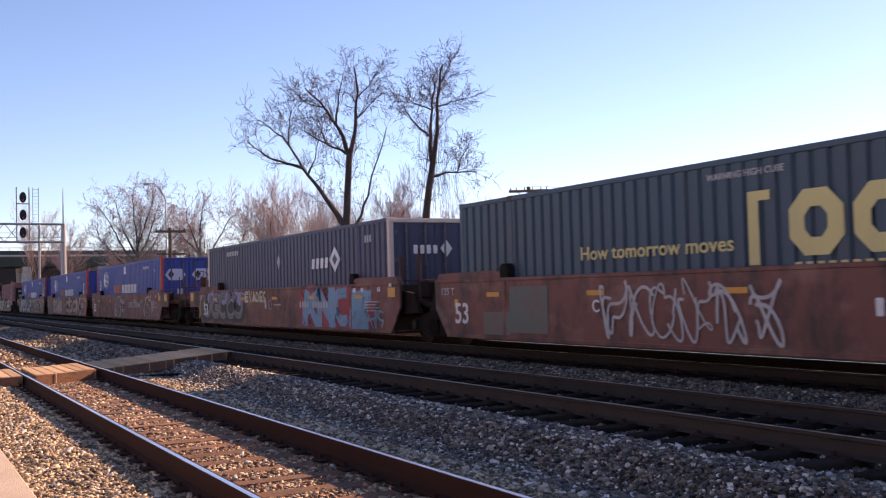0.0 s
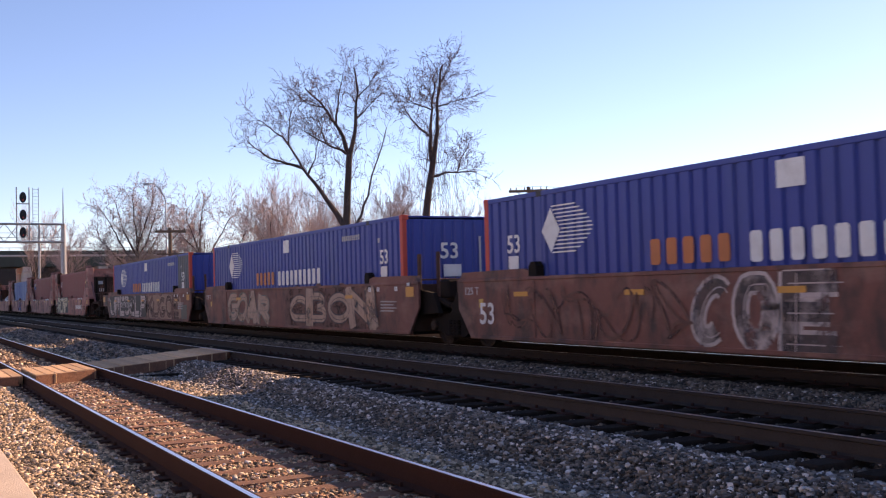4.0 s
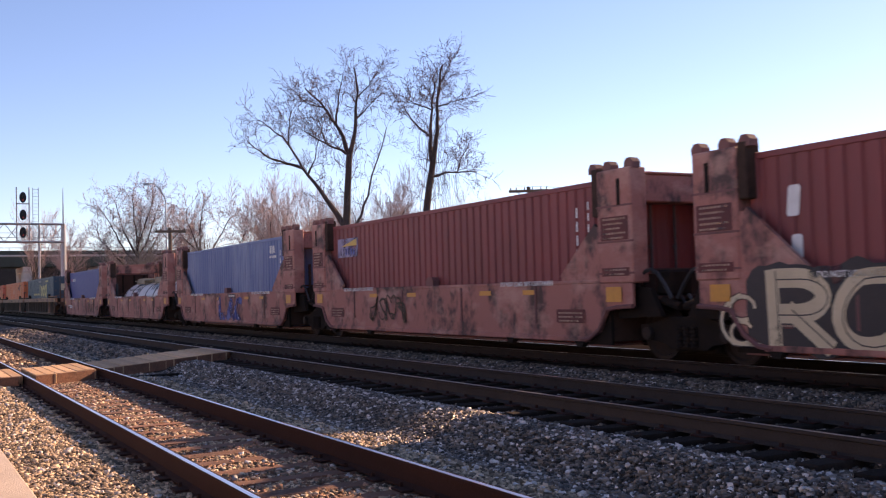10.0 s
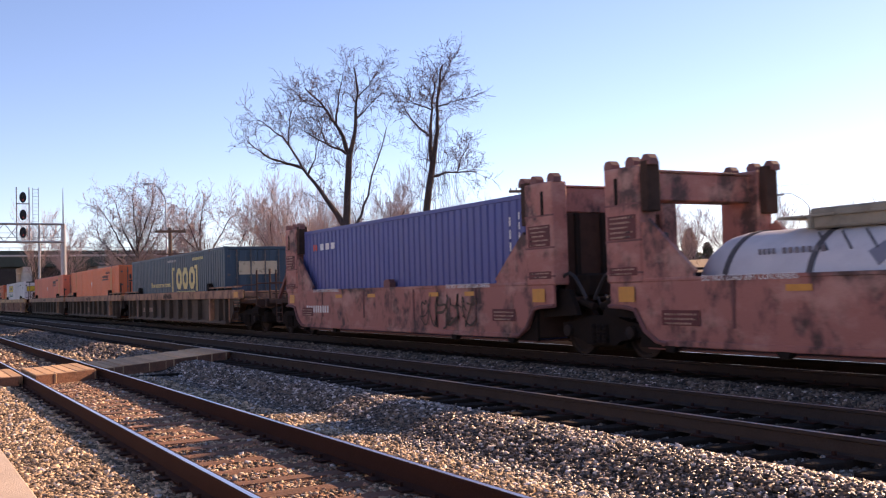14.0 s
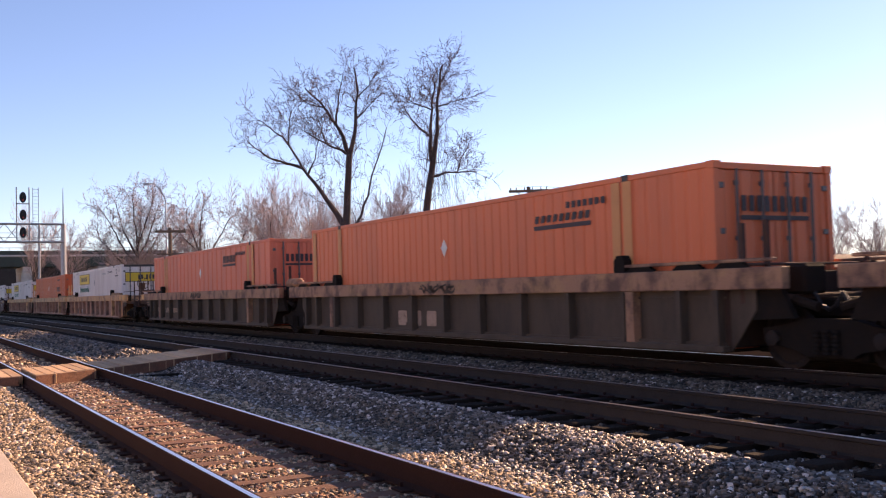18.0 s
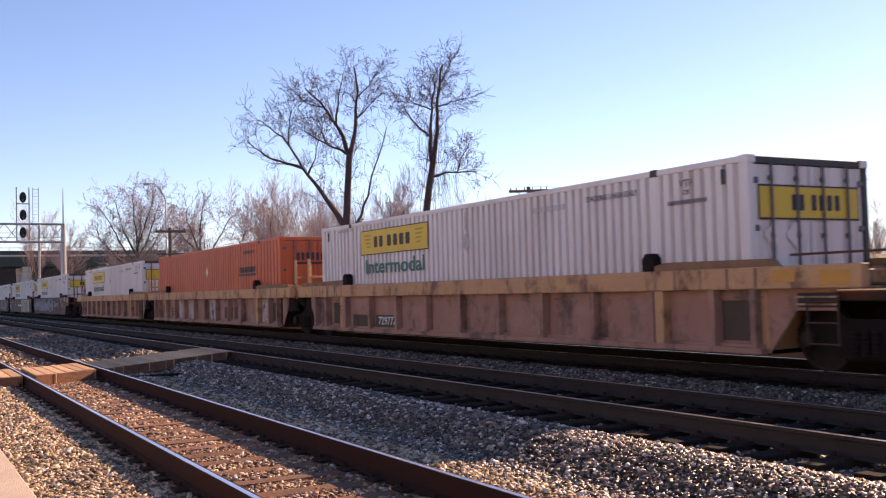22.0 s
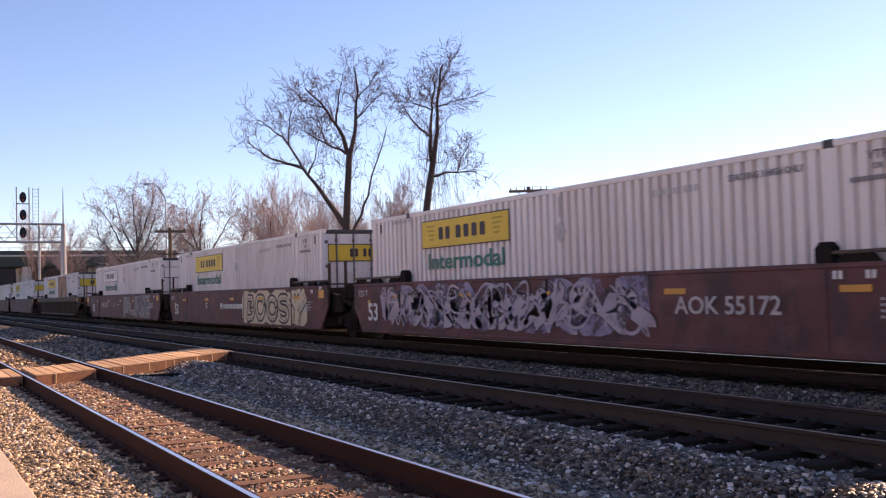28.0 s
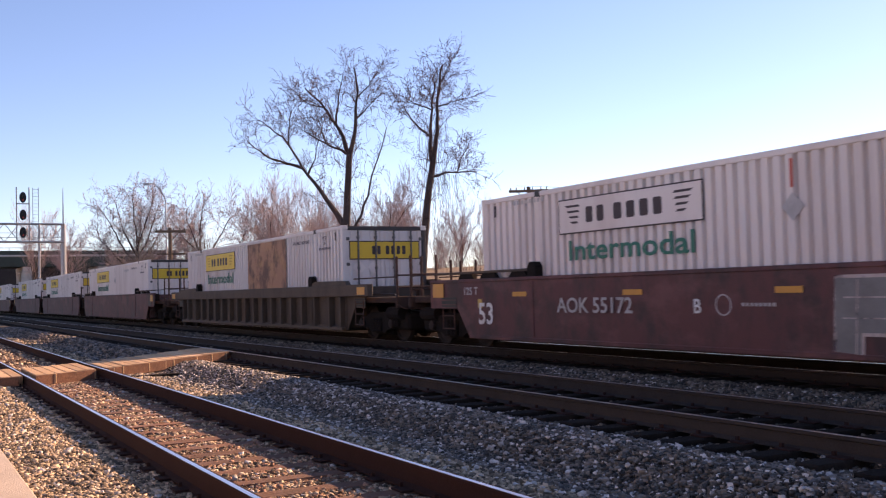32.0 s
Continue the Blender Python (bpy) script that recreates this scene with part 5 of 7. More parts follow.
def car_marks(car, number_x=None, letter=None, fifty=True, number="", wheel_mark=None, reflect=(-6.5, -3.15, 0.1, 3.3, 6.6)):
    reflectors(car, reflect)
    end_marks(car)
    if fifty:
        letters(car, "53", -7.75, 0.74, 0.44, YC_, M_WHITE)
    if number:
        letters(car, number, number_x, 0.92, 0.27, YC_ - 0.004, M_GREY_MARK, width=0.235 * len(number))
    elif number_x is not None:
        blocks(car, "number_mark", 3, number_x - 0.8, number_x - 0.25, 0.8, 1.03, YC_, M_WHITE)
        blocks(car, "number_mark", 5, number_x - 0.08, number_x + 0.8, 0.8, 1.03, YC_, M_WHITE)
    if letter:
        letters(car, letter[0], letter[1], 0.91, 0.22, YC_, M_WHITE)
    if wheel_mark is not None:
        ring(car, wheel_mark, 0.94, 0.16, 0.02, YC_, M_GREY_MARK)
        blocks(car, "stencil_mark", 8, wheel_mark + 0.35, wheel_mark + 1.0, 0.92, 0.97, YC_, M_GREY_MARK)


def jb(u, rusty=False, yellow=True, label="white corrugated container with yellow panels and green lettering"):
    c = container(u, 8.11, label, C_WHITE_PINK if rusty else C_WHITE, door_end=1, pitch=0.225, depth=0.075, flat=0.54, slope=0.07, end_mat=M_CASTING)
    panel = M_JB_YELLOW if yellow else C_WHITE
    border = Build().box(-5.40, -1.66, YS - 0.004, YS, 2.22, 2.86)
    part("panel_border", border, M_DARKMARK, c)
    plate(c, "logo_panel", -5.375, -1.685, 2.245, 2.835, YS - 0.005, panel, "yellow logo panel" if yellow else "")
    blocks(c, "logo", 2, -4.62, -4.0, 2.40, 2.68, YS - 0.010, M_DARKMARK)
    blocks(c, "logo", 4, -3.85, -2.5, 2.40, 2.68, YS - 0.010, M_DARKMARK)
    for x, s in ((-5.2, 1), (-1.86, -1)):
        for k in range(4):
            o = Build().prism([(x + s * 0.05 * k, 2.74 - 0.1 * k), (x + s * (0.42 - 0.02 * k), 2.74 - 0.1 * k), (x + s * (0.46 - 0.02 * k), 2.70 - 0.1 * k), (x + s * (0.07 + 0.05 * k), 2.70 - 0.1 * k)][:: s * -1], YS - 0.013, YS - 0.009)
            part("scroll_stripe", o, M_DARKMARK if not yellow else M_GOLD, c)
    letters(c, "Intermodal", -3.5, 1.90, 0.37, YS, M_GREEN, width=3.25)
    arc_logo(c, 0.05, 2.28, 0.2, YS, M_GREY_MARK, "placard_mark")
    plate(c, "stripe_mark", 0.02, 0.07, 2.55, 2.95, YS, C_RED_POST if not yellow else M_GREY_MARK)
    blocks(c, "number_mark", 9, 2.6, 3.7, 2.68, 2.79, YS, M_GREY_MARK)
    letters(c, "STACKING 3 HIGH ONLY", 5.0, 2.79, 0.1, YS, M_GREYINK, width=1.4)
    letters(c, "VTP", 6.85, 2.82, 0.12, YS, M_GREYINK, width=0.3)
    letters(c, "OR", 6.85, 2.68, 0.08, YS, M_GREYINK)
    blocks(c, "stencil_mark", 14, 6.42, 7.3, 2.5, 2.57, YS, M_GREYINK)
    plate(c, "label_plate", 7.6, 7.68, 2.72, 2.95, YS, M_DARKMARK)
    plate(c, "label_plate", -7.65, -7.57, 2.72, 2.95, YS, M_DARKMARK)
    blocks(c, "number_mark", 8, -6.95, -5.85, 2.9, 2.98, YS, M_GREY_MARK)
    # doors
    plate(c, "panel_border", -1.09, 1.09, 2.17, 2.69, 8.111, M_DARKMARK, end=1, proud=0.001)
    plate(c, "door_panel", -1.06, 1.06, 2.2, 2.66, 8.113, M_JB_YELLOW if yellow else C_WHITE, end=1)
    blocks(c, "door_logo", 2, -0.42, -0.1, 2.31, 2.55, -8.118, M_DARKMARK, end=1)
    blocks(c, "door_logo", 4, 0.0, 0.68, 2.31, 2.55, -8.118, M_DARKMARK, end=1)
    for y in (-0.8, -0.35):
        arc_logo(c, y, 1.95, 0.2, -8.115, C_WHITE, "placard", end=1)
    return c


M_GOLD = paint("gold_mark", (0.42, 0.27, 0.03), 0.6, 0.1, bump=0)


M_LOGO_PALE = paint("pale_lilac_mark", (0.5, 0.5, 0.62), 0.6, 0.12, (0.35, 0.35, 0.45), 0.4, 3, bump=0)


def pacer(u, rear_bay=None, doors=1, label="blue corrugated container with red corner posts"):
    c = container(u, 8.08, label, C_BLUE, post_mat=C_RED_POST, bay_mat=rear_bay, end_mat=C_BLUE, door_end=doors)
    arc_logo(c, -5.72, 2.33, 0.42, YS, M_WHITE, "logo", squash=0.7)
    for k in range(13):
        z, far = 1.9 + 0.072 * k, abs(k - 6) / 6
        plate(c, "logo_stripe", -5.72 + 0.3 * max(0.0, 1 - abs(z - 2.33) / 0.42) + 0.03, -4.45 - 0.5 * far ** 1.6, z, z + 0.026, YS - 0.0005, M_WHITE)
    blocks(c, "logo", 5, -3.0, -1.1, 1.58, 2.0, YS, M_ORANGE_MARK)
    blocks(c, "logo", 10, -0.85, 2.85, 1.55, 2.0, YS, M_WHITE)
    plate(c, "data_plate", -0.27, 0.23, 2.56, 2.95, YS, M_WHITE)
    blocks(c, "number_mark", 9, 4.4, 5.6, 2.66, 2.8, YS, M_GREY_MARK)
    x = -7.0 if doors > 0 else 7.05
    letters(c, "53", x, 2.12, 0.36, YS, M_WHITE)
    plate(c, "data_plate", x - 0.2, x + 0.16, 1.62, 1.9, YS, M_WHITE)
    blocks(c, "stencil_mark", 2, 6.7, 6.82, 2.5, 2.62, YS, M_GREY_MARK)
    if doors < 0:
        letters(c, "53", 0.0, 2.22, 0.4, 8.09, M_WHITE, end=1)
        plate(c, "data_plate", -0.17, 0.33, 1.6, 1.9, 8.086, M_WHITE, end=1)
        plate(c, "stencil_bar", 0.86, 0.92, 1.7, 2.6, 8.086, M_GREY_MARK, end=1)
        return c
    for y in (-0.62, 0.62):
        o = [(y - 0.5, 2.3), (y - 0.3, 2.05), (y + 0.26, 2.05), (y + 0.45, 2.3), (y + 0.26, 2.58), (y - 0.3, 2.58)]
        b = Build().prism(o, -8.088, -8.084)
        b.v = [(-vy, vx, vz) for vx, vy, vz in b.v]
        part("door_logo", b, M_LOGO_PALE, c, "pale hexagonal mark")
        arc_logo(c, y - 0.22, 2.32, 0.2, -8.094, M_DARKMARK, "door_logo", end=1, squash=0.7)
        plate(c, "data_plate", y + 0.05, y + 0.3, 1.35, 1.68, 8.086, M_LOGO_PALE, end=1)
    return c


def csx(u):
    c = container(u, 8.08, "dark navy container with worn yellow lettering", C_NAVY)
    letters(c, "How tomorrow moves", -1.95, 1.83, 0.24, YS, M_CSX_YELLOW, width=3.7)
    for x0, s in ((0.20, 1), (4.35, -1)):
        o = [(x0, 1.5), (x0 + s * 0.2, 1.5), (x0 + s * 0.2, 2.42), (x0 + s * 0.42, 2.42), (x0 + s * 0.42, 2.56), (x0, 2.56)]
        part("logo_bracket", Build().prism(o if s > 0 else o[::-1], YS - 0.004, YS), M_CSX_YELLOW, c)
    for k, (x0, x1) in enumerate(((0.95, 1.85), (2.0, 2.9), (3.05, 3.95))):
        # three broad hollow shapes in place of the maker's mark
        outer = [(x0, 1.85), (x0 + 0.25, 1.6), (x1 - 0.25, 1.6), (x1, 1.85), (x1, 2.25), (x1 - 0.25, 2.5), (x0 + 0.25, 2.5), (x0, 2.25)]
        cx, cz = (x0 + x1) / 2, 2.05
        inner = [(cx + (a - cx) * 0.42, cz + (z - cz) * 0.46) for a, z in outer]
        v = [(a, y, z) for y in (YS - 0.004, YS) for ring_ in (outer, inner) for a, z in ring_]
        f = []
        for i in range(8):
            j = (i + 1) % 8
            f += [(i, j, 8 + j, 8 + i), (i, 16 + i, 16 + j, j), (8 + j, 24 + j, 24 + i, 8 + i)]
        part("logo", Build().add(v, f), M_CSX_YELLOW, c)
    blocks(c, "stencil_mark", 16, 1.0, 4.0, 1.44, 1.52, YS, M_CSX_YELLOW)
    letters(c, "WARNING HIGH CUBE", 0.15, 2.84, 0.1, YS, M_GREY_MARK, width=1.5)
    blocks(c, "number_mark", 10, 3.6, 5.2, 2.75, 2.87, YS, M_CSX_YELLOW)
    plate(c, "door_panel", -0.75, 0.75, 2.05, 2.55, 8.085, M_CREAM, end=1)
    return c


def schneider(u, mat, pitch, depth, word, strips, label, faded=True):
    c = container(u, 8.15, label, mat, pitch=pitch, depth=depth, plain_end=False)
    x0, x1, z0, z1 = word
    blocks(c, "logo", 9, x0, x1, z0 + 0.13, z1, YS, M_DARKMARK, slant=0.03)
    plate(c, "logo_stripe", x0, x1, z0, z0 + 0.08, YS, M_DARKMARK)
    for x in strips:
        plate(c, "pale_strip", x - 0.11, x + 0.11, Z_FLOOR + 0.3, Z_TOP - 0.1, YS - 0.001, C_ORANGE_STRIP)
    o = arc_logo(c, -0.2, 2.2, 0.2, YS, M_WHITE, "placard", squash=0.7)
    blocks(c, "number_mark", 7, 4.4, 5.6, 2.7, 2.82, YS, M_DARKMARK)
    blocks(c, "door_logo", 9, -0.75, 0.75, 2.35, 2.6, -8.16, M_DARKMARK, end=1)
    plate(c, "door_stripe", -0.75, 0.75, 2.22, 2.29, 8.156, M_DARKMARK, end=1)
    return c


def iso(u, mat, label):
    c = container(u, 6.096, label, mat, pitch=0.28, depth=0.036, bays=False, door_end=1)
    for z in (1.85, 2.1, 2.35, 2.6):
        plate(c, "stencil_bar", 5.28, 5.33, z - 0.1, z + 0.08, YS, M_WHITE)
    for z in (2.3, 2.5, 2.7):
        plate(c, "stencil_bar", 5.62, 5.66, z - 0.08, z + 0.06, YS, M_WHITE)
    plate(c, "label_plate", 5.58, 5.72, 1.95, 2.1, YS, M_YELLOW)
    return c


def train():
    # two-unit set, its lead unit already half past
    well_car(168.4, "smooth", ("j", "c"), "brown well car with white scribbled graffiti", BROWN)
    w = bpy.data.objects[TRAIN[-1][0].name]
    car_marks(w, 3.2, ("C", -3.15))
    graffiti(w, -3.0, 0.9, 0.34, 1.42, YC_, M_SILVER, M_GREY_MARK, count=6, seed=3, style="loop", label="thin white graffiti loops")
    plate(w, "primer_patch", -5.9, -4.6, 0.4, 1.3, YC_ + 0.0125, M_TEALPAINT, "patch of dull olive primer")
    plate(w, "primer_patch", -6.9, -5.9, 0.34, 0.8, YC_ + 0.0125, M_TEALPAINT, "patch of dull olive primer")
    csx(168.4)
    w = well_car(148.7, "smooth", ("c", "j"), "brown well car covered in colourful graffiti", BROWN, brakes=(True, False))
    car_marks(w, None, ("B", -0.75), wheel_mark=-0.3)
    blocks(w, "number_mark", 4, 2.3, 3.1, 0.86, 1.04, YC_, M_GREY_MARK)
    blocks(w, "number_mark", 6, 3.35, 4.55, 0.86, 1.04, YC_, M_GREY_MARK)
    sprayed(w, "KNCE", 2.6, 7.2, 0.3, 1.44, YC_ + 0.012, M_SKYBLUE, M_LILAC, 0.36, 0.04, 0.1, 0.0, back=M_REDSPRAY, seed=5, label="sky-blue graffiti letters edged in lilac")
    graffiti(w, 6.2, 8.1, 0.3, 0.95, YC_ - 0.003, M_SKYBLUE, M_SKYBLUE, None, count=3, seed=15, style="loop", label="thin blue graffiti")
    spray_patch(w, -7.9, -3.2, 0.3, 1.06, YC_ + 0.012, M_BLACKSPRAY, random.Random(52))
    spray_patch(w, -7.3, -3.2, 0.98, 1.4, YC_ + 0.0105, M_LILAC_SOLID, random.Random(53))
    sprayed(w, "UGCOU", -8.0, -3.1, 0.42, 1.42, YC_ + 0.010, M_GREYSPRAY, M_BLACKSPRAY, 0.24, 0.045, 0.08, 0.0, seed=6, label="dark grey graffiti letters over lilac paint")
    sprayed(w, "I", -8.9, -8.2, 0.4, 1.3, YC_ + 0.012, M_LIME, M_SMOKE, 0.12, 0.03, 0.3, seed=4, label="lime graffiti stroke")
    sprayed(w, "EVADES", -2.85, -0.7, 1.02, 1.43, YC_ + 0.012, M_CREAM, M_SMOKE, 0.1, 0.02, 0.1, 0.14, seed=9, label="cream graffiti letters")
    c = container(148.7, 8.08, "deep blue corrugated container with pale end posts", C_DEEP, post_mat=C_PALE_POST)
    blocks(c, "logo", 4, 2.8, 4.15, 1.98, 2.28, YS, M_WHITE, slant=0.04)
    arc_logo(c, 4.6, 2.2, 0.36, YS, M_WHITE, "logo", squash=1.1)
    arc_logo(c, 4.6, 2.2, 0.16, YS - 0.004, C_DEEP, "logo", squash=1.1)
    arc_logo(c, 0.0, 2.3, 0.22, YS, M_GREY_MARK, "placard", squash=0.7)
    blocks(c, "number_mark", 7, -5.6, -4.2, 2.7, 2.86, YS, M_GREY_MARK)
    blocks(c, "stencil_mark", 3, 6.6, 7.05, 2.55, 2.75, YS, M_GREY_MARK)
    blocks(c, "door_logo", 4, -0.65, 0.1, 2.2, 2.42, -8.09, M_WHITE, end=1)
    arc_logo(c, 0.32, 2.33, 0.22, -8.09, M_WHITE, "door_logo", end=1, squash=0.8)
    # three-unit set
    lab = "brown well car with large faded tan graffiti"
    w = well_car(124.75, "smooth", ("j", "c"), lab, BROWN)
    car_marks(w, 3.2, None, number="DTTX 733144")
    graffiti(w, -7.2, -1.9, 0.3, 1.36, YC_, M_TANPAINT, M_RUSTLINE, None, count=5, seed=11, style="loop")
    sprayed(w, "COE", -1.9, 0.7, 0.28, 1.4, YC_ + 0.012, M_SMOKE, M_PALEPAINT, 0.3, 0.06, 0.1, 0.1, seed=2, label="dark graffiti with a pale rim")
    graffiti(w, 4.6, 8.3, 0.36, 1.36, YC_, M_TANPAINT, M_PALEPAINT, None, count=4, seed=12, style="loop", label="thin pale graffiti")
    pacer(124.75)
    w = well_car(105.0, "smooth", ("j", "j"), lab, BROWN)
    car_marks(w, None, None, fifty=False, reflect=(-4.6, 5.0))
    sprayed(w, "GOAR", -5.95, -1.4, 0.3, 1.42, YC_ + 0.012, M_TANPAINT, M_TEALPAINT, 0.4, 0.035, 0.12, 0.0, back=None, seed=5, label="faded tan graffiti letters")
    sprayed(w, "CBON", 0.45, 6.4, 0.3, 1.44, YC_ + 0.008, M_TANPAINT, M_DARKMARK, 0.5, 0.035, -0.1, -0.05, back=M_RUSTLINE, seed=6, label="large tan graffiti letters with dark outlines")
    pacer(104.75, doors=-1)
    w = well_car(85.05, "smooth", ("c", "j"), lab, BROWN, brakes=(True, False))
    plate(w, "number_board", -5.0, -2.2, 0.76, 1.07, YC_ - 0.001, M_DARKMARK)
    car_marks(w, -3.6, None, fifty=False, number="DTTX 733144")
    sprayed(w, "UFESCLP", -8.0, 0.75, 0.34, 1.42, YC_ + 0.012, M_PALEPAINT, M_BLACKSPRAY, 0.3, 0.06, 0.04, 0.08, back=M_BLACKSPRAY, seed=7, label="pale block graffiti on a black patch")
    sprayed(w, "KUGOE", 1.1, 7.1, 0.32, 1.38, YC_ + 0.012, M_RUSTLINE, M_TANPAINT, 0.3, 0.04, -0.05, 0.02, back=M_TANPAINT_DARK, seed=8, label="brown graffiti letters on a tan patch")
    plate(w, "primer_patch", 7.45, 8.35, 0.34, 0.95, YC_ + 0.0005, M_TEALPAINT, "patch of dull green paint")
    pacer(85.05, C_GREYBAY, doors=-1, label="blue corrugated container with a scraped grey-brown end bay")
    # five-unit set with bulkheads
    blab = "faded oxide-red well car with tall end bulkheads"
    w = bulkhead_car(63.0, ("j", "c"), blab + " and white graffiti", (False, False))
    sprayed(w, "(", -6.75, -5.7, 0.36, 1.15, YC_ - 0.002, M_CREAM, M_SMOKE, 0.05, 0.02, seed=21, label="cream graffiti scrolls")
    sprayed(w, "RCNP", -5.75, -1.35, 0.3, 1.44, YC_ - 0.003, M_CREAM, M_BLACKSPRAY, 0.27, 0.05, 0.12, 0.06, seed=22, back=M_BLACKSPRAY, label="cream graffiti letters with dark hollows")
    blocks(w, "number_mark", 4, 2.1, 2.95, 0.68, 0.92, YC_, M_WHITE)
    blocks(w, "number_mark", 6, 3.05, 4.15, 0.68, 0.92, YC_, M_WHITE)
    ring(w, 4.45, 0.79, 0.19, 0.025, YC_, M_WHITE)
    c = iso(63.0, C_MAROON, "maroon corrugated container in a bulkhead car")
    blocks(c, "logo", 1, -5.5, -5.15, 2.15, 2.58, YS, M_WHITE, slant=0.04)
    blocks(c, "logo", 1, -5.42, -5.12, 1.55, 1.9, YS, M_WHITE)
    part("warning_triangle", Build().prism([(4.7, 2.3), (5.05, 2.3), (4.87, 2.52)], YS - 0.004, YS), M_YELLOW, c)
    w = bulkhead_car(47.45, ("j", "j"), blab)
    graffiti(w, -3.2, -1.2, 0.5, 1.2, YC_ - 0.003, M_SILVER, M_CARGREY, None, count=4, seed=24, style="loop")
    c = iso(47.45, C_MAROON, "maroon corrugated container with a pale square sign")
    plate(c, "sign_panel", -5.66, -4.33, 2.22, 2.73, YS, M_LILAC, "pale sign panel")
    blocks(c, "logo", 6, -5.5, -4.5, 2.28, 2.46, YS - 0.005, M_BLUEPAINT)
    part("logo", Build().prism([(-5.4, 2.52), (-4.4, 2.52), (-4.4, 2.7)], YS - 0.009, YS - 0.005), M_YELLOW, c)
    w = bulkhead_car(31.8, ("j", "j"), blab + " and blue graffiti")
    sprayed(w, "LACT", -0.9, 2.9, 0.36, 1.26, YC_ - 0.001, M_BLUEPAINT, M_BLUEPAINT, 0.26, 0.02, 0.05, 0.1, seed=26, label="soft faded blue graffiti letters")
    plate(w, "stencil_plate", 0.35, 1.15, 1.2, 1.33, YC_ - 0.008, M_DARKMARK)
    blocks(w, "stencil_mark", 9, 0.42, 1.1, 1.235, 1.295, YC_ - 0.013, M_WHITE)
    c = iso(31.8, C_SKY, "faded pale blue corrugated container")
    blocks(c, "logo", 3, 4.3, 4.8, 2.6, 2.85, YS, M_WHITE)
    blocks(c, "logo", 6, 4.25, 4.95, 2.45, 2.53, YS, M_WHITE)
    bulkhead_car(16.1, ("j", "j"), blab + " carrying a tank")
    tank_container(16.1)
    w = bulkhead_car(0.45, ("c", "j"), blab, (False, False))
    blocks(w, "number_mark", 10, -5.4, -3.7, 0.72, 0.92, YC_, M_WHITE)
    graffiti(w, 1.8, 4.2, 0.4, 1.2, YC_ - 0.003, M_BLUEPAINT, M_CARGREY, None, count=4, seed=28, style="loop")
    c = iso(0.45, C_INDIGO, "indigo blue corrugated container")
    blocks(c, "logo", 2, -5.3, -4.95, 2.5, 2.68, YS, C_RED_POST)
    blocks(c, "logo", 3, -4.8, -3.6, 2.5, 2.68, YS, M_WHITE)
    # three-unit ribbed set, grimy
    glab = "grimy, shade-darkened ribbed well car with a dusty tan top chord"
    for u, ends, brk in ((-21.5, ("j", "c"), (False, False)), (-41.6, ("j", "j"), (False, False)), (-61.7, ("c", "j"), (False, False))):
        w = well_car(u, "ribbed", ends, glab, GREY, brakes=brk)
        reflectors(w, (-4.6, 0.4, 4.9), 1.3)
        if u == -41.6:
            blocks(w, "logo", 3, -2.6, -0.4, 0.45, 0.8, -W_CAR + 0.166, M_TANPAINT)
        else:
            blocks(w, "number_mark", 4, -5.95, -5.25, 0.6, 0.8, -W_CAR + 0.166, M_TANPAINT)
            blocks(w, "number_mark", 6, -4.55, -3.4, 0.6, 0.8, -W_CAR + 0.166, M_TANPAINT)
            blocks(w, "number_mark", 3, -7.3, -6.75, 0.62, 0.82, -W_CAR + 0.166, M_TANPAINT)
        graffiti(w, -1.0, 0.6, 1.2, 1.4, YC_ - 0.012, M_DARKMARK, M_CARGREY, None, count=5, seed=30 + int(abs(u)), style="loop", label="small dark graffiti tag")
        if u == -61.7:
            part("air_reservoir", Build().lathe([(0.0, -0.46), (0.12, -0.45), (0.16, -0.4), (0.16, 0.4), (0.12, 0.45), (0.0, 0.46)], (9.55, -0.95, 1.6), "x", 18), M_CHORDPINK, w, "dusty tan air reservoir", smooth=True)
            part("reservoir_cradle", Build().box(9.2, 9.9, -1.15, -0.75, 1.08, 1.5, 0.03), M_TRUCK, w)
    csx(-21.85)
    schneider(-41.6, C_ORANGE, 0.31, 0.02, (3.38, 5.15, 2.35, 2.62), (-7.95, -6.1, 5.85, 6.15), "bright orange container with pale orange strips")
    schneider(-61.7, C_ORANGE_PINK, 0.6, 0.03, (2.9, 4.46, 2.35, 2.74), (-6.05, -5.7, 5.9, 6.4), "faded orange smooth-sided container")
    # three-unit ribbed set, tan
    tlab = "weathered tan ribbed well car with a yellowish top chord"
    for u, ends, brk in ((-85.75, ("j", "c"), (False, True)), (-105.6, ("j", "j"), (False, False)), (-125.6, ("c", "j"), (True, False))):
        w = well_car(u, "ribbed", ends, tlab, TAN, brakes=brk)
        reflectors(w, (-4.4, 0.6, 5.0), 1.3)
        if u == -85.75:
            plate(w, "number_board", -5.95, -4.75, 0.38, 0.68, -W_CAR + 0.168, M_CARGREY)
            plate(w, "number_board", -4.5, -3.2, 0.38, 0.68, -W_CAR + 0.168, M_CARGREY)
            letters(w, "729777", -3.85, 0.53, 0.2, -W_CAR + 0.163, M_WHITE, width=1.0)
        elif u == -105.6:
            blocks(w, "logo", 3, 2.1, 3.95, 0.44, 0.86, -W_CAR + 0.168, M_CARMAROON)
            for x in (-3.9, -2.3, 0.8, 6.9):
                plate(w, "primer_patch", x - 0.5, x + 0.45, 0.36, 1.1, -W_CAR + 0.1695, M_PALEPAINT, "blotchy patch of pale primer")
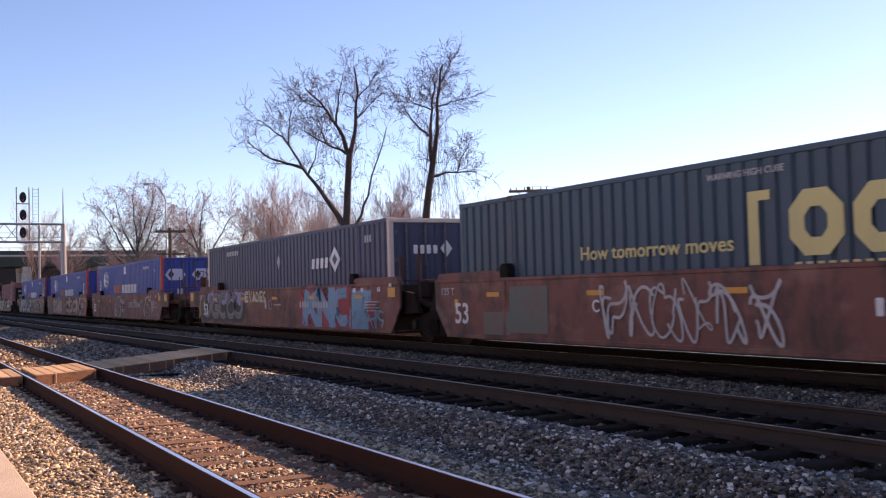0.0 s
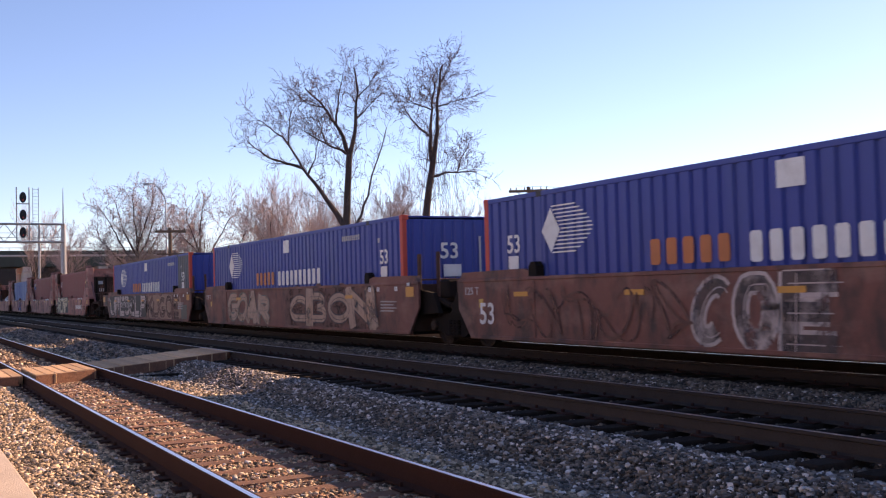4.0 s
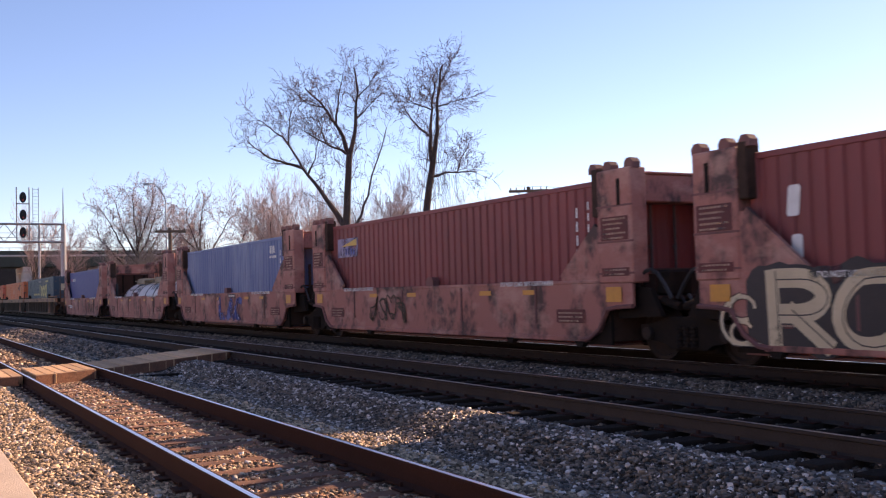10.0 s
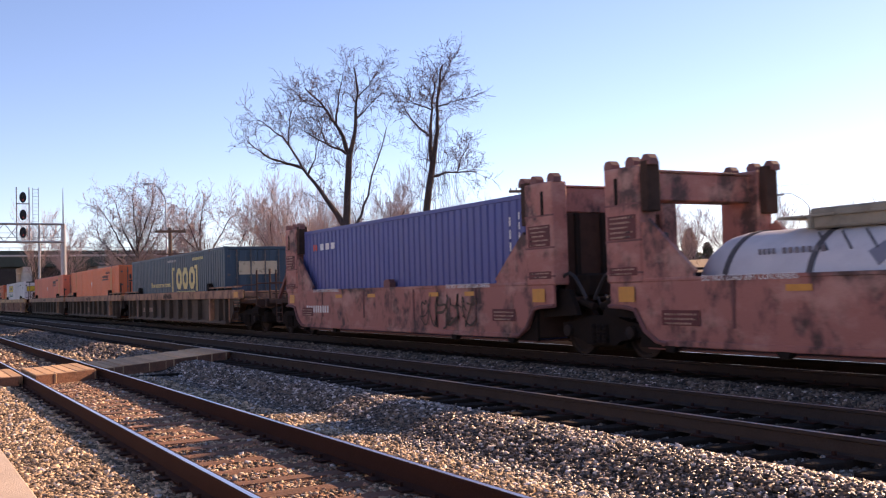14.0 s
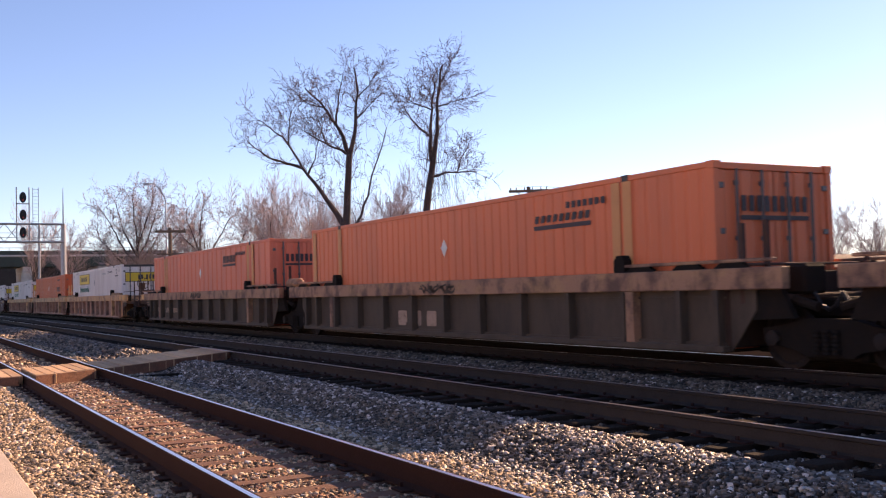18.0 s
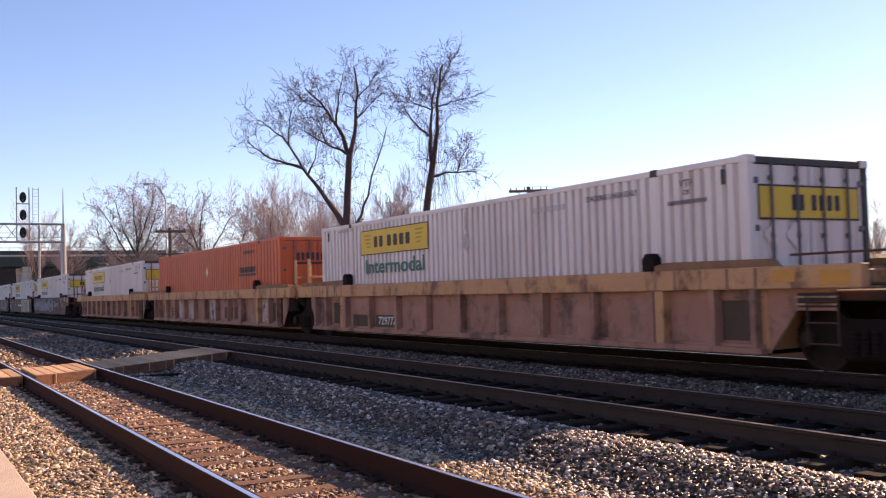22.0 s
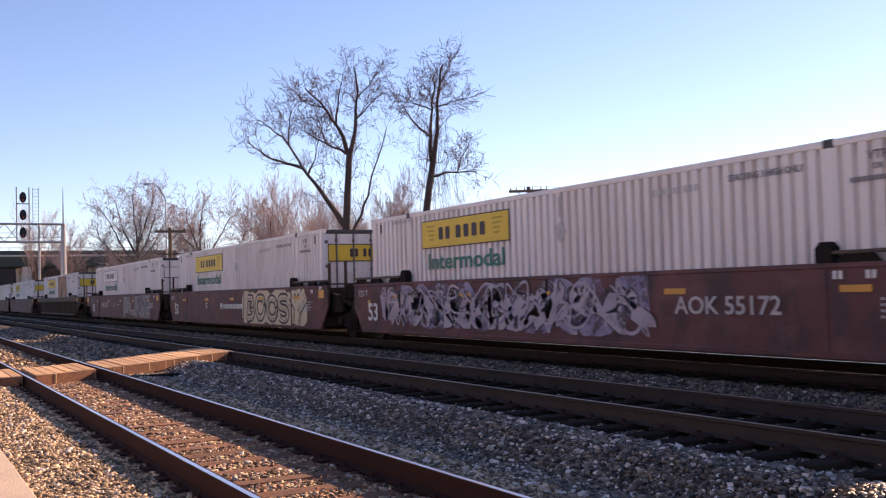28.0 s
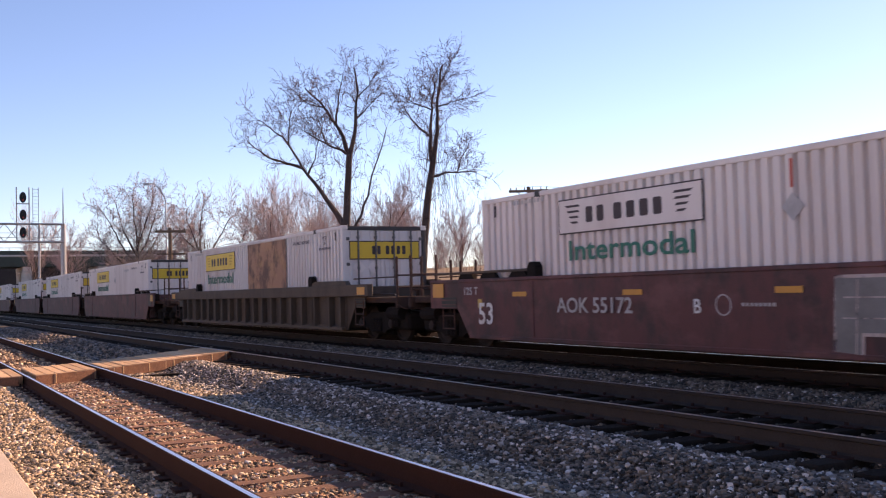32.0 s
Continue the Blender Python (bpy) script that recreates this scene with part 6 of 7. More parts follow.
            letters(w, "53", -5.45, 0.62, 0.36, -W_CAR + 0.163, M_DARKMARK)
        for x in (-8.4, -7.85, -7.3, -6.75, -6.3, 6.3, 6.75, 7.3, 7.85, 8.4):
            part("chord_seam", Build().box(x - 0.025, x + 0.025, -W_CAR - 0.022, -W_CAR - 0.008, 1.17, 1.46, 0.003), M_CARTAN, w)
        for x in (-8.9, 8.9):
            plate(w, "reflector", x - 0.2, x + 0.2, 1.25, 1.42, YC_ - 0.011, M_REFLECT, "orange reflective square")
        letters(w, "C", -6.35, 0.85, 0.16, YC_ + 0.004, M_DARKMARK)
        for x in (7.9, -6.9):
            plate(w, "dark_hatch", x - 0.33, x + 0.33, 0.42, 1.0, -W_CAR + 0.168, M_CARGREY, "dark steel hatch")
    jb(-85.75)
    schneider(-105.6, C_ORANGE_DEEP, 0.30, 0.05, (3.92, 5.73, 1.94, 2.26), (), "deep orange corrugated container")
    jb(-125.6)
    # three-unit smooth set, dark red
    mlab = "dark maroon well car with "
    w = well_car(-149.7, "smooth", ("j", "c"), mlab + "black and white graffiti", MAROON)
    car_marks(w, 4.35, ("A", 1.85), number="AOK 55172")
    graffiti(w, -7.2, 2.6, 0.4, 1.42, YC_, M_PALELILAC, M_DARKMARK, M_LILAC, count=11, seed=41)
    graffiti(w, -7.2, 2.6, 0.4, 1.42, YC_ - 0.006, M_PALELILAC, M_PALELILAC, None, count=9, seed=47, style="loop", label="thin pale graffiti lines")
    w = well_car(-169.45, "smooth", ("j", "j"), mlab + "cream graffiti", MAROON)
    car_marks(w, None, ("C", -3.15))
    blocks(w, "stencil_mark", 3, -1.35, -1.05, 0.8, 1.0, YC_, M_WHITE)
    blocks(w, "stencil_mark", 14, -0.95, 1.3, 0.8, 0.97, YC_, M_WHITE)
    sprayed(w, "BOOSY", 1.55, 7.1, 0.28, 1.37, YC_ + 0.012, M_CREAM, M_DARKMARK, 0.4, 0.07, 0.02, -0.02, back=M_CREAM, seed=43, label="cream block graffiti with black outlines")
    w = well_car(-189.25, "smooth", ("c", "j"), mlab + "grey graffiti", MAROON, brakes=(False, False))
    car_marks(w, -4.2, ("B", -1.66), wheel_mark=-1.12, number="AOK 55172")
    sprayed(w, "FUKE", 0.9, 6.7, 0.3, 1.4, YC_ + 0.012, M_GREYSPRAY, M_PALEPAINT, 0.5, 0.045, 0.06, -0.04, seed=45, label="large faded grey graffiti letters with white rims")
    graffiti(w, 4.2, 6.4, 0.8, 1.35, YC_ - 0.004, M_BLUEPAINT, M_BLUEPAINT, None, count=3, seed=46, style="loop", label="thin blue graffiti lines")
    jb(-149.7), jb(-169.45)
    jb(-189.25, yellow=False, label="white corrugated container with an outlined panel and green lettering")
    # single car, then more of the same far behind
    well_car(-212.9, "ribbed", ("c", "c"), "dark grey closely ribbed well car", DARKGREY, rib=0.9)
    c = jb(-212.9, rusty=True, label="white container with a rusty brown repair panel")
    plate(c, "repair_panel", -0.1, 3.7, Z_FLOOR + 0.3, Z_TOP - 0.12, YS - 0.014, M_CHORDPINK, "rusty brown repair panel")
    u = -236.6
    for k in range(10):
        ends = (("c", "j") if k % 3 == 2 else ("j", "j") if k % 3 == 1 else ("j", "c"))
        well_car(u, "smooth", ends, "dark maroon well car far down the train", MAROON)
        if k not in (4, 8):
            jb(u)
        else:
            schneider(u, C_ORANGE, 0.31, 0.02, (3.38, 5.15, 2.35, 2.62), (), "bright orange container far down the train")
        u -= 24.0 if k % 3 == 2 else 19.85
    # ahead of the view at the start
    well_car(192.5, "smooth", ("c", "c"), "brown well car at the head of the visible train", BROWN)
    csx(192.5)


train()


# ---- background ----
def grow(b_thick, b_thin, r, p, d, length, rad, lev, levels, spread=0.55, twig_r=0.009, droop=0.12, thin=(0.34, 0.5)):
    """One limb and, at random, all that grows from it."""
    n = 4 if lev <= 1 else 3
    for i in range(n):
        d = (d + Vector((r.uniform(-1, 1), r.uniform(-1, 1), r.uniform(-0.5, 0.9))) * (0.09 + 0.05 * lev)).normalized()
        q = p + d * length / n
        r1 = max(rad * 0.8, twig_r)
        (b_thick if lev <= 1 else b_thin).tube(p, q, rad, r1, 7 if lev <= 1 else (4 if lev < 3 else 3), caps=False)
        p, rad = q, r1
        if lev < levels and (i >= 1 or lev >= 1):
            for _ in range(2):
                side = d.orthogonal().normalized()
                side.rotate(Matrix.Rotation(r.uniform(0, 6.283), 3, d))
                grow(b_thick, b_thin, r, p, (d + side * spread * r.uniform(0.6, 1.7) + Vector((0, 0, droop))).normalized(), length * r.uniform(0.42, 0.66), rad * r.uniform(*thin), lev + 1, levels, spread, twig_r, droop, thin)


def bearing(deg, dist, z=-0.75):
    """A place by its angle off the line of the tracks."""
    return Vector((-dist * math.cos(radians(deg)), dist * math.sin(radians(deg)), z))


def twig(b, r, p, d, length, rad, lev):
    """A fine sinuous shoot that bends upwards, with side shoots."""
    n = 5 if lev == 0 else 4 if lev == 1 else 3
    turn = Vector((r.uniform(-1, 1), r.uniform(-1, 1), r.uniform(-0.3, 0.6)))
    for i in range(n):
        d = (d + turn * 0.10 + Vector((r.uniform(-1, 1), r.uniform(-1, 1), r.uniform(-0.7, 1.0))) * 0.2).normalized()
        q = p + d * length / n
        r1 = max(rad * 0.8, 0.0085)
        b.tube(p, q, rad, r1, 4 if lev == 0 else 3, caps=False)
        p, rad = q, r1
        if lev < 2 and (i > 0 or lev):
            side = d.orthogonal().normalized()
            side.rotate(Matrix.Rotation(r.uniform(0, 6.283), 3, d))
            for k in range(1 + (lev == 0 and r.random() < 0.35)):
                twig(b, r, p, (d * 0.7 + side * r.uniform(0.5, 1.1) * (1, -1)[k]).normalized(), length * r.uniform(0.32, 0.6), max(rad * 0.62, 0.0085), lev + 1)


def limb_tree(label, deg, dist, limbs, seed, vines=0, twigs=2, size=1.0, twig_mat=None, reach=0.8):
    """A big bare tree from its main limbs: each springs from an earlier one at a share of its length, with lean, bend, length, radius and depth."""
    base = bearing(deg, dist)
    ob = thing("tree", label, "tree", "bare trees behind the tracks", m=pose(*base, 0, 0, 90 - deg) @ Matrix.Scale(size, 4))
    r, rt = random.Random(seed), random.Random(seed + 1000)
    crown = Build()
    hang = Build()
    lines = []
    for parent, share, lean, bend, length, rad, depth in limbs:
        p = Vector((0, 0, -0.2)) if parent < 0 else lines[parent][round(share * (len(lines[parent]) - 1))]
        wood = Build()
        n = 12
        pts = [p]
        kink = 0.0
        for i in range(n):
            kink = kink * 0.4 + r.uniform(-0.2, 0.2) * (0.2 if parent < 0 else 1)
            a = radians(lean + bend * (i + 0.5) / n) + kink
            d = Vector((math.sin(a), depth + r.uniform(-0.15, 0.15), math.cos(a))).normalized()
            q = p + d * length / n
            r1 = rad + (max(rad * 0.955, 0.03) - rad) if parent < 0 else max(rad * 0.89, 0.022)
            wood.tube(p, q, rad, r1, 8, caps=False)
            if parent >= 0 and i >= 1 or i > 7:
                for _ in range(twigs - (rt.random() < 0.75) + (i > 10)):
                    side = Vector((rt.uniform(-1, 1), rt.uniform(-1, 1), rt.uniform(-0.35, 0.7)))
                    twig(crown, rt, q, (d * 0.6 + side).normalized(), rt.uniform(0.9, 2.1) * reach, min(0.034, max(r1 * 0.4, 0.016)), 0)
            for _ in range(vines if (parent < 0 and i > 5) or (parent == 0 and i < 6) else 0):
                s = q + Vector((r.uniform(-0.7, 0.7), r.uniform(-0.7, 0.7), r.uniform(-0.3, 0.4)))
                vp = [s + Vector((r.uniform(-0.12, 0.12), r.uniform(-0.12, 0.12), -0.45 * k)) for k in range(r.randint(3, 6))]
                for a_, b_ in zip(vp, vp[1:]):
                    hang.tube(a_, b_, 0.009, 0.007, 3, caps=False)
            p, rad = q, r1
            if parent < 0 or i < n:
                pts.append(p)
        lines.append(pts)
        part("limb" if parent >= 0 else "trunk", wood, M_BARK, ob)
    tagged(part("crown", crown, twig_mat or M_TWIG, ob, "fine bare twigs"), kind="stuff")
    if hang.v:
        tagged(part("vine_tangle", hang, M_TWIG, ob, "dry hanging vines"), kind="stuff")
    return ob


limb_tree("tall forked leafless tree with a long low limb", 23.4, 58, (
    (-1, 0, 0, 4, 10.3, 0.31, 0.0),
    (0, 1.0, -12, -36, 4.96, 0.16, 0.1),
    (0, 1.0, 26, -42, 5.21, 0.16, -0.1),
    (1, 0.4, 0, 16, 2.94, 0.072, -0.1),
    (0, 0.6, -42, 18, 6.6, 0.2, 0.1),
    (4, 0.7, -80, 34, 3.7, 0.104, 0.1),
    (0, 1.0, -66, 6, 3.02, 0.104, -0.15),
    (0, 0.5, 27, -18, 7.4, 0.105, 0.1),
    (4, 0.6, 24, -16, 2.18, 0.064, 0.0),
    (2, 0.4, 58, -10, 2.02, 0.064, 0.0),
    (4, 1.0, -62, 10, 1.85, 0.064, 0.1),
    (4, 0.9, 6, 10, 2.02, 0.056, 0.1),
    (6, 0.5, -24, 10, 1.85, 0.056, 0.1),
    (1, 0.7, -70, 30, 2.02, 0.056, 0.0),
    (2, 0.7, 48, -20, 1.85, 0.048, 0.1)), 51, vines=2)
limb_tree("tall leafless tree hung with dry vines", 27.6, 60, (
    (-1, 0, 0, 9, 9.9, 0.32, 0.0),
    (0, 1.0, -18, 30, 5.04, 0.16, 0.1),
    (0, 1.0, 3, 8, 6.0, 0.19, -0.05),
    (1, 0.3, -48, 12, 2.69, 0.096, 0.1),
    (0, 0.95, 62, 46, 2.86, 0.096, 0.05),
    (4, 0.6, 16, 10, 1.6, 0.048, 0.1),
    (2, 0.6, 66, 10, 1.68, 0.056, 0.1),
    (1, 0.7, -68, 14, 1.6, 0.056, -0.1),
    (1, 0.6, 8, 0, 2.02, 0.056, 0.1),
    (2, 0.8, 36, -10, 1.51, 0.048, 0.1)), 52, vines=7)

TREES = []
for k in range(6):
    rr = random.Random(100 + k)
    t_, c_ = Build(), Build()
    grow(t_, c_, rr, Vector((0, 0, -0.2)), Vector((rr.uniform(-0.1, 0.1), 0, 1)).normalized(), 5.2, 0.17 if k % 2 else 0.2, 0, 4, spread=(0.75, 0.5, 0.62, 0.75, 0.45, 0.62)[k], twig_r=0.007, droop=0.34, thin=(0.4, 0.58))
    top = max(v[2] for v in c_.v)
    for bb in (t_, c_):
        bb.v = [(x * 10 / top, y * 10 / top, z * 10 / top) for x, y, z in bb.v]
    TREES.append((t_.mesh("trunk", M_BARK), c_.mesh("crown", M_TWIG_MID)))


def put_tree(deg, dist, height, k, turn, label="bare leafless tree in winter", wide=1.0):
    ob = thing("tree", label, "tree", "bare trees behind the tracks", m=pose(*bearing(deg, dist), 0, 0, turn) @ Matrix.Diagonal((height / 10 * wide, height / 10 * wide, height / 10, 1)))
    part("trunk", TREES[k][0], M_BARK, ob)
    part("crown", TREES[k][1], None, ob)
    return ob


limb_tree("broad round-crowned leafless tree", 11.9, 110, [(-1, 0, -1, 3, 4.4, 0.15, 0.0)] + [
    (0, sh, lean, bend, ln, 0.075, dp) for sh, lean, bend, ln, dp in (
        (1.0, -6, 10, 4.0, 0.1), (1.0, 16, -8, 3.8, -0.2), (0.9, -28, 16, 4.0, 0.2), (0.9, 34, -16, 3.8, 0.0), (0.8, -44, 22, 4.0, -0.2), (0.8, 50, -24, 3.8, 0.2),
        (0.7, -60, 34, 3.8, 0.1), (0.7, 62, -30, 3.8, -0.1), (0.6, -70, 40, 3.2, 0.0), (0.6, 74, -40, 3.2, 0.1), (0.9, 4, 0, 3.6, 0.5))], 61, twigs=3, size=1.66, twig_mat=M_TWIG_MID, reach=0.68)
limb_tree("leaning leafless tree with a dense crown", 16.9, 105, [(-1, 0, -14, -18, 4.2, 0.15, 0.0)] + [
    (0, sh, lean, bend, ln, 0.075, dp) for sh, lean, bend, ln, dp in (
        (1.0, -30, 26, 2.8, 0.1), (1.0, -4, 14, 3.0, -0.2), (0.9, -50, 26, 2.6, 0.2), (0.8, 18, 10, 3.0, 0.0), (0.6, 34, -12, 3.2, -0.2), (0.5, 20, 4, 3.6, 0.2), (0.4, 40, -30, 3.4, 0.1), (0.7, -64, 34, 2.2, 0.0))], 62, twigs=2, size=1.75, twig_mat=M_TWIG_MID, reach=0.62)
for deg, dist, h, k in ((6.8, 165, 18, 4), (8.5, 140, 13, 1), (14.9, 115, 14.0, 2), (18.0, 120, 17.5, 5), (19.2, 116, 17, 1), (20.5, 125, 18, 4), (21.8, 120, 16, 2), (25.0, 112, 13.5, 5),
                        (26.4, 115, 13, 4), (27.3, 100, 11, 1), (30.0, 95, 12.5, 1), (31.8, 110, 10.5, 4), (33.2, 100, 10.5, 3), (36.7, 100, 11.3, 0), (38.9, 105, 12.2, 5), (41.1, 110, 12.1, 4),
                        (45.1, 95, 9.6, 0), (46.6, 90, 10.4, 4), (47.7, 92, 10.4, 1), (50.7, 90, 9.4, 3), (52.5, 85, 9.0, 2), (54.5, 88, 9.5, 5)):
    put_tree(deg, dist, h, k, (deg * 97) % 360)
r = random.Random(8)
for i in range(30):
    deg, dist = 7.2 + 1.65 * i + r.uniform(-0.6, 0.6), r.uniform(150, 195)
    put_tree(deg, dist, r.uniform(8, 13) * (1.1 if i < 14 else 0.75), i % 6, r.uniform(0, 360), "bare leafless tree in a far row")
for i in range(16):
    deg, dist = 20.2 + 0.62 * i + r.uniform(-0.3, 0.3), r.uniform(64, 82)
    put_tree(deg, dist, r.uniform(6.5, 9.8), (1, 4, 2)[i % 3], r.uniform(0, 360), "slender bare sapling beside the big trees", 0.6)
for i in range(18):
    deg, dist = 31.5 + 1.5 * i + r.uniform(-0.5, 0.5), r.uniform(72, 92)
    put_tree(deg, dist, r.uniform(6.4, 9.2) * (1.0 if i < 9 else 0.85), i % 6, r.uniform(0, 360), "bare leafless tree on the bank", 0.9)
for i in range(9):
    deg, dist = 19.5 + 1.0 * i + r.uniform(-0.4, 0.4), r.uniform(66, 90)
    put_tree(deg, dist, r.uniform(8.5, 11.5), i % 6, r.uniform(0, 360), "bare leafless tree among the brush", 0.75)

# brushwood along the line
br = Build()
r = random.Random(17)
for i in range(11000):
    deg = r.uniform(7.5, 58) if i % 5 else r.uniform(9, 24)
    left = deg < 24
    dist = r.uniform(84, 128) if left else r.uniform(60, 100)
    hump = 0.6 + 0.4 * math.sin(deg * 1.7) + 0.3 * math.sin(deg * 4.1 + 1)
    if dist * math.sin(radians(deg)) < 18.5:
        continue
    h = r.uniform(0.5, 1.0) * ((4.6 + 3.4 * max(hump, 0)) if left else (1.6 + 1.7 * max(hump, 0)))
    p = bearing(deg, dist, -0.75 if left else 0.4)
    q = p + Vector((r.uniform(-0.5, 0.5), r.uniform(-0.5, 0.5), h * 0.55))
    e = q + Vector((r.uniform(-0.7, 0.7), r.uniform(-0.7, 0.7), h * 0.45))
    br.tube(p, q, 0.02, 0.014, 3, caps=False)
    br.tube(q, e, 0.014, 0.005, 3, caps=False)
    e2 = q + Vector((r.uniform(-1.0, 1.0), r.uniform(-1.0, 1.0), h * 0.4))
    br.tube(q, e2, 0.012, 0.004, 3, caps=False)
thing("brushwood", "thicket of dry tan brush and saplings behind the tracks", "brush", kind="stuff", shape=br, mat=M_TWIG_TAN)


def evergreen(deg, dist, height, seed):
    ob = thing("evergreen_tree", "dark green evergreen tree with a ragged outline", "tree", "evergreens behind the tracks", m=pose(*bearing(deg, dist), 0, 0, seed * 50))
    part("trunk", Build().tube((0, 0, -0.2), (0, 0, height * 0.9), 0.16, 0.03, 7), M_BARK, ob)
    r = random.Random(seed)
    b = Build()
    for i in range(1500):
        t = r.random() ** 0.8
        z = height * (0.12 + 0.88 * t)
        rad = height * 0.24 * (1 - t) ** 0.7 * r.uniform(0.35, 1.15) * (1 + 0.3 * math.sin(z * 3 + seed))
        a = r.uniform(0, 6.283)
        c = Vector((rad * math.cos(a), rad * math.sin(a), z))
        s = r.uniform(0.18, 0.42)
        u1 = Vector((r.uniform(-1, 1), r.uniform(-1, 1), r.uniform(-0.6, 0.6))).normalized() * s
        u2 = Vector((r.uniform(-1, 1), r.uniform(-1, 1), r.uniform(-1, 1))).normalized() * s * 0.5
        b.add([tuple(c - u1), tuple(c + u2), tuple(c + u1), tuple(c - u2)], [(0, 1, 2, 3)])
    part("crown", b, M_NEEDLE, ob)


for deg, dist, h, s in ((41.9, 92, 6.0, 1), (43.0, 88, 6.6, 2), (44.0, 95, 5.6, 3), (48.4, 100, 6.6, 5), (38.2, 104, 4.8, 7)):
    evergreen(deg, dist, h, s)

# pale wall, dry bank and road beyond the tracks
bank = Build()
bv, bf = [], []
for i in range(60):
    deg = 22 + i * 0.9
    for j, (d, z) in enumerate(((46, -0.75), (50, 0.9), (58, 2.2), (70, 2.9), (110, 2.6), (112, -1.0))):
        v = bearing(deg, d, z + 0.07 * math.sin(deg * 0.5 + j) * (0 < j < 5))
        bv.append(tuple(v))
for i in range(59):
    for j in range(5):
        bf.append((i * 6 + j, (i + 1) * 6 + j, (i + 1) * 6 + j + 1, i * 6 + j + 1)[::-1])
thing("embankment", "low bank of dry brown winter grass", "embankment", kind="structure", shape=Build().add(bv, bf), mat=M_DRYBANK)
wall = thing("retaining_wall", "long low whitewashed wall below the bank", "wall", kind="structure")
for i in range(26):
    x = -62 + i * 3.0
    part("wall_panel", Build().box(x + 0.02, x + 2.98, 31.0, 31.3, -0.75, 1.6 + 0.03 * (i % 3), 0.03), M_WALLPALE, wall)



def street_lamp(deg, dist, height, arm, label="grey steel street lamp with a bent arm"):
    ob = thing("street_lamp", label, "street lamp", "street lamps", m=pose(*bearing(deg, dist), 0, 0, 90 - deg))
    part("pole", Build().tube((0, 0, 0), (0, 0, height * 0.86), 0.08, 0.05, 8), M_STEEL, ob)
    part("arm", Build().path([(0, 0, height * 0.86), (arm * 0.25, 0, height * 0.92), (arm * 0.8, 0, height * 0.985), (arm * 1.25, 0, height * 0.985)], 0.035), M_STEEL, ob)
    part("lamp_head", Build().box(*sorted((arm * 1.15, arm * 1.6)), -0.13, 0.13, height * 0.972, height * 0.99, 0.02), M_STEEL, ob)


street_lamp(39.8, 80, 10.0, -1.0), street_lamp(49.4, 90, 9.6, -1.7), street_lamp(13.5, 85, 11.6, -1.1), street_lamp(34.9, 76, 6.9, 1.1)


def utility_pole(deg, dist, height, width, label, turn=0):
    ob = thing("utility_pole", label, "utility pole", "utility poles", m=pose(*bearing(deg, dist), 0, 0, 90 - deg + turn))
    part("pole", Build().tube((0, 0, 0), (0, 0, height), 0.17, 0.13, 10), M_POLE, ob)
    part("crossarm", Build().box(-width / 2, width / 2, -0.2, -0.08, height - 0.38, height - 0.2, 0.015), M_POLE, ob)
    part("crossarm", Build().box(-width / 2 * 0.9, width / 2 * 0.9, -0.18, -0.1, height - 2.0, height - 1.88, 0.012), M_POLE, ob) if turn else None
    for s in (-1, 1):
        part("brace", Build().tube((s * width * 0.28, -0.14, height - 0.36), (0, -0.14, height - 1.0), 0.03, n=5), M_POLE, ob)
        for k in (0.2, 0.62, 0.9):
            part("insulator", Build().lathe([(0.0, 0.18), (0.03, 0.17), (0.045, 0.11), (0.02, 0.1), (0.045, 0.05), (0.02, 0.0)], (s * width / 2 * k, -0.14, height - 0.2), "z", 8), M_BLACK, ob)
    return ob


utility_pole(34.1, 68, 8.9, 2.7, "wooden utility pole with a crossarm and insulators")
utility_pole(13.7, 75, 7.1, 2.2, "dark wooden utility pole with two crossarms", 6)
a0 = bearing(34.1, 68, 8.2)
for k, off in enumerate((-1.1, -0.3, 0.9)):
    pts = []
    for i in range(13):
        s = i / 12
        p = a0.lerp(bearing(64, 80, 9.4), s) + Vector((0, off, -1.1 * 4 * s * (1 - s)))
        pts.append(tuple(p))
    cb = thing("overhead_wire", "thin dark overhead wire", "wire", "overhead wires", shape=Build().path(pts, 0.008, 4), mat=M_BLACK)
sg = thing("roadside_sign", "grey roadside sign board on a post", "sign", m=pose(*bearing(48.9, 88), 0, 0, 41))
part("post", Build().tube((0, 0, 0), (0, 0, 5.8), 0.09, n=8), M_STEEL, sg)
part("board", Build().box(-0.5, 0.5, -0.2, -0.08, 4.4, 5.9, 0.03), M_SIGN, sg)

# gantry with three signal heads
gantry = thing("signal_gantry", "grey lattice signal gantry over the tracks with three dark signal heads", "signal gantry", m=pose(-119.0, 0, 0))
part("mast", Build().tube((0, 17, -0.75), (0, 17, 9.9), 0.33, 0.26, 10).tube((0, 17, 9.9), (0, 17, 14.0), 0.10, 0.03, 6), M_STEEL, gantry, "tapered grey mast with a spike")
part("mast", Build().tube((0, 14.45, -0.75), (0, 14.45, 9.9), 0.12, n=8), M_STEEL, gantry)
for z in (7.85, 9.85):
    for x in (-0.5, 0.5):
        part("chord", Build().tube((x, 17, z), (x, -6, z), 0.1, n=6), M_STEEL, gantry)
for i in range(15):
    y = 17 - i * 1.55
    part("lattice_bar", Build().tube((0.5, y, 7.85), (0.5, y - 1.55, 9.85), 0.045, n=5), M_STEEL, gantry)
    part("lattice_bar", Build().tube((0.5, y, 9.85), (0.5, y - 1.55, 7.85), 0.045, n=5), M_STEEL, gantry)
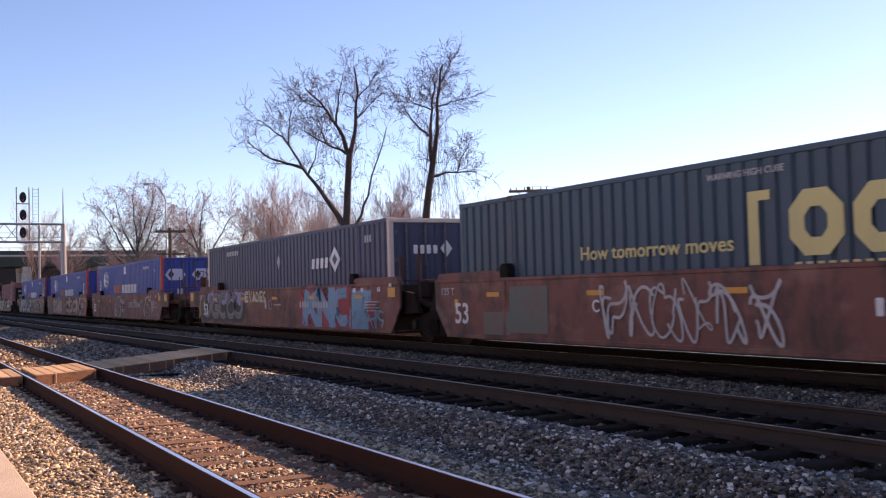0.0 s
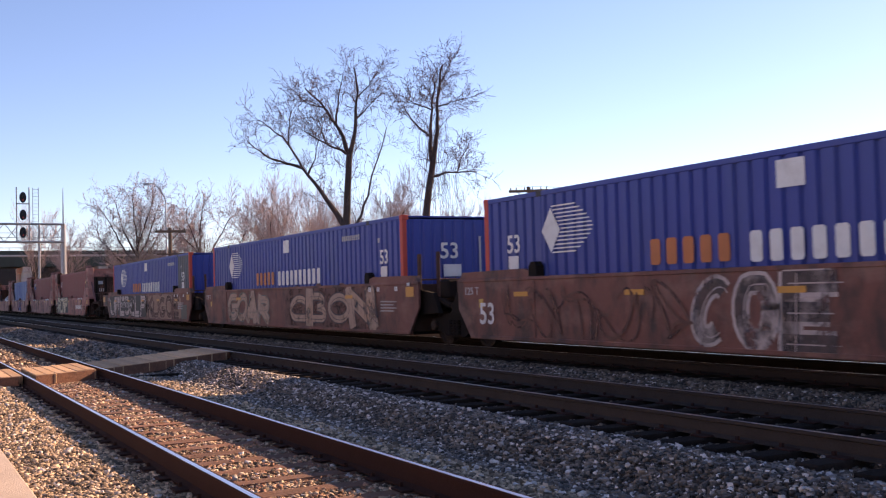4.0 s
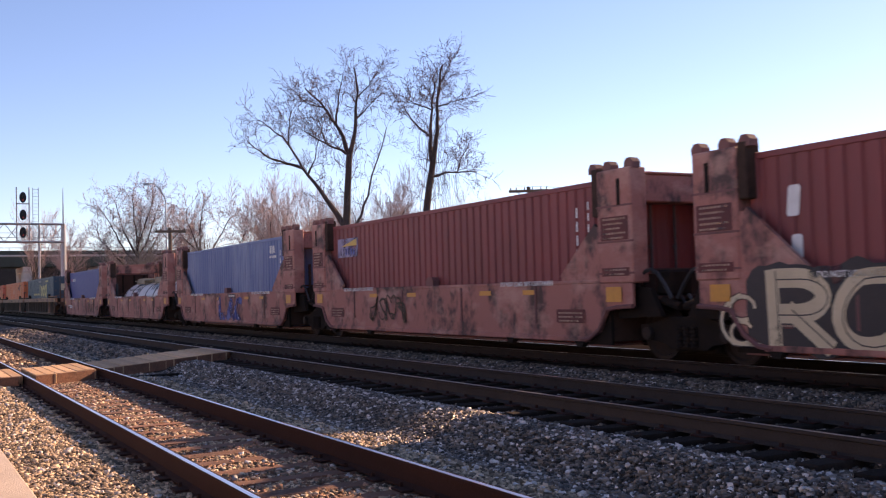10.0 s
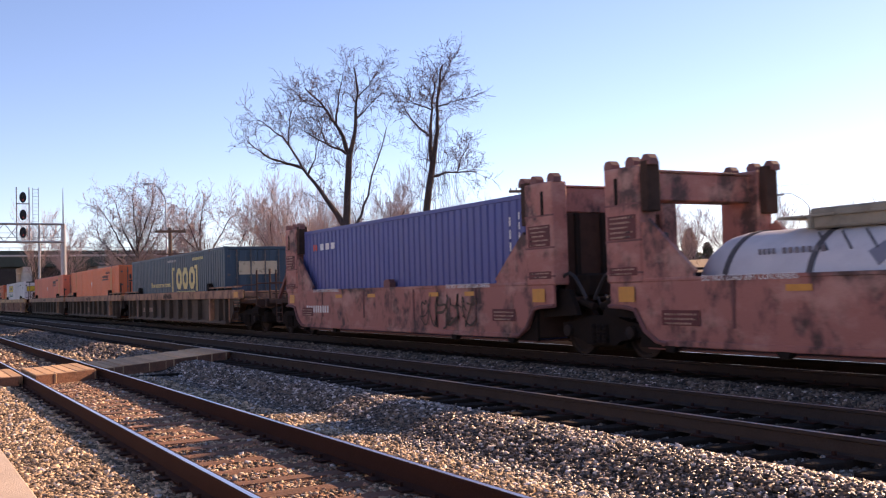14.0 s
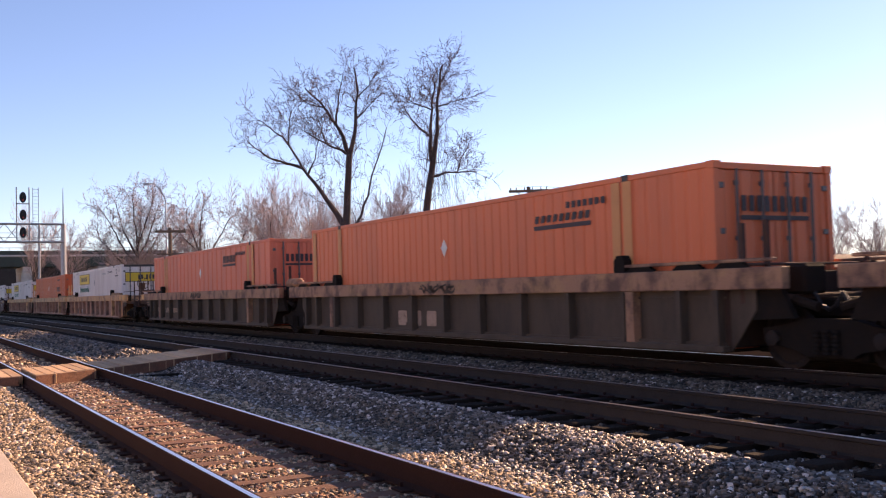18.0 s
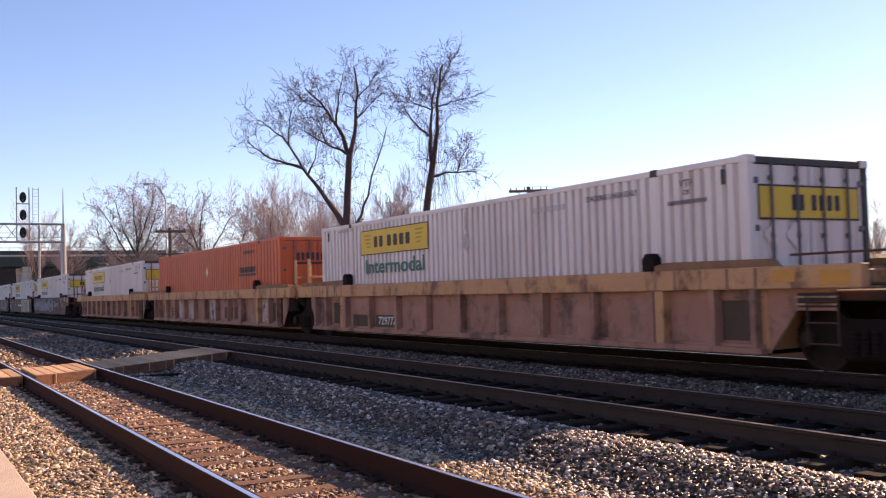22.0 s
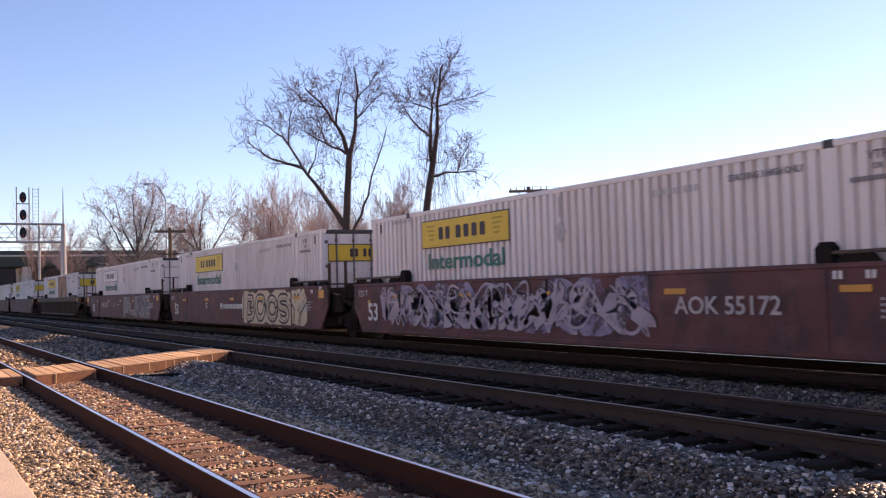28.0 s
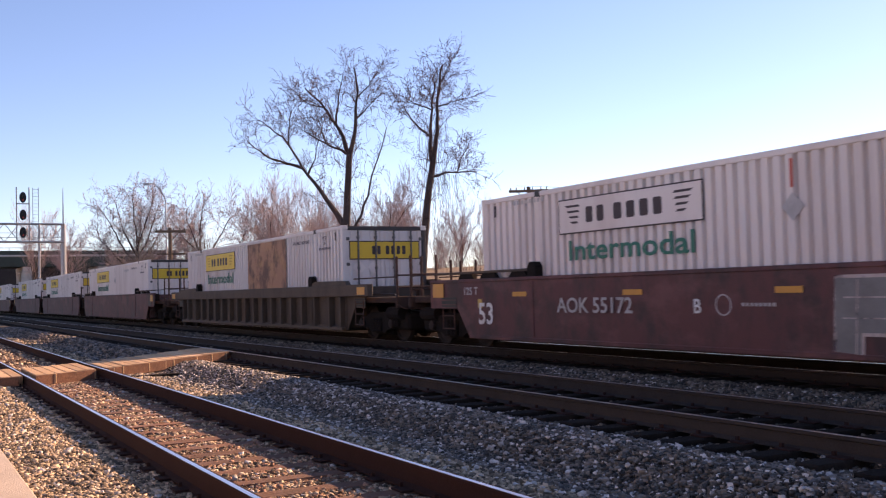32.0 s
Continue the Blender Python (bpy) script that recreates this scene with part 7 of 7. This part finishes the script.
for i in range(2):
    part("walk_rail", Build().tube((0.9, 17, 8.3 + 0.5 * i), (0.9, -6, 8.3 + 0.5 * i), 0.03, n=5), M_STEEL, gantry)
for z in (8.85, 10.8, 12.75):
    head = part("signal_head", Build().lathe([(0.0, 0.7), (0.45, 0.7), (0.6, 0.78), (0.6, 0.92), (0.5, 0.95), (0.0, 0.95)], (0, 0, 0), "x", 20), M_BLACK, gantry, "oval black signal head", at=pose(0, 12.7, z) @ Matrix.Diagonal((1, 0.6, 1, 1)))
    part("hood", Build().tube((0.95, 0, 0.05), (1.35, 0, 0), 0.16, n=10), M_BLACK, head)
    part("lens", Build().lathe([(0.0, 0.96), (0.12, 0.96), (0.13, 0.95)], (0, 0, -0.3), "x", 12), C_RED_POST, head)
for y in (12.0, 13.3):
    part("signal_post", Build().box(0.55, 0.65, y, y + 0.12, 7.9, 13.9, 0.01), M_STEEL, gantry)
part("signal_bracket", Build().box(0.55, 0.65, 12.0, 13.4, 12.0, 12.12), M_STEEL, gantry)
lad = Build()
for y in (13.75, 14.35):
    lad.tube((0.5, y, 7.9), (0.5, y, 13.9), 0.035, n=5)
for i in range(15):
    lad.tube((0.5, 13.75, 8.1 + 0.4 * i), (0.5, 14.35, 8.1 + 0.4 * i), 0.025, n=4)
part("ladder", lad, M_STEEL, gantry)

# road bridge across the tracks
bridge = thing("road_bridge", "dark green girder road bridge across the tracks", "bridge", m=pose(-190, 0, 0))
part("deck", Build().box(-6, 6, -60, 46, 8.9, 9.25, 0.1), M_CONCRETE, bridge)
part("parapet", Build().box(5.6, 6, -60, 46, 9.25, 9.95, 0.05), M_BRIDGE, bridge)
for x in (-4, 0, 4, 5.7):
    part("girder", Build().box(x - 0.2, x + 0.2, -60, 46, 7.2, 8.9), M_BRIDGE, bridge)
for y in (-14, 20.5, 33):
    for x in (-4, 4):
        part("pier", Build().tube((x, y, -0.75), (x, y, 6.6), 0.9, n=14), M_CONCRETE, bridge)
    part("pier_cap", Build().box(-5.5, 5.5, y - 0.8, y + 0.8, 6.3, 7.2, 0.08), M_CONCRETE, bridge)
for i in range(40):
    part("railing_post", Build().box(5.75, 5.85, -55 + i * 2.5, -54.9 + i * 2.5, 9.95, 10.5), M_STEEL, bridge)
part("railing", Build().box(5.77, 5.83, -60, 46, 10.4, 10.5), M_STEEL, bridge)
for y in (17.5, 44):
    part("abutment", Build().box(-6.5, 6.5, y, y + 1.2 if y < 20 else y + 8, -0.75, 7.2, 0.08), M_CARGREY, bridge, "dark abutment") if y > 20 else None
bk = Build().prism_x([(13.5, -0.75), (80.0, -0.75), (80.0, 9.8), (26.0, 9.8), (15.5, 9.2)], -260, -225)
thing("far_bank", "dark wooded bank beyond the bridge", "embankment", kind="structure", shape=bk, mat=M_DARKGROUND)
hut = thing("relay_hut", "dark equipment hut under the bridge", "hut", m=pose(-150, 20.5, -0.75))
part("wall", Build().box(-2, 2, -1.6, 1.6, 0, 3.2, 0.04), M_CARGREY, hut)
part("roof", Build().box(-2.2, 2.2, -1.8, 1.8, 3.2, 3.4, 0.04), M_CONCRETE, hut)


# ---- sleepers, crossing and stones ----
def tie_mesh(w, mat, seed):
    r = random.Random(seed)
    b = Build().box(-w / 2, w / 2, -1.3, 1.3, -0.18, 0.0, 0.012)
    b.v = [(x + r.uniform(-0.006, 0.006), y + r.uniform(-0.02, 0.02), z + r.uniform(-0.006, 0.004)) for x, y, z in b.v]
    return b.mesh("sleeper", mat)


PLATE = Build().box(-0.1, 0.1, -0.18, 0.18, 0.0, 0.02, 0.006)
PLATE.box(-0.085, -0.055, -0.115, -0.085, 0.02, 0.055).box(0.055, 0.085, 0.085, 0.115, 0.02, 0.055)
plate_mesh = PLATE.mesh("tie_plate", M_RAIL)

TIE_XS = {}
for name, yc, zr in TRACKS:
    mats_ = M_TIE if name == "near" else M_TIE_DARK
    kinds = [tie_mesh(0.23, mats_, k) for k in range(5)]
    r = random.Random(hash(len(name)) % 97)
    rest = Build()
    x = 10.0
    TIE_XS[name] = []
    while x > X0 + 1:
        x -= 0.56 + r.uniform(-0.05, 0.05)
        if -58 < x < 2:
            TIE_XS[name].append(x)
            part("sleeper", kinds[r.randrange(5)], mats_, track_obs[name], at=pose(x, r.uniform(-0.05, 0.05), (-0.206 if name == "near" else -0.18) + r.uniform(-0.008, 0.004), 0, 0, r.uniform(-1.2, 1.2)))
            if -26 < x < -3:
                for s in (-1, 1):
                    part("tie_plate", plate_mesh, M_RAIL, track_obs[name], at=pose(x, s * 0.7535, -0.207 if name == "near" else -0.181))
        else:
            rest.box(x - 0.115, x + 0.115, -1.3, 1.3, -0.4, -0.206 if name == "near" else -0.18)
    tagged(part("sleepers_beyond", rest, mats_, track_obs[name]), kind="stuff")

# timber crossing, its planks lying along the rails
cross = thing("timber_crossing", "weathered timber plank crossing over the near track", "crossing")
r = random.Random(5)
y = 1.15
while y < 7.0:
    w = 0.205
    if not (2.1 < y + w / 2 < 2.36 or 3.58 < y + w / 2 < 3.86):
        k = max(0.0, min(1.0, (y - 3.7) / 3.2))
        xm = -21.6 - 2.7 * max(0.0, (y - 2.4)) / 4.5
        zt = -0.142 + 0.10 * k + r.uniform(-0.004, 0.006)
        o = Build().box(xm - 1.2 + r.uniform(-0.01, 0.01), xm + 1.2 + r.uniform(-0.015, 0.015), y, y + w - 0.012, zt - 0.19, zt, 0.012)
        part("plank", o, M_PLANK, cross)
    y += w
for y0_, y1_, za, zb_ in ((1.15, 2.08, -0.15, -0.15), (2.38, 3.56, -0.15, -0.15), (3.88, 7.0, -0.15, -0.05)):
    xa, xb = (-21.6 - 0.6 * max(0.0, q - 2.4) + 1.225 for q in (y0_, y1_))
    e = Build().add([(xa, y0_, za - 0.2), (xa + 0.08, y0_, za - 0.2), (xb + 0.08, y1_, zb_ - 0.2), (xb, y1_, zb_ - 0.2), (xa, y0_, za), (xa + 0.08, y0_, za), (xb + 0.08, y1_, zb_), (xb, y1_, zb_)],
                    [(0, 3, 2, 1), (4, 5, 6, 7), (0, 1, 5, 4), (1, 2, 6, 5), (2, 3, 7, 6), (3, 0, 4, 7)])
    part("edge_board", e, M_TIE, cross, "dark edge board")
for xx in (-0.9, 0.9):
    part("bearer", Build().box(-21.6 + xx - 0.1, -21.6 + xx + 0.1, 3.95, 6.4, -0.5, -0.3), M_TIE_DARK, cross)


def stones(name, label, mat, count, area, size, seed, density=None, sink=0.3):
    """Loose crushed stones, each a little irregular block, all in one mesh."""
    g = np.random.default_rng(seed)
    x = g.uniform(area[0], area[1], count)
    y = g.uniform(area[2], area[3], count)
    keep = (x < -0.62 * y + 1.2) & (x > -2.2 - 60 * np.maximum(y, 0.9))
    # keep the rails clear, and most of each sleeper's top
    for tname, yc, zr in TRACKS:
        for s in (-1, 1):
            keep &= np.abs(y - yc - s * 0.7535) > 0.085
        on = np.zeros(count, bool)
        for tx in TIE_XS[tname]:
            on |= (np.abs(x - tx) < 0.125) & (np.abs(y - yc) < (0.95 if tname == 'near' else 1.3))
        keep &= ~(on & (g.random(count) < (0.9 if tname == "near" else 0.93)))
    keep &= ~((y > 1.1) & (y < 7.0) & (np.abs(x + 21.6 + 0.6 * np.maximum(y - 2.4, 0)) < 1.25))
    x, y = x[keep], y[keep]
    n = len(x)
    hs = np.array([a for a in np.interp(y, GY, GZ)])
    s = size * np.minimum(g.lognormal(0, 0.32, n), 1.7)
    base = np.array([(a, b, c) for c in (-1, 1) for b in (-1, 1) for a in (-1, 1)], float)
    v = base[None] * (0.5 + 0.32 * (g.random((n, 8, 3)) - 0.5) * 1.5) * s[:, None, None]
    v *= np.stack([g.uniform(0.8, 1.35, n), g.uniform(0.8, 1.3, n), g.uniform(0.55, 1.0, n)], 1)[:, None, :]
    a, t = g.uniform(0, 6.283, n), g.uniform(-0.7, 0.7, n)
    ca, sa, ct, st = np.cos(a), np.sin(a), np.cos(t), np.sin(t)
    X, Y, Z = v[..., 0].copy(), v[..., 1].copy(), v[..., 2].copy()
    Y2, Z2 = Y * ct[:, None] - Z * st[:, None], Y * st[:, None] + Z * ct[:, None]
    v[..., 0], v[..., 1], v[..., 2] = X * ca[:, None] - Y2 * sa[:, None], X * sa[:, None] + Y2 * ca[:, None], Z2
    v += np.stack([x, y, hs + s * (0.35 - sink) + g.normal(0, 0.006, n)], 1)[:, None, :]
    quads = np.array([(0, 2, 3, 1), (4, 5, 7, 6), (0, 1, 5, 4), (2, 6, 7, 3), (0, 4, 6, 2), (1, 3, 7, 5)])
    f = (np.arange(n)[:, None, None] * 8 + quads[None]).reshape(-1)
    me = bpy.data.meshes.new(name)
    me.vertices.add(n * 8)
    me.vertices.foreach_set("co", v.reshape(-1))
    me.loops.add(len(f))
    me.loops.foreach_set("vertex_index", f.astype(np.int32))
    me.polygons.add(n * 6)
    me.polygons.foreach_set("loop_start", np.arange(0, len(f), 4, dtype=np.int32))
    me.polygons.foreach_set("loop_total", np.full(n * 6, 4, dtype=np.int32))
    me.update(calc_edges=True)
    me.validate()
    me.materials.append(mat)
    return tagged(new(name, me), label, "ballast", kind="stuff")


GY = np.arange(0, 20, 0.1)
GZ = np.array([ground_height(a) for a in GY]) - 0.02
# Stones step darker towards the train, its shade painted into their colours.
for lo, hi, mat, kind in ((1.0, 4.65, M_STONE, "tan and grey"), (4.65, 6.25, M_STONE_MID, "shade-darkened glinting"), (6.25, 10.9, M_STONE_DARK, "grimy, shade-darkened")):
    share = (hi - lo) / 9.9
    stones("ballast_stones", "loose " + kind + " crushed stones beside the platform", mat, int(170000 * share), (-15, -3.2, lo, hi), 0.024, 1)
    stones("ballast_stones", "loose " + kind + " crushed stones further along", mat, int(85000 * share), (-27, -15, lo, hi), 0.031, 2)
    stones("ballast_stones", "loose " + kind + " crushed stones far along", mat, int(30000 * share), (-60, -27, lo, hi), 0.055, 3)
stones("ballast_stones", "grey stones, darkened for shade, heaped between the middle and far tracks", M_STONE_MID, 9000, (-40, -3.2, 9.35, 10.5), 0.036, 6, sink=0.1)
stones("rusty_ballast_stones", "rust-stained small stones inside the near track", M_STONE_RUSTY, 24000, (-22, -4, 2.1, 3.85), 0.023, 4, sink=0.2)
stones("pale_ballast_stones", "paler large stones lying on top of the ballast", M_STONE_PALE, 2600, (-24, -3.2, 1.0, 6.4), 0.028, 5, sink=0.05)
# Pale chips imitate sky glints on the dark stones.
stones("pale_ballast_stones", "pale chips put in as glints over the dark ballast", M_STONE_PALE, 15000, (-26, -3.2, 4.4, 10.6), 0.02, 9, sink=0.0)


# ---- motion ----
def motions():
    for ob, u in TRAIN:
        walk(ob, [(t, pose(u + shift(t), Y_C, 0)) for t in (0, 4, 8, 12, 16, 20, 24, 28, 32)])

    # wheels roll while their truck goes by
    for wheel, car, x in WHEELS:
        u = next(q for ob, q in TRAIN if ob == car) + x
        t0 = 16 + (-75 - u) / 11.207
        rows = [(0, pose(0, 0, 0.46, 0, math.degrees((shift(0) - shift(t0)) / 0.46) % 360 if t0 < 0 else 0))]
        for k in range(118):
            t = t0 + k * 0.06
            if 0 < t < 32:
                rows.append((t, pose(0, 0, 0.46, 0, math.degrees((shift(t) - shift(t0)) / 0.46) % 360)))
        rows.append((32, rows[-1][1]))
        place = wheel.matrix_basis.translation.copy()
        walk(wheel, [(t, Matrix.Translation(place - m.translation) @ m) for t, m in rows])


motions()
